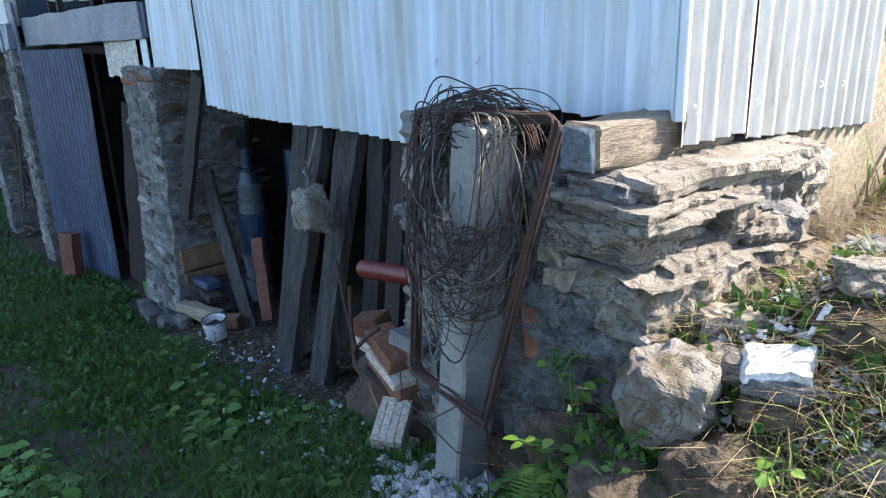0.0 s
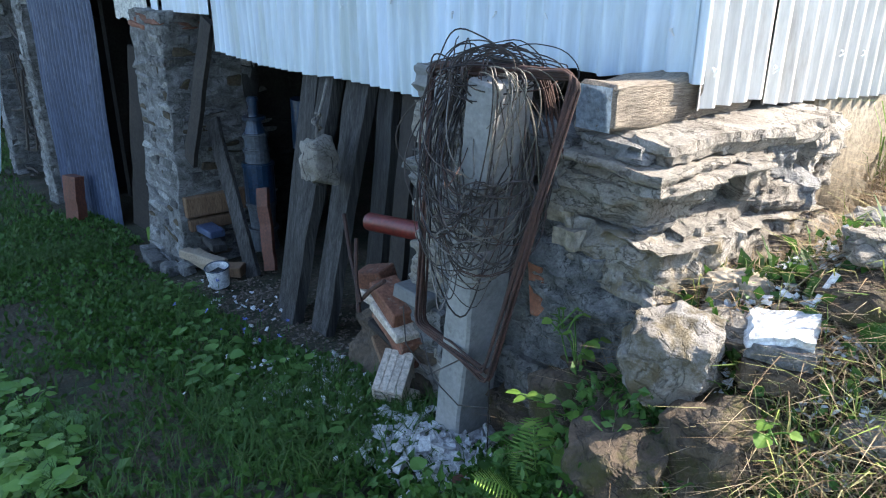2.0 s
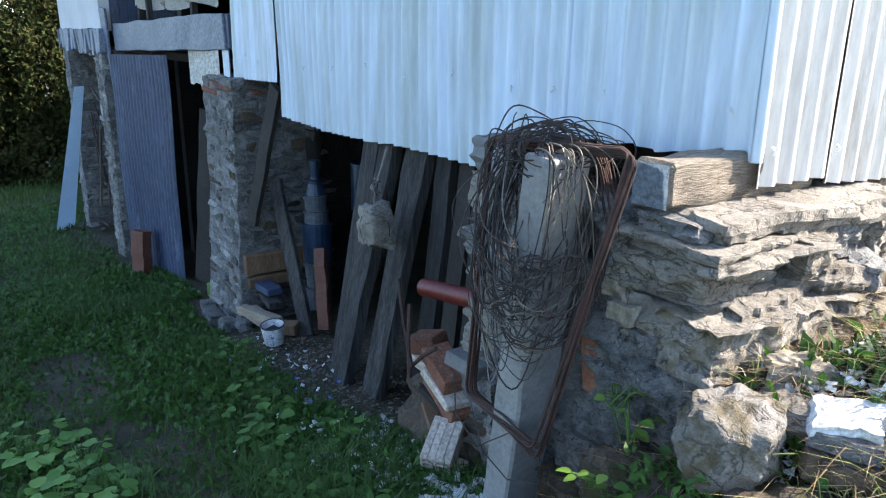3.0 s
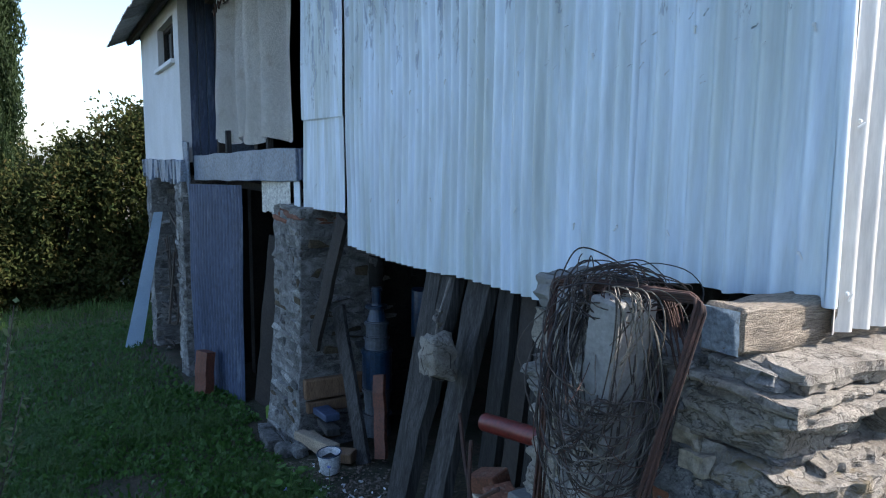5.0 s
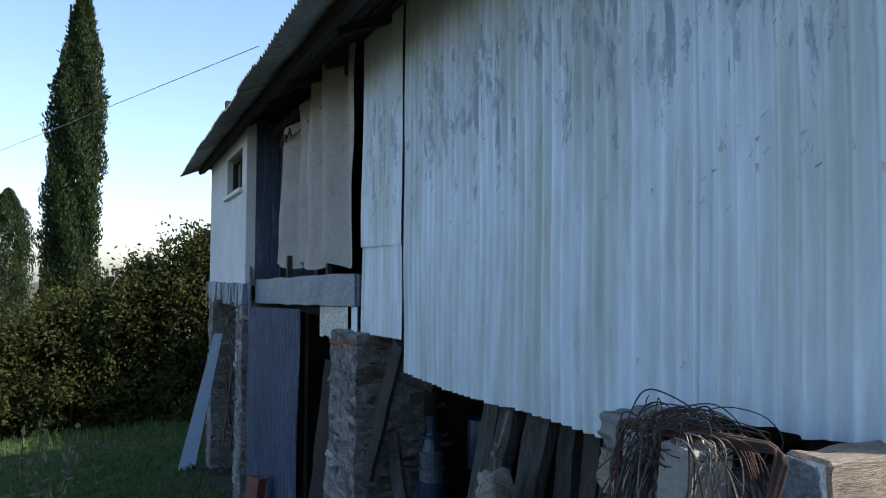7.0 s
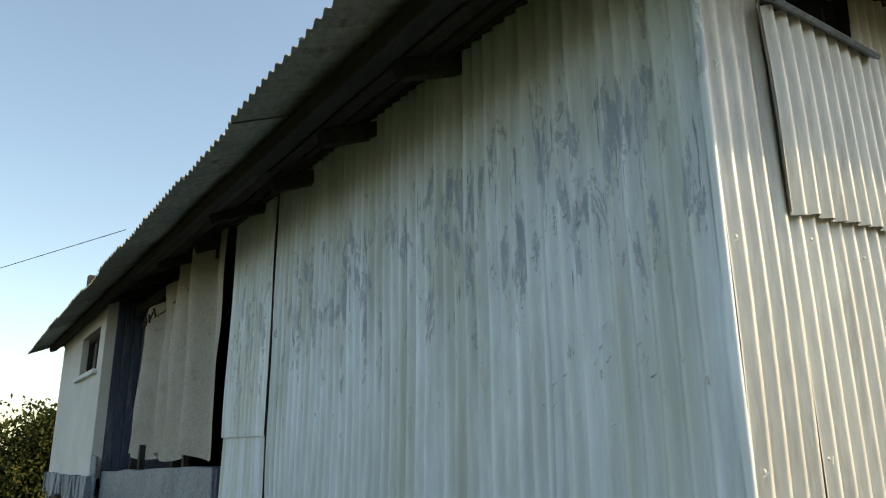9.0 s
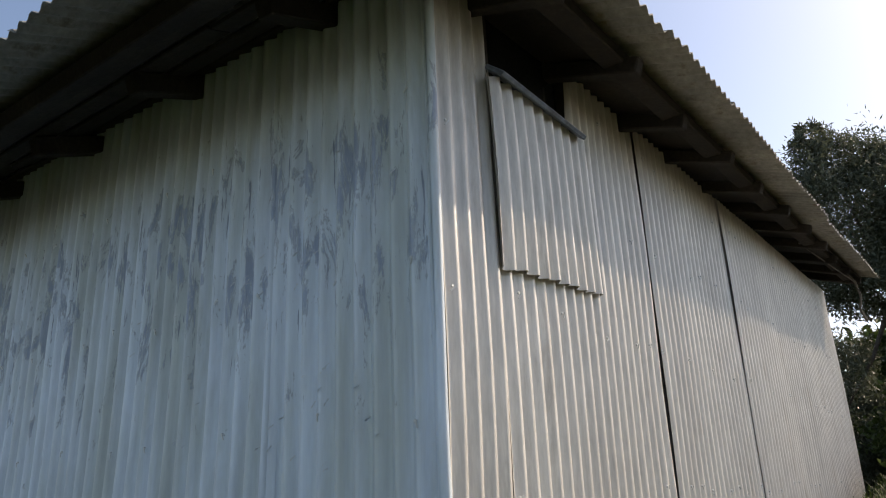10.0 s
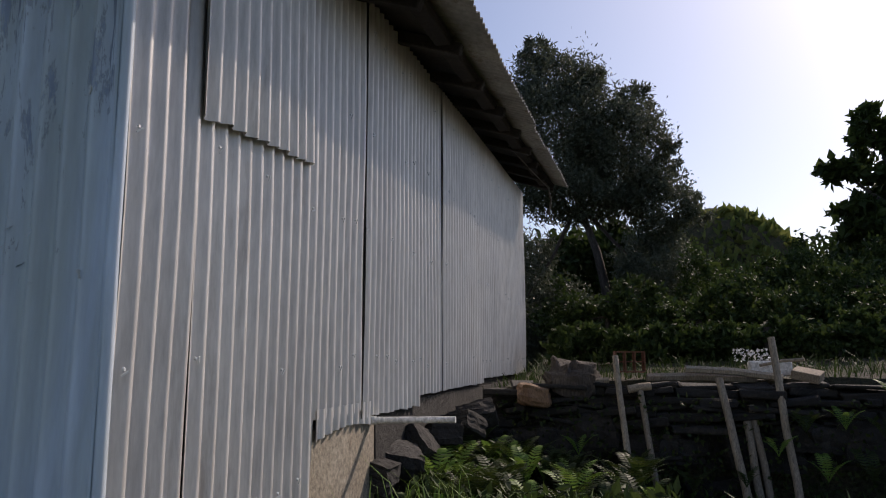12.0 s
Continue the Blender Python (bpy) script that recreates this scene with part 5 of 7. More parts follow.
        pts = [top + left * (0.06 - 0.08 * t + 0.012 * noise.noise((t * 3, k, 1))) + Vector((0, 0, 0.03 * math.sin(t * 3.1) - L * t ** 1.6)) for t in [i / 10 for i in range(11)]]
        strand(pts, 0.0018, "rust")
    for k in range(7):  # small tight turns in the lower part
        mid = head + left * rnd.uniform(-0.06, 0.14) + near * rnd.uniform(0.09, 0.13) + Vector((0, 0, 1.04 + rnd.uniform(-0.07, 0.10)))
        r0 = rnd.uniform(0.025, 0.06)
        pts = [mid + left * r0 * math.cos(t * 0.55) + near * 0.015 * math.sin(t) + Vector((0, 0, r0 * 0.8 * math.sin(t * 0.55))) for t in range(18)]
        strand(pts, 0.0017, "wire_dark" if k % 3 else "wire_pale")
    stray = head + left * 0.10 + Vector((0, 0, 1.40))
    strand([stray + left * (0.16 * math.sin(t * 3.0)) + Vector((0, 0, 0.02 - 0.34 * t)) for t in [i / 14 for i in range(15)]], 0.0018, "wire_dark")
    for pts, mat in (([(-0.20, -0.50, 0.62), (-0.19, -0.51, 0.5), (-0.2, -0.5, 0.36), (-0.18, -0.52, 0.27)], "wire_dark"), ([(-0.5, -0.52, 0.62), (-0.42, -0.53, 0.50), (-0.30, -0.53, 0.47), (-0.2, -0.50, 0.5)], "wire_dark"), ([(-0.62, -0.5, 0.66), (-0.58, -0.52, 0.55), (-0.45, -0.53, 0.5), (-0.3, -0.53, 0.62)], "wire_dark")):
        part("wire", tube(pts, 0.0022, 5, cap=False), M[mat], coil, smooth=True)
    # red drain pipe end
    pipe = thing("drain_pipe", "red plastic drain pipe end sticking out by the wall", "pipe")
    ring = bmesh.new()
    bmesh.ops.create_cone(ring, cap_ends=False, segments=20, radius1=0.036, radius2=0.036, depth=0.50)
    part("tube", put_bm(thicken(ring, 0.003), Matrix.Translation((-0.99, -0.20, 0.745)) @ pose(0, 0, 0, 0, 84, 8)), M["red_pvc"], pipe, smooth=True)


def hollow_brick(name, label, m, mat, sx=0.10, sy=0.075, sz=0.16, holes=(2, 3), group=""):
    """A fired hollow block: outer shell, webs, open ends."""
    br = thing(name, label, "brick", group)
    w = 0.008
    for x0, x1, y0, y1 in ((-sx, sx, -sy, -sy + w), (-sx, sx, sy - w, sy)):
        part("face", put_bm(rough_up(box(x0, x1, y0, y1, -sz, sz), 0.002, 9), m), mat, br)
    for k in range(holes[0] + 1):
        x = -sx + (2 * sx - w) * k / holes[0]
        part("web", put_bm(box(x, x + w, -sy + w, sy - w, -sz, sz), m), mat, br)
    for k in range(1, holes[1]):
        y = -sy + 2 * sy * k / holes[1]
        for n in range(holes[0]):
            x = -sx + (2 * sx - w) * n / holes[0] + w
            part("web", put_bm(box(x, x + (2 * sx - w) / holes[0] - w, y - w / 2, y + w / 2, -sz, sz), m), mat, br)
    for k in range(4):  # scored keys along one side
        x = -sx + 2 * sx * (k + 0.5) / 4
        part("rib", put_bm(box(x - 0.012, x + 0.012, -sy - 0.004, -sy, -sz, sz), m), mat, br)
    return br


def build_debris():
    rnd = random.Random(27)
    hollow_brick("hollow_brick", "pale hollow clay brick lying tilted at the wall's foot", pose(-0.79, -0.43, 0.29, -62, 6, 40), M["pale_brick"], 0.055, 0.045, 0.085)
    rows = [(-0.93, -0.33, 0.515, 0.21, 0.11, 0.06, (4, 17, -8), "brick"), (-0.90, -0.345, 0.455, 0.22, 0.11, 0.035, (2, 17, -6), "pale_brick"), (-0.90, -0.33, 0.415, 0.23, 0.11, 0.05, (0, 20, -4), "brick"), (-1.10, -0.30, 0.545, 0.13, 0.10, 0.07, (6, -14, 20), "brick"), (-1.08, -0.31, 0.47, 0.15, 0.09, 0.04, (3, 10, 12), "pale_brick"), (-0.80, -0.31, 0.58, 0.16, 0.10, 0.05, (-6, 8, 10), "concrete"), (-0.86, -0.33, 0.34, 0.16, 0.08, 0.04, (5, 24, -14), "brick"), (-1.0, -0.31, 0.35, 0.18, 0.08, 0.03, (6, 14, 4), "dark_wood"),
            (-0.78, -0.41, 0.21, 0.13, 0.08, 0.04, (8, 4, 30), "pale_brick"), (-0.74, -0.43, 0.17, 0.12, 0.07, 0.035, (0, -6, 10), "brick"), (-0.40, -0.66, 0.26, 0.10, 0.06, 0.04, (10, 4, 50), "brick"),
            (-0.16, -0.62, 0.30, 0.09, 0.07, 0.04, (4, 10, -30), "brick"), (-0.95, -0.36, 0.28, 0.20, 0.06, 0.02, (3, 30, -14), "fresh_wood")]
    for k, (x, y, z, l, w, h, r, mat) in enumerate(rows):
        bm = box(-l / 2, l / 2, -w / 2, w / 2, -h / 2, h / 2, 0.005)
        solid("broken_brick", rough_up(put_bm(bm, pose(x, y, z, *r)), 0.006, 11, k), M[mat], "broken clay brick in the debris by the wall", "brick", "bricks in the debris")
    solid("debris_heap", rough_up(put_bm(rock_bm(0.62, 0.30, 0.36, 77, 12, 0.3), Matrix.Translation((-0.98, -0.20, 0.20))), 0.03, 14), M["earth"], "heap of earth and broken plaster under the bricks", "heap", kind="stuff")
    for k, (p, q) in enumerate([((-1.22, -0.36, 0.78), (-1.02, -0.42, 0.50)), ((-1.10, -0.38, 0.72), (-1.02, -0.43, 0.46)), ((-0.82, -0.44, 0.66), (-1.04, -0.40, 0.50))]):
        solid("iron_bar", tube([p, ((p[0] + q[0]) / 2 - 0.01, (p[1] + q[1]) / 2, (p[2] + q[2]) / 2), q], 0.008, 6), M["rust"], "bent rusty iron bar sticking out of the debris", "iron bar", "bars in the debris")
    M["gravel"] = mottled("brown_gravel", (0.12, 0.09, 0.065), (0.22, 0.18, 0.14), (0.30, 0.28, 0.25), 25, 80, 0.95, 0.8, 0.01)
    # plaster chips and rubble round the post, joined
    def chips(name, label, n, mat, fx, size, seed):
        r2 = random.Random(seed)
        bm = bmesh.new()
        for _ in range(n):
            x, y, lift = fx(r2)
            s = size * r2.uniform(0.4, 1.5)
            box(-s, s, -s * r2.uniform(0.3, 0.9), s * r2.uniform(0.3, 0.9), -s * 0.3, s * 0.3, 0, bm)
            bm.verts.ensure_lookup_table()
            vs = [bm.verts[-1 - i] for i in range(8)]
            m = pose(x, y, ground_z(x, y) + lift, r2.uniform(-40, 40), r2.uniform(-40, 40), r2.uniform(0, 360))
            for v in vs:
                v.co = m @ v.co + Vector((r2.uniform(-1, 1), r2.uniform(-1, 1), r2.uniform(-1, 1))) * s * 0.25
        solid(name, bm, mat, label, "rubble", kind="stuff")
    chips("plaster_rubble", "grey and white plaster rubble heaped round the post", 950, M["plaster_chip"], lambda r: (r.gauss(-0.37, 0.13), r.gauss(-0.56, 0.085), r.uniform(0, 0.05)), 0.011, 1)
    chips("plaster_lumps", "pale broken plaster lumps round the post's foot", 170, M["pale_plaster"], lambda r: (r.gauss(-0.36, 0.13), r.gauss(-0.57, 0.08), r.uniform(0.02, 0.06)), 0.022, 11)
    chips("wall_foot_rubble", "plaster crumbs at the foot of the planks", 220, M["plaster_chip"], lambda r: (r.gauss(-1.15, 0.22), r.gauss(-0.45, 0.13), 0.02), 0.016, 2)
    chips("white_litter", "white paint flakes scattered on the ground", 90, M["white_bit"], lambda r: (r.gauss(-1.25, 0.3), r.gauss(-0.55, 0.17), 0.03), 0.011, 3)
    chips("doorway_litter", "white scraps lying before the undercroft", 40, M["white_bit"], lambda r: (r.gauss(-2.75, 0.35), r.gauss(-0.25, 0.12), 0.01), 0.011, 4)
    chips("bank_litter", "white paint flakes scattered over the sunlit bank", 420, M["white_bit"], lambda r: (r.uniform(0.18, 0.75), r.gauss(0.15, 0.35), 0.008), 0.010, 5)
    chips("bank_rubble", "small stones scattered over the sunlit bank", 260, M["stone"], lambda r: (r.uniform(0.12, 0.9), r.gauss(0.15, 0.5), 0.005), 0.013, 6)
    chips("clay_crumbs", "red clay crumbs round the post", 60, M["brick"], lambda r: (r.gauss(-0.3, 0.16), r.gauss(-0.62, 0.08), 0.01), 0.012, 7)
    chips("gravel_floor", "gravel and crumbs in the undercroft's mouth", 1400, M["gravel"], lambda r: (r.uniform(-3.7, -1.2), r.gauss(-0.18, 0.2), 0.0), 0.009, 8)


def build_bank():
    rows = [  # x, y, lift, size, material, label
        (0.285, -0.385, 0.055, (0.205, 0.175, 0.17), "boulder", "large pale boulder on the bank below the foundation", 3),
        (0.26, -0.50, -0.09, (0.32, 0.20, 0.22), "brown_rock", "brown mossy rock under the boulder", 8),
        (0.45, -0.41, -0.07, (0.22, 0.18, 0.20), "brown_rock", "earthy mossy stone in the bank", 7),
        (0.10, -0.44, -0.10, (0.22, 0.20, 0.26), "brown_rock", "damp brown rock at the foundation's foot", 9),
        (0.56, -0.02, -0.03, (0.24, 0.18, 0.10), "brown_rock", "moss-covered rock on the bank", 10),
        (0.55, 0.10, 0.03, (0.26, 0.11, 0.065), "ledge_stone", "long pale sunlit stone on the bank", 11),
        (0.68, -0.27, 0.0, (0.10, 0.08, 0.05), "ledge_pale", "pale stone half sunk in the bank", 12),
        (0.25, -0.14, 0.0, (0.09, 0.08, 0.06), "tan_plaster", "small tan stone under the ledge", 13),
        (0.31, -0.13, 0.0, (0.08, 0.07, 0.05), "tan_plaster", "small tan stone under the ledge", 14),
        (0.35, -0.22, -0.01, (0.17, 0.14, 0.07), "ledge_pale", "crumbled pale stone on the bank", 15),
        (0.42, 0.28, 0.01, (0.16, 0.10, 0.05), "ledge_grey", "flat grey stone lying in the grass", 5),
        (0.26, 0.95, 0.02, (0.14, 0.16, 0.08), "grey_stone", "grey stone beside the plinth", 16),
    ]
    M["boulder"] = weathered_stone("lichened_boulder", (0.12, 0.105, 0.08), (0.22, 0.20, 0.17), (0.32, 0.30, 0.27), 8, 1.0, (0.11, 0.085, 0.04))
    for x, y, lift, s, mat, label, seed in rows:
        bm = rough_up(rock_bm(s[0] * 1.08, s[1] * 1.08, s[2] * 1.08, seed * 5.1, 17, 0.26, 0.5), 0.011, 24, seed)
        solid("bank_stone", put_bm(bm, pose(x, y, ground_z(x, y) + lift + s[2] * 0.2, seed * 7 % 11 - 5, seed * 3 % 9 - 4, seed * 37)), M[mat], label, "stone", "stones on the bank")
    # a small pile: mossy brick, flat grey stone, white slab
    gz = ground_z(0.465, -0.265)
    pile = (("mossy_brick", (0.15, 0.085, 0.055), (0.475, -0.275, gz + 0.02), (3, 2, 32), "brown_rock", "mossy brick under the white slab", "brick", 31),
            ("flat_stone", (0.15, 0.10, 0.035), (0.465, -0.255, gz + 0.062), (-5, 4, 24), "grey_stone", "flat grey stone under the white slab", "stone", 32))
    for name, size, c, r, mat, label, cat, seed in pile:
        bm = ledge_bm(*size, seed, (12, 8, 5), 30, 0.004, 0.03, 0.12)
        solid(name, put_bm(bm, pose(*c, *r)), M[mat], label, cat)
    bm = ledge_bm(0.145, 0.125, 0.028, 41, (12, 10, 3), 30, 0.004, 0.045, 0.10)
    solid("white_slab", put_bm(bm, pose(0.455, -0.235, gz + 0.097, 10, -5, 28)), M["white_bit"], "white painted slab fragment lying on a stone", "slab")
    solid("white_strip", rough_up(put_bm(box(-0.008, 0.008, -0.05, 0.05, -0.003, 0.003, 0.001), pose(0.46, -0.10, ground_z(0.46, -0.10) + 0.04, 55, 0, -20)), 0.003, 9), M["white_bit"], "white paint strip stuck in the bank", "strip")
    # curled shards of white paint heaped below the ledge
    rnd = random.Random(71)
    bm = bmesh.new()
    for _ in range(420):
        cx, cy, sp = rnd.choice([(0.33, -0.17, 0.05), (0.33, -0.17, 0.05), (0.40, 0.0, 0.06), (0.38, 0.10, 0.07), (0.52, -0.18, 0.07), (0.36, -0.33, 0.05), (0.24, -0.52, 0.03), (0.60, -0.22, 0.10)])
        x, y = rnd.gauss(cx, sp), rnd.gauss(cy, sp)
        L, W = rnd.uniform(0.008, 0.034), rnd.uniform(0.005, 0.014)
        m = pose(x, y, ground_z(x, y) + rnd.uniform(0.004, 0.03), rnd.uniform(-50, 50), rnd.uniform(-40, 40), rnd.uniform(0, 360))
        bend = rnd.uniform(-0.4, 0.4)
        for d in (0.0, 0.0012):
            vs = [bm.verts.new(m @ Vector((L * (u - 0.5), W * (v - 0.5) * (1 + 0.5 * rnd.uniform(-1, 1)), L * bend * (2 * u - 1) ** 2 + d))) for u in (0, 0.5, 1) for v in (0, 1)]
            bm.faces.new((vs[0], vs[2], vs[3], vs[1]))
            bm.faces.new((vs[2], vs[4], vs[5], vs[3]))
    solid("paint_shards", bm, M["white_bit"], "curled white paint shards heaped below the ledge", "paint shards", kind="stuff")
    # dead stalks and roots lying over the bank
    for k in range(46):
        x, y = rnd.uniform(0.40, 0.85), rnd.uniform(-0.42, 0.10)
        a, L = rnd.uniform(0, math.tau), rnd.uniform(0.08, 0.24)
        pts = []
        for i in range(7):
            t = i / 6 - 0.5
            px, py = x + L * t * math.cos(a) + 0.02 * noise.noise((t * 3, k, 0)), y + L * t * math.sin(a) + 0.02 * noise.noise((t * 3, k, 5))
            pts.append((px, py, ground_z(px, py) + 0.012 + 0.05 * max(0.0, 0.25 - t * t) * 4 * (0.2 + rnd.random() * 0.5)))
        solid("dead_stalk", tube(pts, rnd.uniform(0.0012, 0.003), 5, taper=0.5), M["stalk"], "thin dry stalk lying on the bank", "stalk", "dry stalks")


# ---- the terrace behind the side wall ----
def build_terrace():
    wall = thing("terrace_wall", "dark dry-stone terrace wall of flat slabs", "wall", kind="structure")
    rnd = random.Random(33)
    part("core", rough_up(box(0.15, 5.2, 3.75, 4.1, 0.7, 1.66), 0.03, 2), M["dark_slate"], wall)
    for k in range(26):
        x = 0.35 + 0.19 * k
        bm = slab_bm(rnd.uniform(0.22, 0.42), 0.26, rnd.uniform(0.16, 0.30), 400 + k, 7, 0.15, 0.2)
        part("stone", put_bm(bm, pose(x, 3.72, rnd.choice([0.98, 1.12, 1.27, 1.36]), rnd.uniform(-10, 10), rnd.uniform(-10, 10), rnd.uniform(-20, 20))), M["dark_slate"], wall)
    z = 1.40
    while z < 1.70:
        h = rnd.uniform(0.028, 0.06)
        x = 0.2 + rnd.uniform(0, 0.2)
        while x < 5.0:
            w = rnd.uniform(0.12, 0.42)
            d = rnd.uniform(-0.09, 0.07)
            bm = box(x, x + w - 0.01, 3.62 + d, 3.85, z, z + h - 0.006, 0.008)
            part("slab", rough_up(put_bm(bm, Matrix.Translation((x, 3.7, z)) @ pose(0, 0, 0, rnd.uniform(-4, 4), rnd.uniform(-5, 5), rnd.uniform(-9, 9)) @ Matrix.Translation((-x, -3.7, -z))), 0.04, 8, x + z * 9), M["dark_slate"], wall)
            x += w
        z += h
    # poles leaning on it
    poles = [((1.10, 3.58, 1.885), (1.20, 3.35, 0.85), 0.022), ((1.75, 3.60, 1.74), (1.88, 3.35, 0.85), 0.027), ((1.90, 3.57, 1.47), (1.95, 3.38, 0.85), 0.026), ((1.935, 3.60, 1.57), (2.01, 3.40, 0.85), 0.024), ((2.08, 3.60, 2.00), (2.16, 3.38, 0.85), 0.025)]
    for k, (t, b, r) in enumerate(poles):
        mid = [tuple(bb + (tt - bb) * s + (rnd.uniform(-0.006, 0.006) if 0 < s < 1 else 0) for tt, bb in zip(t, b)) for s in (0, 0.25, 0.5, 0.75, 1)]
        solid("pole", tube(mid, r, 9, taper=0.9), M["stick"], "wooden pole leaning on the terrace wall", "pole", "poles at the terrace", smooth=True)
    ham = thing("mallet", "wooden mallet with a long handle leaning on the terrace wall", "mallet")
    part("handle", tube([(1.255, 3.58, 1.66), (1.30, 3.48, 1.3), (1.36, 3.36, 0.85)], 0.020, 9), M["stick"], ham, smooth=True)
    part("head", put_bm(tube([(-0.075, 0, 0), (0, 0, 0.004), (0.075, 0, 0)], 0.026, 10), pose(1.25, 3.58, 1.675, 0, -8, 10)), M["cut_wood"], ham, smooth=True)
    hollow_brick("terrace_brick", "red hollow clay brick standing on the terrace wall", pose(1.19, 3.72, 1.845, 90, 0, 8), M["brick"], 0.10, 0.07, 0.06, (3, 2))
    solid("orange_brick", rough_up(put_bm(box(-0.085, 0.085, -0.06, 0.06, -0.03, 0.03, 0.004), pose(2.30, 3.70, 1.76, 14, 12, -25)), 0.003, 9), M["cut_wood"], "sawn orange timber block on the terrace wall", "timber")
    tray = thing("white_planter", "white plastic planter with small white flowers", "planter")
    part("box", put_bm(box(-0.13, 0.13, -0.07, 0.07, -0.05, 0.05, 0.01), pose(2.10, 3.85, 1.80)), M["white_pvc"], tray)
    v, f = leaves(np.array([(2.0 + RNG.uniform(-0.12, 0.14), 3.82 + RNG.uniform(-0.06, 0.06), 1.84 + RNG.uniform(0, 0.09)) for _ in range(120)]), 0.022, 0.016)
    raw("flowers", v, f, M["white_bit"], "", "", parent=tray)
    for p, q, w in (((1.55, 3.66, 1.80), (2.15, 3.70, 1.74), 0.05), ((1.05, 3.70, 1.72), (0.78, 3.62, 1.69), 0.04), ((2.02, 3.74, 1.82), (2.28, 3.66, 1.86), 0.022), ((1.3, 3.7, 1.74), (2.0, 3.8, 1.73), 0.06)):
        bm = tube([p, tuple((a + b) / 2 + 0.01 for a, b in zip(p, q)), q], w / 2, 6)
        solid("stick", rough_up(bm, 0.004, 9, p[0]), M["stick"], "dry stick lying on the terrace wall", "stick", "sticks on the terrace")
    st = rock_bm(0.36, 0.28, 0.22, 91, 11, 0.3, 0.35)
    solid("stump", put_bm(rough_up(st, 0.05, 9), pose(0.80, 3.75, 1.72, 0, 10, 10)), M["bark"], "brown shaggy stump on the terrace edge", "stump")
    solid("stump_root", put_bm(rock_bm(0.22, 0.16, 0.14, 93, 6, 0.25), pose(0.55, 3.55, 1.62, 0, 10, 10)), M["fresh_wood"], "broken light stump beside the wall", "stump")
    pipe = thing("white_pipe", "white plastic pipe coming out under the sheets", "pipe")
    part("tube", tube([(-0.05, 1.90, 1.575), (0.40, 1.92, 1.585)], 0.016, 12), M["white_pvc"], pipe, smooth=True)
    part("collar", tube([(-0.02, 1.90, 1.575), (0.01, 1.90, 1.576)], 0.020, 12), M["white_pvc"], pipe, smooth=True)
    rub = [(0.02 + 0.05 * k, 2.0 + 0.28 * k, 1.38 + 0.03 * k, 0.20) for k in range(6)]
    for k, (x, y, z, s) in enumerate(rub):
        solid("rubble_stone", put_bm(slab_bm(s * 1.3, s, s * 0.7, 300 + k, 7), pose(x - 0.08, y, z - 0.06, 25 * (k % 3), 15, k * 40)), M["dark_slate"] if k % 2 else M["shade_rubble"], "dark rubble stone under the side sheets", "stone", "rubble under the sheets")
    # base under the sheets given the shade-darkened tone too
    solid("rubble_base", rough_up(box(-0.33, -0.02, 1.98, 7.0, 0.8, 1.64), 0.03, 3), M["shade_rubble"], "dark rubble base under the far side sheets", "wall", kind="structure")
    # rope end at the eaves
    rope = thing("rope_end", "frayed rope hanging from the end of the eaves", "rope")
    part("rope", tube([(0.30, 6.6, 3.86), (0.34, 6.75, 3.80), (0.36, 6.8, 3.66), (0.33, 6.8, 3.52), (0.37, 6.82, 3.40)], 0.012, 6), M["wire_pale"], rope)
    part("rope", tube([(0.20, 4.8, 3.76), (0.30, 5.8, 3.74), (0.34, 6.75, 3.80)], 0.006, 5), M["wire_pale"], rope)
    # overhead line
    line = [(-3.89 + (-60 + 3.89) * s, -0.85 + (-22 + 0.85) * s, 3.36 + 1.2 * s - 1.0 * s * (1 - s)) for s in [i / 16 for i in range(17)]]
    solid("cable", tube(line, 0.003, 5), M["grey_sheet"], "thin overhead cable running from the eaves", "cable")


build_foundation()
build_post()
build_debris()
build_bank()
build_terrace()



# ---- plants ----
def clump_points(c, r, n, sub=40, tight=0.125):
    """Points in leafy tufts over and inside an ellipsoid, with gaps between the tufts."""
    d = RNG.normal(size=(sub, 3))
    d /= np.linalg.norm(d, axis=1)[:, None]
    rad = RNG.uniform(0.35, 1.0, (sub, 1)) ** 0.6
    centres = np.array(c) + d * rad * np.array(r)
    k = RNG.integers(0, sub, n)
    return centres[k] + RNG.normal(size=(n, 3)) * np.array(r) * tight


def tree(name, label, category, trunk, clumps, leaf, mat, up=0.2, limb=0.05, group=""):
    t = thing(name, label, category, group)
    part("trunk", tube(trunk, limb * 1.6, 8, taper=0.45), M["bark"], t, smooth=True)
    top = Vector(trunk[-1])
    for c, r, n in clumps[:7]:
        mid = top.lerp(Vector(c), 0.5) + Vector((0, 0, -0.12 * r[2]))
        part("limb", tube([top, mid, Vector(c)], limb * 0.7, 6, taper=0.3), M["bark"], t, smooth=True)
    pts = np.concatenate([clump_points(c, r, n, max(14, n // 90)) for c, r, n in clumps])
    v, f = leaves(pts, leaf[0], leaf[1], up)
    raw("crown", v, f, mat, "", "", parent=t)
    return t


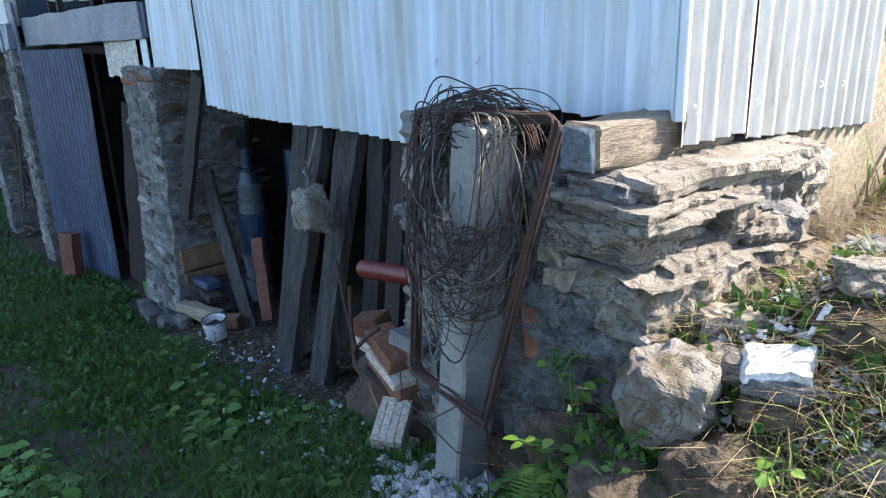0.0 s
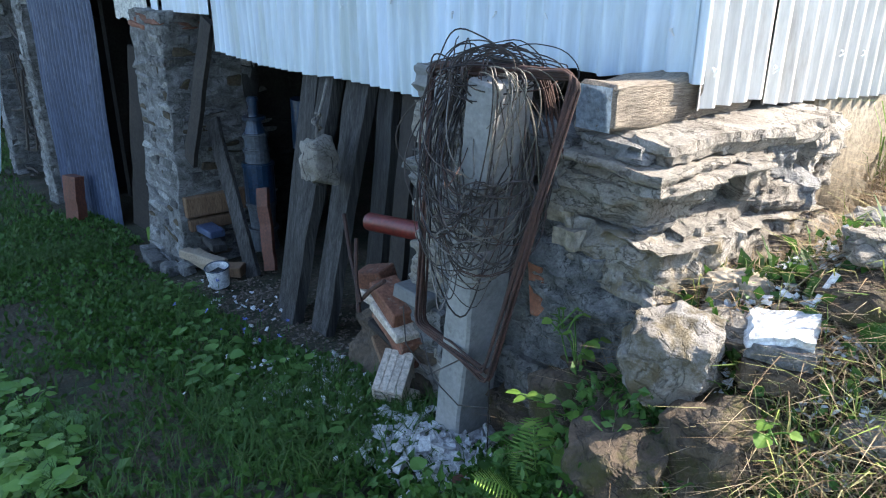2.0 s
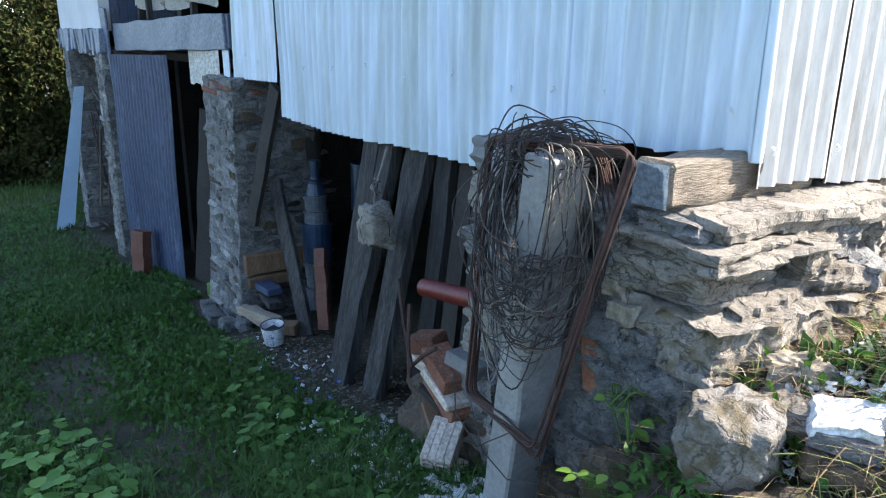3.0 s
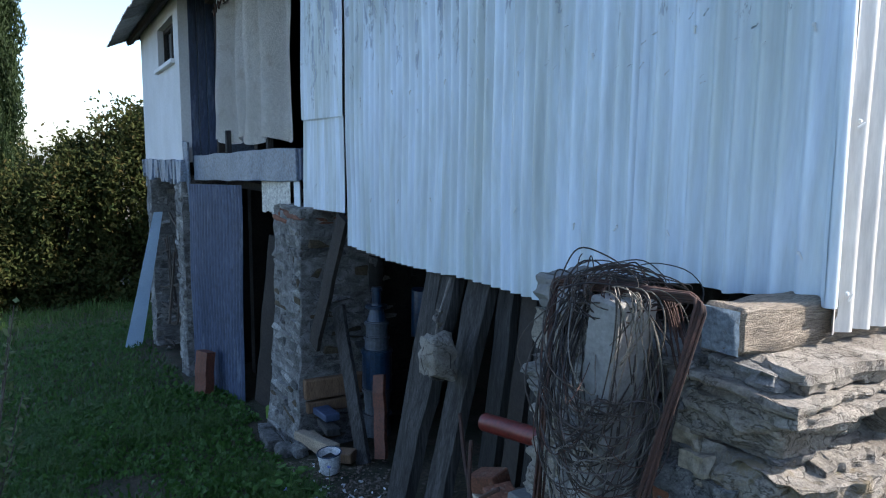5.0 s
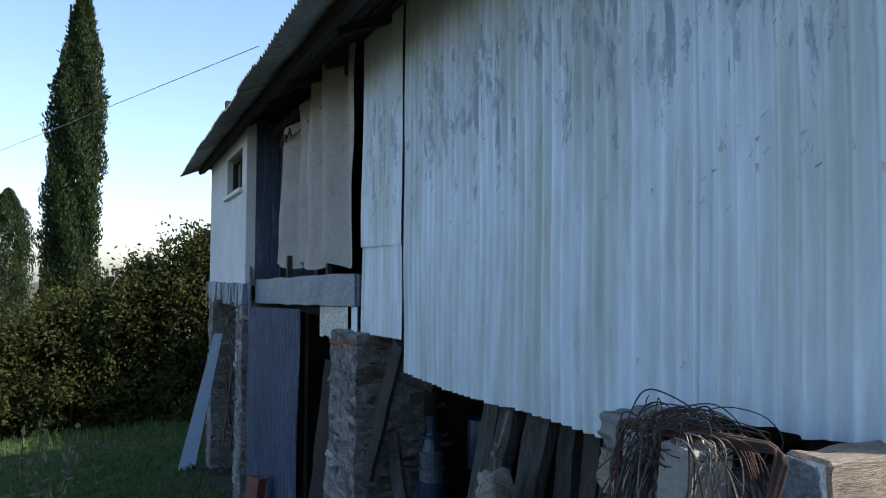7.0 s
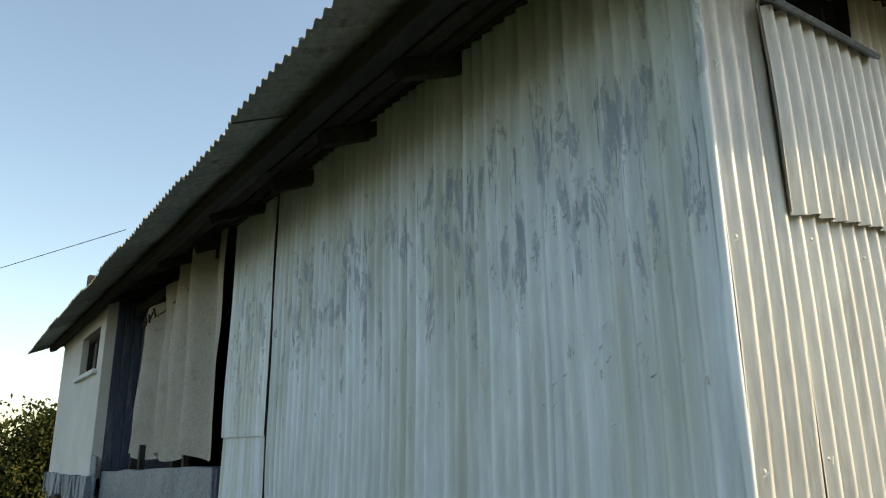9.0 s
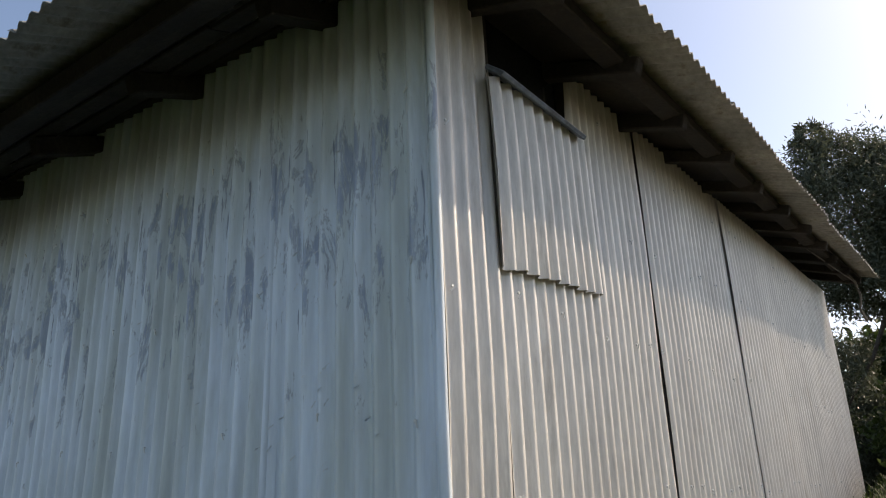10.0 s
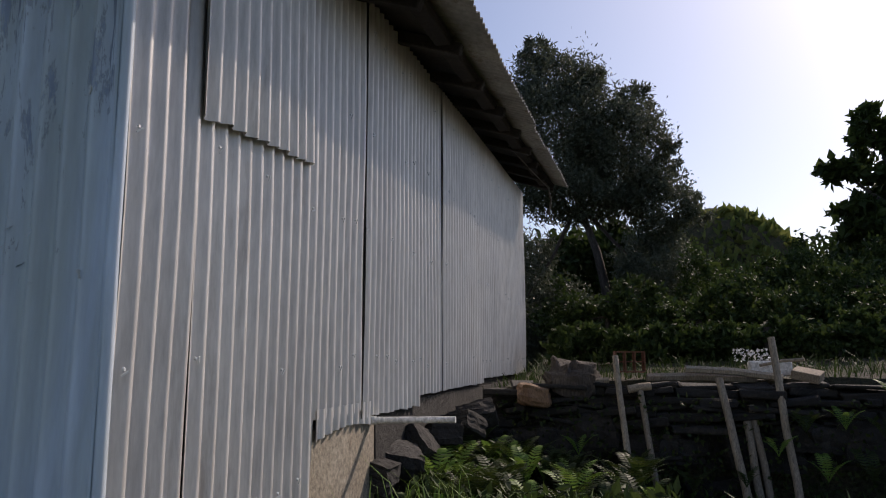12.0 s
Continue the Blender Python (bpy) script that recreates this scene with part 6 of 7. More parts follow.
def build_trees():
    # cypresses
    for x, y, z0, z1, r, n in ((-30.8, -3.45, -2.2, 13.0, 0.92, 60000), (-43.6, -7.35, -2.2, 6.2, 1.35, 26000)):
        t = thing("cypress", "tall dark narrow cypress behind the bushes", "tree", "cypresses")
        part("trunk", tube([(x, y, z0), (x, y, (z0 + z1) / 2), (x, y, z1 - 0.6)], 0.2, 8, taper=0.2), M["bark"], t)
        h = RNG.uniform(0, 1, n) ** 0.9
        ang = RNG.uniform(0, math.tau, n)
        prof = np.minimum(1, (1 - h) * 3.2) ** 0.7 * (0.78 + 0.22 * np.minimum(1, h * 6))
        bumps = 1 + 0.16 * np.sin(ang * 5 + h * 23) + 0.10 * np.sin(ang * 3 - h * 41)
        rad = r * prof * bumps * RNG.uniform(0.55, 1.06, n)
        lean = 0.5 * h
        pts = np.stack([x + rad * np.cos(ang), y + rad * np.sin(ang) + lean, z0 + 0.3 + (z1 - z0 - 0.3) * h], 1)
        v, f = leaves(pts, 0.19, 0.06, 2.4)
        raw("crown", v, f, M["cypress"], "", "", parent=t)
    # bushes beyond the lawn
    rows = [((-19.0, 2.2, 1.1), (1.9, 1.7, 2.3), 9000), ((-18.6, 0.2, 0.75), (1.6, 1.2, 2.2), 9000), ((-19.2, -1.3, 0.2), (1.8, 1.1, 1.9), 9000), ((-19.4, -2.8, -0.4), (1.8, 1.4, 1.7), 8000), ((-19.4, -4.6, -0.9), (1.8, 1.6, 1.5), 7000), ((-20, -7.0, -0.3), (2.0, 2.2, 1.8), 7000), ((-20, 5.0, 1.4), (2.2, 2.2, 2.9), 6000)]
    for k, (c, r, n) in enumerate(rows):
        x, y, z = c
        n = int(n * 2.2)
        low = [((x + 0.7, y, -1.2), (1.2, 1.3, 0.8), n // 3)]
        tree("bush", "dense autumn-tinged bush at the lawn's edge", "bush", [(x, y, -2.2), (x + 0.1, y, -1.0), (x, y + 0.1, -0.1)], [(c, r, n), ((x + 0.2, y + 0.5, z + r[2] * 0.55), (r[0] * 0.6, r[1] * 0.6, r[2] * 0.5), n // 2)] + low, (0.12, 0.065), M["autumn"], 0.3, 0.08, "bushes at the lawn")
    # unseen trees added beyond the barn's far end to shade the lawn
    for x, y, h in ((-13.2, 4.6, 4.6), (-15.8, 5.6, 5.4), (-11.5, 5.6, 4.8)):
        tree("unseen_shade_tree", "unseen broad tree added beyond the barn's far end to shade the lawn", "tree", [(x, y, -1.6), (x + 0.1, y, 0.6), (x, y + 0.1, 2.0)], [((x, y, h - 2.2), (2.2, 1.9, 2.0), 7000), ((x + 0.3, y, h - 0.9), (1.3, 1.2, 0.8), 3000), ((x, y, 0.2), (2.0, 1.5, 1.5), 4000)], (0.20, 0.11), M["wood_leaf"], 0.3, 0.1, "trees beyond the barn")
    # olive tree behind the barn
    tree("olive_tree", "large grey-green olive tree behind the barn", "tree", [(0.9, 11.6, 1.5), (0.85, 11.5, 2.7), (0.65, 11.45, 3.7), (0.35, 11.4, 4.6)],
         [((-0.08, 11.5, 5.9), (1.15, 1.2, 1.42), 26922), ((-0.13, 11.6, 7.0), (0.64, 0.8, 0.57), 6730), ((1.07, 11.5, 5.5), (0.87, 1.0, 1.04), 20191), ((1.77, 11.5, 4.5), (0.60, 0.7, 0.71), 10095), ((0.37, 11.5, 4.7), (1.01, 1.0, 0.47), 11217), ((1.57, 11.6, 3.3), (0.74, 0.9, 0.76), 11217), ((-0.63, 11.8, 3.0), (0.83, 0.9, 1.14), 10095), ((0.17, 12.2, 2.3), (1.47, 0.8, 0.85), 15704), ((-0.38, 11.5, 7.45), (0.26, 0.3, 0.38), 1794), ((0.62, 11.5, 6.75), (0.32, 0.35, 0.40), 2018), ((1.42, 11.5, 6.35), (0.29, 0.35, 0.40), 1794), ((1.97, 11.5, 5.35), (0.23, 0.3, 0.33), 1121), ((2.37, 11.5, 4.35), (0.23, 0.3, 0.28), 738)], (0.085, 0.027), M["olive"], 0.5, 0.07)
    # wood behind the terrace
    rows = [((2.2, 21, 1.8), (1.8, 1.5, 1.0), 6500), ((3.6, 19.5, 1.6), (1.7, 1.5, 0.8), 7000), ((5.2, 19.0, 1.9), (1.6, 1.5, 1.1), 7000), ((6.6, 18.5, 3.2), (1.6, 1.5, 1.75), 7000), ((8.6, 18.5, 4.0), (2.0, 1.5, 2.6), 7000), ((11, 18.5, 4.4), (2.2, 1.6, 2.8), 6000), ((0.2, 19, 3.0), (2.0, 1.5, 2.2), 6000), ((-2.4, 17, 2.6), (2.0, 1.5, 2.4), 5000), ((0.4, 14.2, 3.0), (1.7, 1.0, 1.5), 7000), ((2.0, 15.0, 2.8), (1.5, 1.0, 1.1), 6000)]
    for k, (c, r, n) in enumerate(rows):
        x, y, z = c
        tree("wood_tree", "dark green tree in the wood above the terrace", "tree", [(x, y, 1.2), (x, y, 2.4), (x, y, z)], [(c, r, n), ((x + 0.3, y, z + r[2] * 0.8), (0.6, 0.6, 0.55), n // 5), ((x, y - 0.6, 1.9), (1.5, 0.9, 0.9), n // 2)], (0.20, 0.11), M["wood_leaf"], 0.3, 0.08, "trees of the wood")
    tree("broadleaf_tree", "dark broadleaf tree with ragged outline by the terrace", "tree", [(6.7, 14, 1.4), (6.65, 14, 3.0), (6.5, 14, 4.4)],
         [((6.5, 14, 5.2), (0.95, 0.9, 1.1), 3600), ((5.9, 14, 6.2), (0.4, 0.4, 0.45), 700), ((5.2, 14, 5.55), (0.40, 0.35, 0.22), 450), ((6.9, 14, 3.6), (1.5, 1.2, 1.2), 5000), ((5.6, 13.9, 4.4), (0.6, 0.5, 0.5), 1100), ((6.2, 13.6, 2.6), (1.8, 1.0, 0.9), 4500)], (0.20, 0.13), M["wood_leaf"], 0.2, 0.08)
    # low scrub on the terrace
    for x, y, s, n in ((0.7, 6.4, 0.32, 2600), (1.3, 5.9, 0.30, 2600), (1.9, 6.1, 0.34, 2800), (2.5, 6.3, 0.34, 2800), (3.1, 6.2, 0.36, 2800), (3.7, 6.6, 0.4, 2600), (0.9, 8.2, 0.75, 4200), (2.0, 8.0, 0.65, 4200), (3.2, 8.2, 0.75, 4500), (4.5, 8.6, 0.8, 4600), (5.8, 8.2, 0.8, 4000), (3.0, 10.5, 1.1, 6000), (4.6, 11, 1.2, 6000)):
        z = ground_z(x, y)
        tree("scrub", "dark scrub growing on the upper terrace", "shrub", [(x, y, z - 0.1), (x, y, z + 0.3), (x, y, z + 0.5 * s)], [((x, y, z + 0.35 * s), (1.25 * s, 0.8 * s, 0.5 * s), n), ((x + 0.4 * s, y, z + 0.7 * s), (0.5 * s, 0.5 * s, 0.45 * s), n // 3), ((x - 0.7 * s, y, z + 0.55 * s), (0.4 * s, 0.4 * s, 0.6 * s), n // 4)], (0.07, 0.04), M["wood_leaf"], 0.5, 0.03, "scrub on the terrace")
    # wooded hill in the distance
    pts = []
    for _ in range(26000):
        x, y = RNG.uniform(-30, 50), RNG.uniform(80, 110)
        h = 18.0 * math.exp(-((x - 11) / 16) ** 2) * min(1, (y - 76) / 10)
        pts.append((x, y, max(0.0, h) + RNG.uniform(-0.8, 0.4)))
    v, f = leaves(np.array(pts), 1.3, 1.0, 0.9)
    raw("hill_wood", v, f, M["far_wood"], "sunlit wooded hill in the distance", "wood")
    hill = grid_bm(40, 12, lambda u, w: (-40 + 100 * u, 80 + 30 * w, 20.0 * math.exp(-((-40 + 100 * u - 11) / 16) ** 2) * min(1, (4 + 30 * w) / 10) - 0.8))
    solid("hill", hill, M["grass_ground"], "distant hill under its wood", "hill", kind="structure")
    # sapling close to the path
    M["sapling_leaf"] = island_leaf("sapling_leaf", [(0.06, 0.085, 0.03), (0.10, 0.13, 0.05), (0.15, 0.18, 0.08)])
    sap = thing("sapling", "young leafy sapling with thin dark twigs beside the lawn", "sapling")
    zb = ground_z(-3.5, -2.12)
    pts = []
    for k in range(16):
        a, l = k * 2.4, RNG.uniform(0.6, 1.55)
        q = [(-3.5 + 0.34 * s * math.cos(a), -2.12 + 0.30 * s * math.sin(a) * 0.8, zb + l * s) for s in (0, 0.3, 0.6, 1.0)]
        part("twig", tube(q, 0.008, 5, taper=0.4), M["bark"], sap)
        for s in np.linspace(0.2, 1.0, 44):
            pts.append((q[-1][0] * s + q[0][0] * (1 - s) + RNG.normal() * 0.035, q[-1][1] * s + q[0][1] * (1 - s) + RNG.normal() * 0.02, zb + l * s + RNG.normal() * 0.015))
    v, f = leaves(np.array(pts), 0.055, 0.026, 0.7)
    raw("foliage", v, f, M["sapling_leaf"], "", "", parent=sap)


def density(x, y):
    """How much grows on the yard: bare on the trodden path and at the wall's foot."""
    path = abs((y + 1.28) - 0.10 * (x + 2.0) - 0.22 * noise.noise((x * 0.9, 3.0, 0)))
    d = 0.12 + 0.88 * smooth01(0.10, 0.36, path) if x > -4.2 else 1.0
    d *= 0.45 + 0.9 * (0.5 + 0.5 * noise.noise((x * 1.7, y * 1.7, 5)))
    if -3.7 < x < -1.7 and y > -0.42 + 0.1 * noise.noise((x * 3, 0, 0)):
        d *= 0.12
    if x < -4.5:
        d = max(d, 0.8)
    return d


def scatter(n, x0, x1, y0, y1, dens=density, bias=1.0):
    xs, ys = [], []
    r = random.Random(int(n + x0 * 10))
    while len(xs) < n:
        x, y = x1 - (x1 - x0) * r.random() ** bias, r.uniform(y0, y1)
        if r.random() < dens(x, y):
            xs.append(x)
            ys.append(y)
    return xs, ys


def build_yard_plants():
    yard_top = lambda x, y: density(x, y) * (1 if y < -0.36 - 0.08 * noise.noise((x * 4, 1, 1)) or x < -4.9 else 0)
    xs, ys = scatter(52000, -6.5, 0.35, -3.2, -0.2, yard_top, 1.6)
    v, f = leaves(on_ground(xs, ys, 0.012) + RNG.normal(size=(52000, 3)) * [0, 0, 0.014], 0.036, 0.030, 0.9)
    raw("clover", v, f, M["clover"], "low clover and small weeds covering the yard", "clover")
    tuft = lambda x, y: yard_top(x, y) * max(0.03, smooth01(-0.05, 0.45, noise.noise((x * 1.3, y * 1.3, 11))) + (0.5 if y > -1.0 and -1.4 < x < -0.4 else 0))
    xs, ys = scatter(36000, -6.5, 0.35, -3.2, -0.2, tuft, 1.6)
    v, f = blades(on_ground(xs, ys, -0.005), 0.085, 0.0045, 0.9)
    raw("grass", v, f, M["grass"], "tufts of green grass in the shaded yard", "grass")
    # the farther lawn: larger, sparser blades
    lawn = lambda x, y: 1.0 if y < -0.75 - 0.05 * noise.noise((x, 0, 0)) or x < -10.6 else 0.15 if y < -0.45 else 0
    xs, ys = scatter(46000, -18, -5.5, -7, 1.5, lawn, 1.3)
    v, f = blades(on_ground(xs, ys, -0.01), 0.075, 0.014, 0.8)
    raw("lawn", v, f, M["grass"], "mown green lawn sloping away beside the barn", "grass")
    xs, ys = scatter(3000, -18.5, -14.5, -9, 2.5, lambda x, y: 0.5 + 0.5 * noise.noise((x, y, 3)))
    v, f = blades(on_ground(xs, ys, -0.01), 0.22, 0.014, 0.7)
    raw("rank_grass", v, f, M["grass"], "tall rank grass at the lawn's far edge", "grass")
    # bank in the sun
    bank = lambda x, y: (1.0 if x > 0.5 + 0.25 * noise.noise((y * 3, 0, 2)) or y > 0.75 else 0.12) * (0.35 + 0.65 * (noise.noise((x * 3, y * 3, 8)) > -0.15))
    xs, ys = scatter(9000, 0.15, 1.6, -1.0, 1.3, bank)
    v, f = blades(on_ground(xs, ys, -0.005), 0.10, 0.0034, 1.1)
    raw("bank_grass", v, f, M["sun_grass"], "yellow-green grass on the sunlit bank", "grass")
    xs, ys = scatter(30000, 0.12, 1.3, -0.75, 1.3, lambda x, y: (0.15 if x < 0.38 and y < 0.1 else 1.0) * 0.4 + 0.6 * (noise.noise((x * 4, y * 4, 6)) > -0.1))
    v, f = blades(on_ground(xs, ys, 0.003), 0.035, 0.0028, 3.6)
    raw("straw", v, f, M["straw"], "dry stalks lying on the sunlit bank", "straw")
    xs, ys = scatter(7000, 0.15, 1.5, -1.1, 0.1, lambda x, y: 1.0 if y < -0.55 else 0.18)
    v, f = leaves(on_ground(xs, ys, 0.015) + RNG.normal(size=(7000, 3)) * [0, 0, 0.02], 0.030, 0.024, 0.9)
    raw("bank_clover", v, f, M["clover"], "small leaves growing below the bank", "clover")


def broad_leaf(c, d, up, size, bm):
    """One lobed leaf with a folded middle."""
    d, up = Vector(d).normalized(), Vector(up).normalized()
    s = d.cross(up).normalized()
    up = s.cross(d)
    c = Vector(c)
    out = [(0.0, 0.12), (0.18, 0.42), (0.42, 0.50), (0.62, 0.36), (0.80, 0.30), (1.0, 0.0)]
    mid = [bm.verts.new(c + d * size * a + up * size * (0.06 * math.sin(a * 3))) for a, _ in out]
    for sign in (1, -1):
        rim = [bm.verts.new(c + d * size * (a - 0.04) + s * sign * size * w + up * size * (0.12 * w + 0.05)) for a, w in out[:-1]]
        for k in range(len(rim) - 1):
            bm.faces.new((mid[k], mid[k + 1], rim[k + 1], rim[k]))
        bm.faces.new((mid[-2], mid[-1], rim[-1]))


def weed(x, y, n, size, height, seed, mat="weed", z=None):
    r = random.Random(seed)
    w = thing("weed_plant", "broad-leaved green weed growing at the wall and yard", "weed", "broad-leaved weeds")
    base = Vector((x, y, (ground_z(x, y) if z is None else z) - 0.01))
    stems, lv = bmesh.new(), bmesh.new()
    for k in range(n):
        a = r.uniform(0, math.tau)
        out = r.uniform(0.2, 1.0) * height * 0.9
        tip = base + Vector((math.cos(a) * out, math.sin(a) * out, height * r.uniform(0.35, 1.0)))
        tube([base + Vector((r.uniform(-0.02, 0.02), r.uniform(-0.02, 0.02), 0)), base.lerp(tip, 0.6) + Vector((0, 0, 0.15 * height)), tip], 0.0022, 4, stems)
        broad_leaf(tip, (math.cos(a), math.sin(a), r.uniform(-0.4, 0.15)), (r.uniform(-0.3, 0.3), r.uniform(-0.3, 0.3), 1), size * r.uniform(0.6, 1.2), lv)
    part("stem", stems, M["weed"], w)
    part("foliage", lv, M[mat], w)


def fern(x, y, z, fronds, length, seed, lean=0.7, n=20, wide=0.26, mat="fern"):
    r = random.Random(seed)
    t = thing("fern", "bright green fern with arching fronds", "fern", "ferns")
    for k in range(fronds):
        a = math.tau * k / fronds + r.uniform(-0.4, 0.4)
        L = length * r.uniform(0.7, 1.15)
        pts = [Vector((x + math.cos(a) * L * lean * s, y + math.sin(a) * L * lean * s, z + L * (1.15 * s - 0.55 * s * s))) for s in [i / 12 for i in range(13)]]
        bm = tube(pts, 0.0028, 4, taper=0.3)
        side = Vector((-math.sin(a), math.cos(a), 0))
        for i in range(2, n):
            s = i / n
            j = min(11, int(s * 12))
            p = pts[j].lerp(pts[j + 1], s * 12 - j)
            d = (pts[j + 1] - pts[j]).normalized()
            w = L * wide * math.sin(math.pi * (0.12 + 0.88 * (1 - s))) ** 0.8 * (0.55 + 0.45 * min(1, (1 - s) * 2))
            for sg in (1, -1):
                e = side * sg + d * 0.45 + Vector((0, 0, -0.12))
                q = d * (L * 0.22 / n)
                vs = [bm.verts.new(p - q), bm.verts.new(p + e * w * 0.5 - q * 1.2), bm.verts.new(p + e * w), bm.verts.new(p + e * w * 0.5 + q * 1.0), bm.verts.new(p + q)]
                bm.faces.new(vs if sg > 0 else vs[::-1])
        part("frond", bm, M[mat], t)


def build_meadow():
    """Coarser growth on all the open ground round the yard."""
    def open_ground(x, y):
        if x < 0.25 and y > -0.5 and x > -10.6:
            return 0.0
        inner = -6.2 < x < 0.2 and -3.0 < y < -0.3
        # meadow kept thin where the added bounce ground lies
        if x > 1.2 and 0.3 < y < 3.0 and noise.noise((x * 0.5, y * 0.5, 9)) < 0.25:
            return 0.04
        return (0.12 if inner else 1.0) * (0.35 + 0.65 * (noise.noise((x * 0.7, y * 0.7, 2)) > -0.25))
    xs, ys = scatter(60000, -13, 9, -10, 3.6, open_ground)
    v, f = blades(on_ground(xs, ys, -0.01), 0.09, 0.011, 0.9)
    raw("meadow", v, f, M["grass"], "uneven meadow grass round the yard", "grass")
    xs, ys = scatter(26000, -13, 9, -10, 3.6, open_ground)
    v, f = leaves(on_ground(xs, ys, 0.015), 0.06, 0.05, 0.9)
    raw("meadow_weeds", v, f, M["clover"], "small weeds among the meadow grass", "weeds")


def build_weeds():
    spots = [(-1.45, -1.42, 14, 0.06, 0.09), (-1.75, -1.36, 14, 0.06, 0.09), (-2.1, -1.45, 14, 0.06, 0.10), (-1.15, -1.48, 14, 0.06, 0.09), (-2.45, -1.52, 14, 0.06, 0.10), (-1.2, -0.85, 12, 0.045, 0.08), (-0.9, -0.8, 12, 0.045, 0.08), (-1.05, -0.95, 12, 0.04, 0.08), (-2.1, -0.85, 12, 0.045, 0.09), (-1.55, -1.62, 16, 0.075, 0.12), (-1.85, -1.50, 14, 0.07, 0.10), (-1.25, -1.66, 14, 0.075, 0.11), (-2.2, -1.62, 14, 0.07, 0.12), (-1.35, -1.50, 12, 0.07, 0.09), (-2.6, -1.75, 12, 0.07, 0.1), (-1.65, -1.75, 14, 0.075, 0.13), (-1.05, -1.58, 10, 0.07, 0.1),
             (-1.72, -0.72, 18, 0.06, 0.12), (-1.55, -0.82, 14, 0.06, 0.10), (-1.95, -0.66, 14, 0.055, 0.11), (-1.30, -0.60, 10, 0.05, 0.10), (-2.3, -0.62, 12, 0.05, 0.10), (-2.9, -0.55, 14, 0.05, 0.14), (-3.2, -0.42, 14, 0.05, 0.13), (-2.6, -0.48, 10, 0.05, 0.10),
             (-0.62, -0.70, 10, 0.05, 0.09), (-0.15, -0.72, 12, 0.05, 0.10), (0.05, -0.75, 12, 0.05, 0.10), (0.0, -0.60, 8, 0.045, 0.08), (0.42, -0.85, 12, 0.05, 0.10), (0.62, -0.78, 12, 0.05, 0.12)]
    for k, (x, y, n, s, h) in enumerate(spots):
        weed(x, y, n + 4, s, h, 500 + k, "bright_weed" if y < -1.4 else "weed")
    for k, (x, y, z, n, s, h) in enumerate([(0.02, -0.40, 0.72, 9, 0.035, 0.10), (0.10, -0.50, 0.62, 12, 0.035, 0.14), (0.17, -0.58, 0.58, 12, 0.04, 0.12), (0.24, -0.66, 0.62, 10, 0.04, 0.08), (-0.05, -0.38, 0.78, 7, 0.03, 0.08), (0.30, -0.60, 0.72, 5, 0.03, 0.05), (0.55, -0.42, 0.80, 4, 0.035, 0.05), (0.14, 0.33, 1.02, 6, 0.03, 0.05)]):
        weed(x, y, n, s, h, 600 + k, "fern", z)
    # small-leaved growth in the shade between the post and the rocks
    xs, ys = scatter(2600, -0.18, 0.34, -0.82, -0.46, lambda x, y: 0.35 + 0.65 * (noise.noise((x * 9, y * 9, 3)) > -0.1))
    v, f = leaves(on_ground(xs, ys, 0.02) + np.abs(RNG.normal(size=(2600, 3))) * [0.0, 0.0, 0.055], 0.026, 0.020, 0.7)
    raw("rock_foot_weeds", v, f, M["clover"], "small-leaved weeds growing at the rocks' foot", "weeds")
    fern(0.20, -0.70, ground_z(0.20, -0.70), 8, 0.24, 1)
    fern(0.34, -0.76, ground_z(0.34, -0.76), 7, 0.15, 2)
    r = random.Random(44)
    for k in range(72):
        x, y = r.uniform(0.10, 1.30), r.uniform(2.30, 3.40)
        z = 1.02 + 0.10 * (y - 2.2) + 0.12 * (1 - min(1, x))
        # one fern in five keeps the sunlit tone
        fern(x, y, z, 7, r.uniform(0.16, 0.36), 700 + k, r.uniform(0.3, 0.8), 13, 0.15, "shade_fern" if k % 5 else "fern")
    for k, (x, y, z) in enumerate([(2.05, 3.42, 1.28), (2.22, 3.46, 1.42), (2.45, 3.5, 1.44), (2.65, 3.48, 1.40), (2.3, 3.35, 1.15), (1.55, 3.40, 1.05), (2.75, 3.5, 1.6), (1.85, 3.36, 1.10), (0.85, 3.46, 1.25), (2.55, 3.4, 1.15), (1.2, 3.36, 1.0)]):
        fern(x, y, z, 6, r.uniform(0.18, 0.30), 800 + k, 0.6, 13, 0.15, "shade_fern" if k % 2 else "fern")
    # growth on the terrace top
    xs, ys = scatter(3600, 0.05, 4.8, 3.95, 7.2, lambda x, y: 1.0)
    v, f = blades(on_ground(xs, ys, -0.01), 0.11, 0.008, 0.9)
    raw("terrace_grass", v, f, M["wood_leaf"], "dark grass and weeds on the upper terrace", "grass")
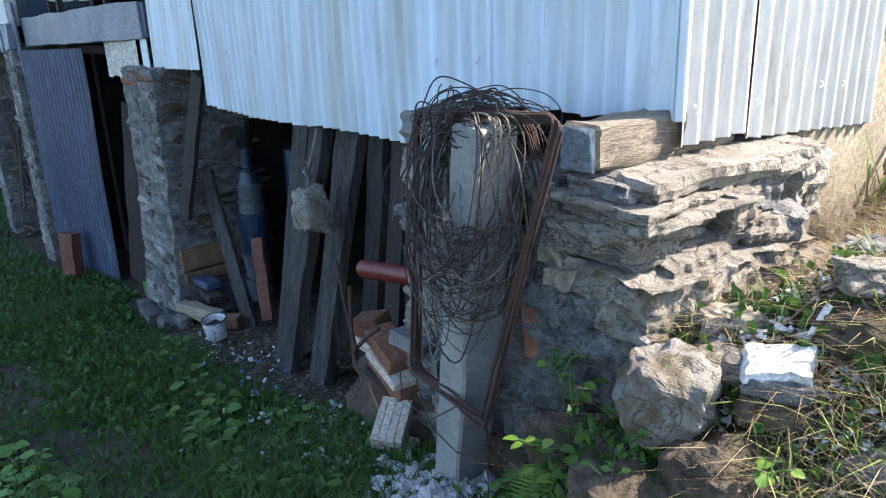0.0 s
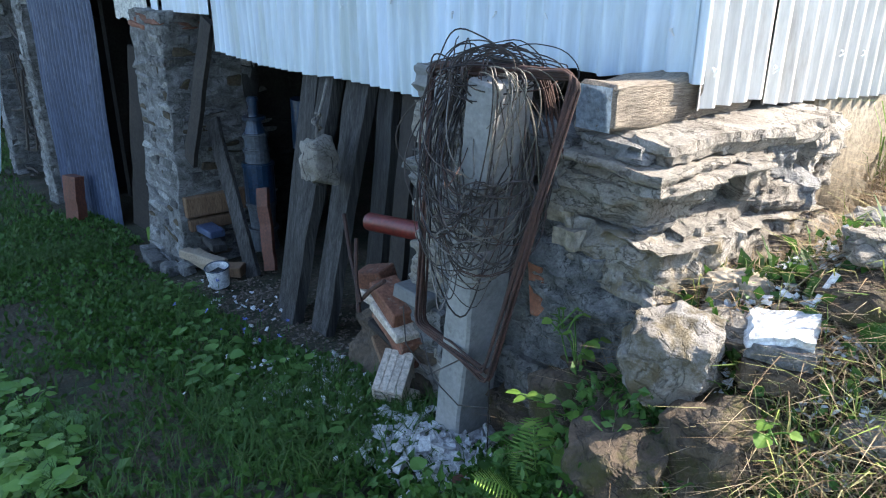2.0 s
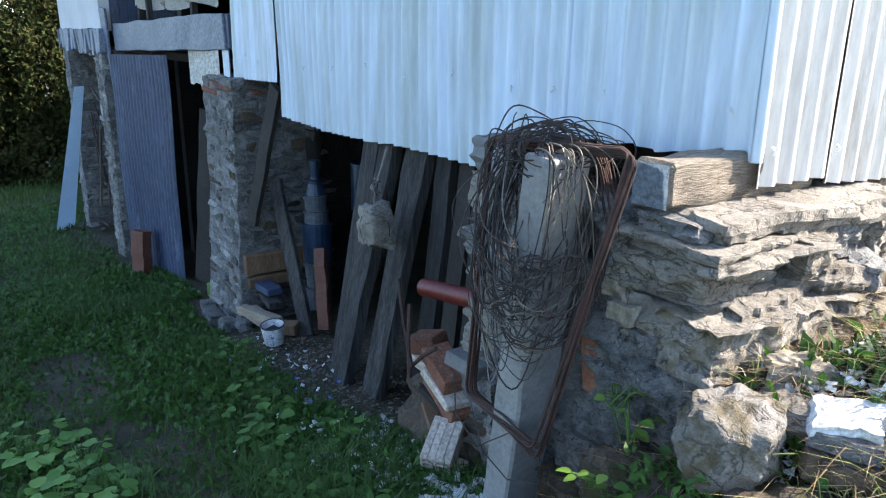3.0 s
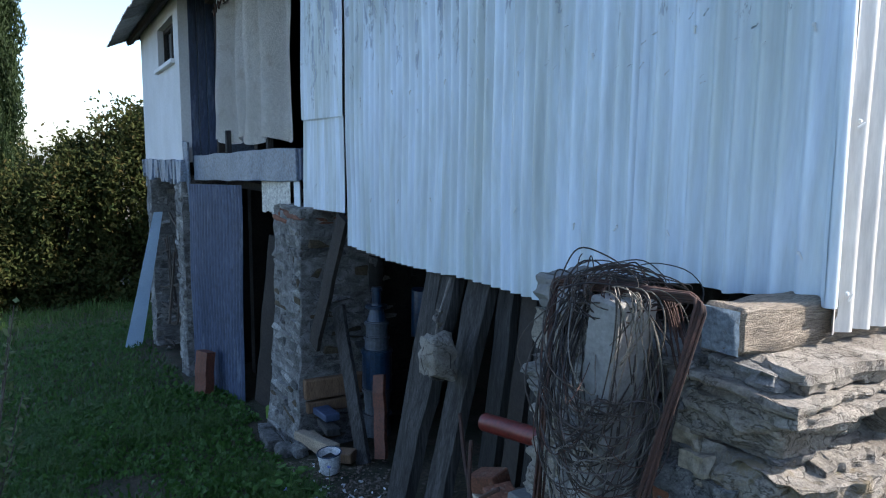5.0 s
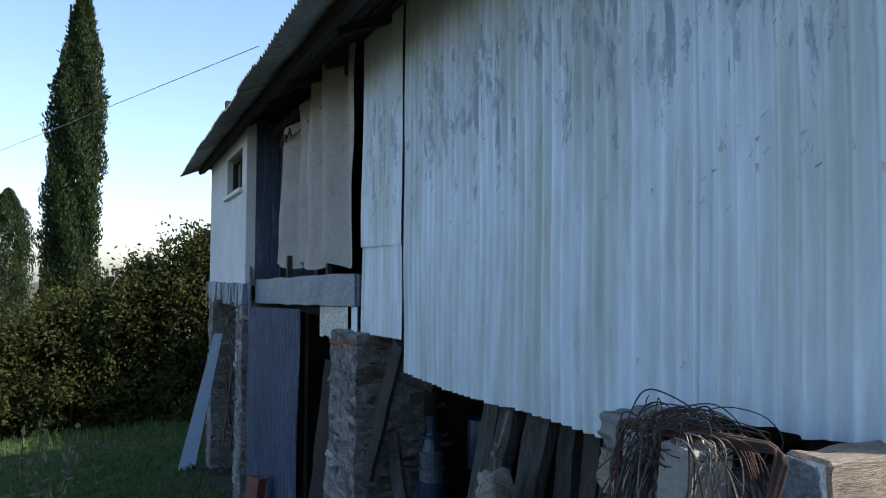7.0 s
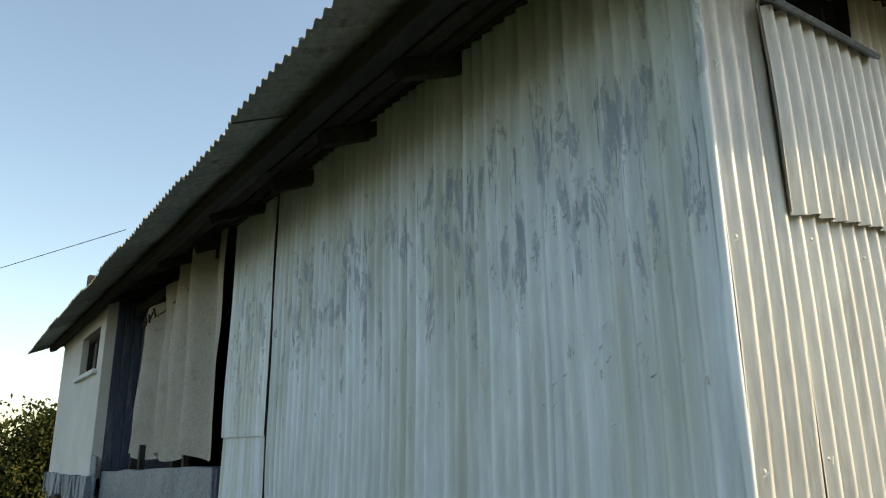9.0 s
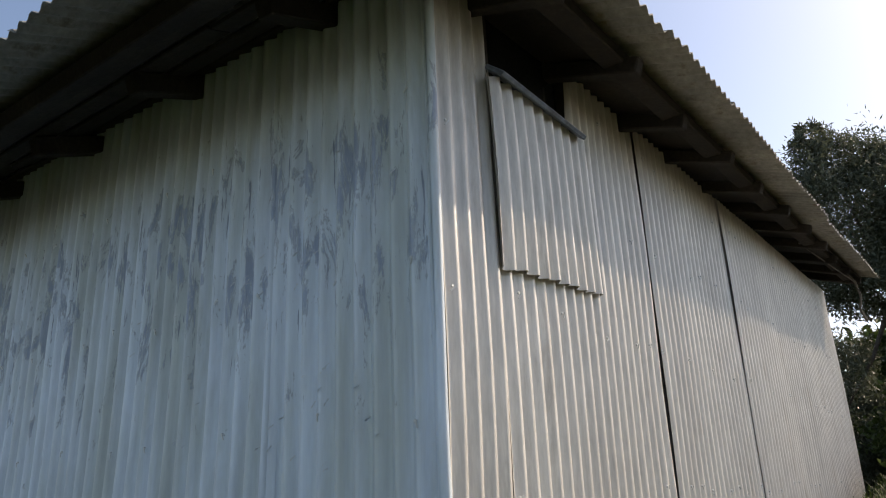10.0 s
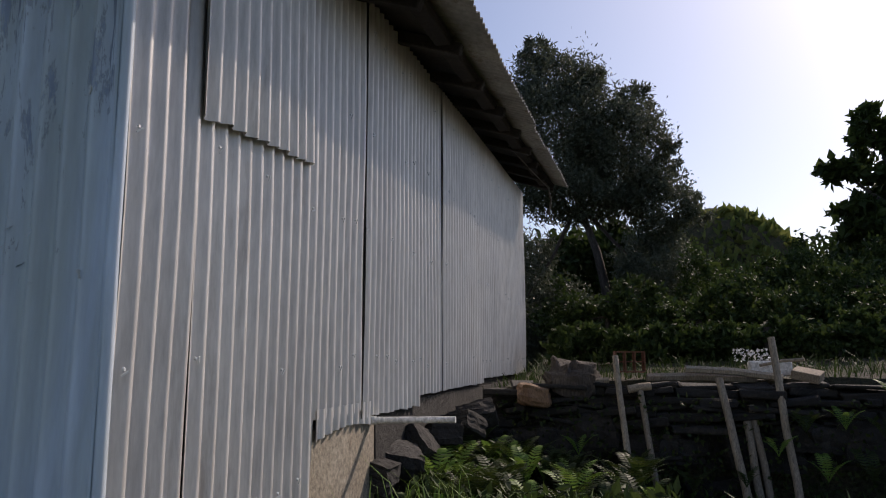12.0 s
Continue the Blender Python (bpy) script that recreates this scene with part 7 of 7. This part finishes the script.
    xs, ys = scatter(2600, 0.0, 1.4, 1.95, 3.6, lambda x, y: 1.0)
    v, f = leaves(on_ground(xs, ys, 0.02) + RNG.normal(size=(2600, 3)) * [0, 0, 0.04], 0.07, 0.04, 0.8)
    raw("terrace_weeds", v, f, M["wood_leaf"], "dark leafy weeds below the terrace wall", "weeds")
    for k, (x, y) in enumerate([(0.05, -0.55), (-0.02, -0.50), (0.14, -0.60), (-0.12, -0.58), (0.2, -0.52)]):
        weed(x, y, 12, 0.034, 0.11, 900 + k, "weed")
    pts = np.array([(r.uniform(0.3, 3.6), 3.60 - abs(r.gauss(0, 0.05)), 1.0 + 0.62 * r.random() ** 1.5) for _ in range(2600)])
    v, f = leaves(pts, 0.035, 0.022, -0.3)
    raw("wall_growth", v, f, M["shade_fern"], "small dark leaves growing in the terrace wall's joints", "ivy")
    # weeds beside the plinth
    xs, ys = scatter(150, 0.10, 0.6, 0.8, 1.6, lambda x, y: 1.0)
    v, f = blades(on_ground(xs, ys, -0.01), 0.26, 0.006, 0.5)
    raw("tall_grass", v, f, M["fern"], "tall thin grass beside the plinth", "grass")
    # blue chicory heads by the doorway
    pts = np.array([(x, y, ground_z(x, y) + r.uniform(0.06, 0.16)) for x, y in [(r.gauss(-2.2, 0.45), r.gauss(-0.5, 0.12)) for _ in range(10)]])
    for p in pts:
        fl = thing("blue_flower", "small blue flower on a thin stem", "flower", "blue flowers")
        part("stem", tube([(p[0], p[1], p[2] - 0.16), (p[0] + 0.005, p[1], p[2] - 0.08), tuple(p)], 0.0015, 4), M["weed"], fl)
        v, f = leaves(np.repeat([p], 7, 0), 0.016, 0.010, 0.6)
        raw("petals", v, f, M["blue_flower"], "", "", parent=fl)


# fern green darkened: the trees' shade put into the leaf tones
M["shade_fern"] = island_leaf("shaded_fern_leaflet", [(0.022, 0.039, 0.008), (0.033, 0.055, 0.011), (0.050, 0.066, 0.014)])
M["blue_flower"] = mottled("blue_petal", (0.16, 0.20, 0.55), (0.24, 0.27, 0.62), None, 8, 60, 0.7, 0.1)
build_trees()
build_yard_plants()
build_meadow()
build_weeds()
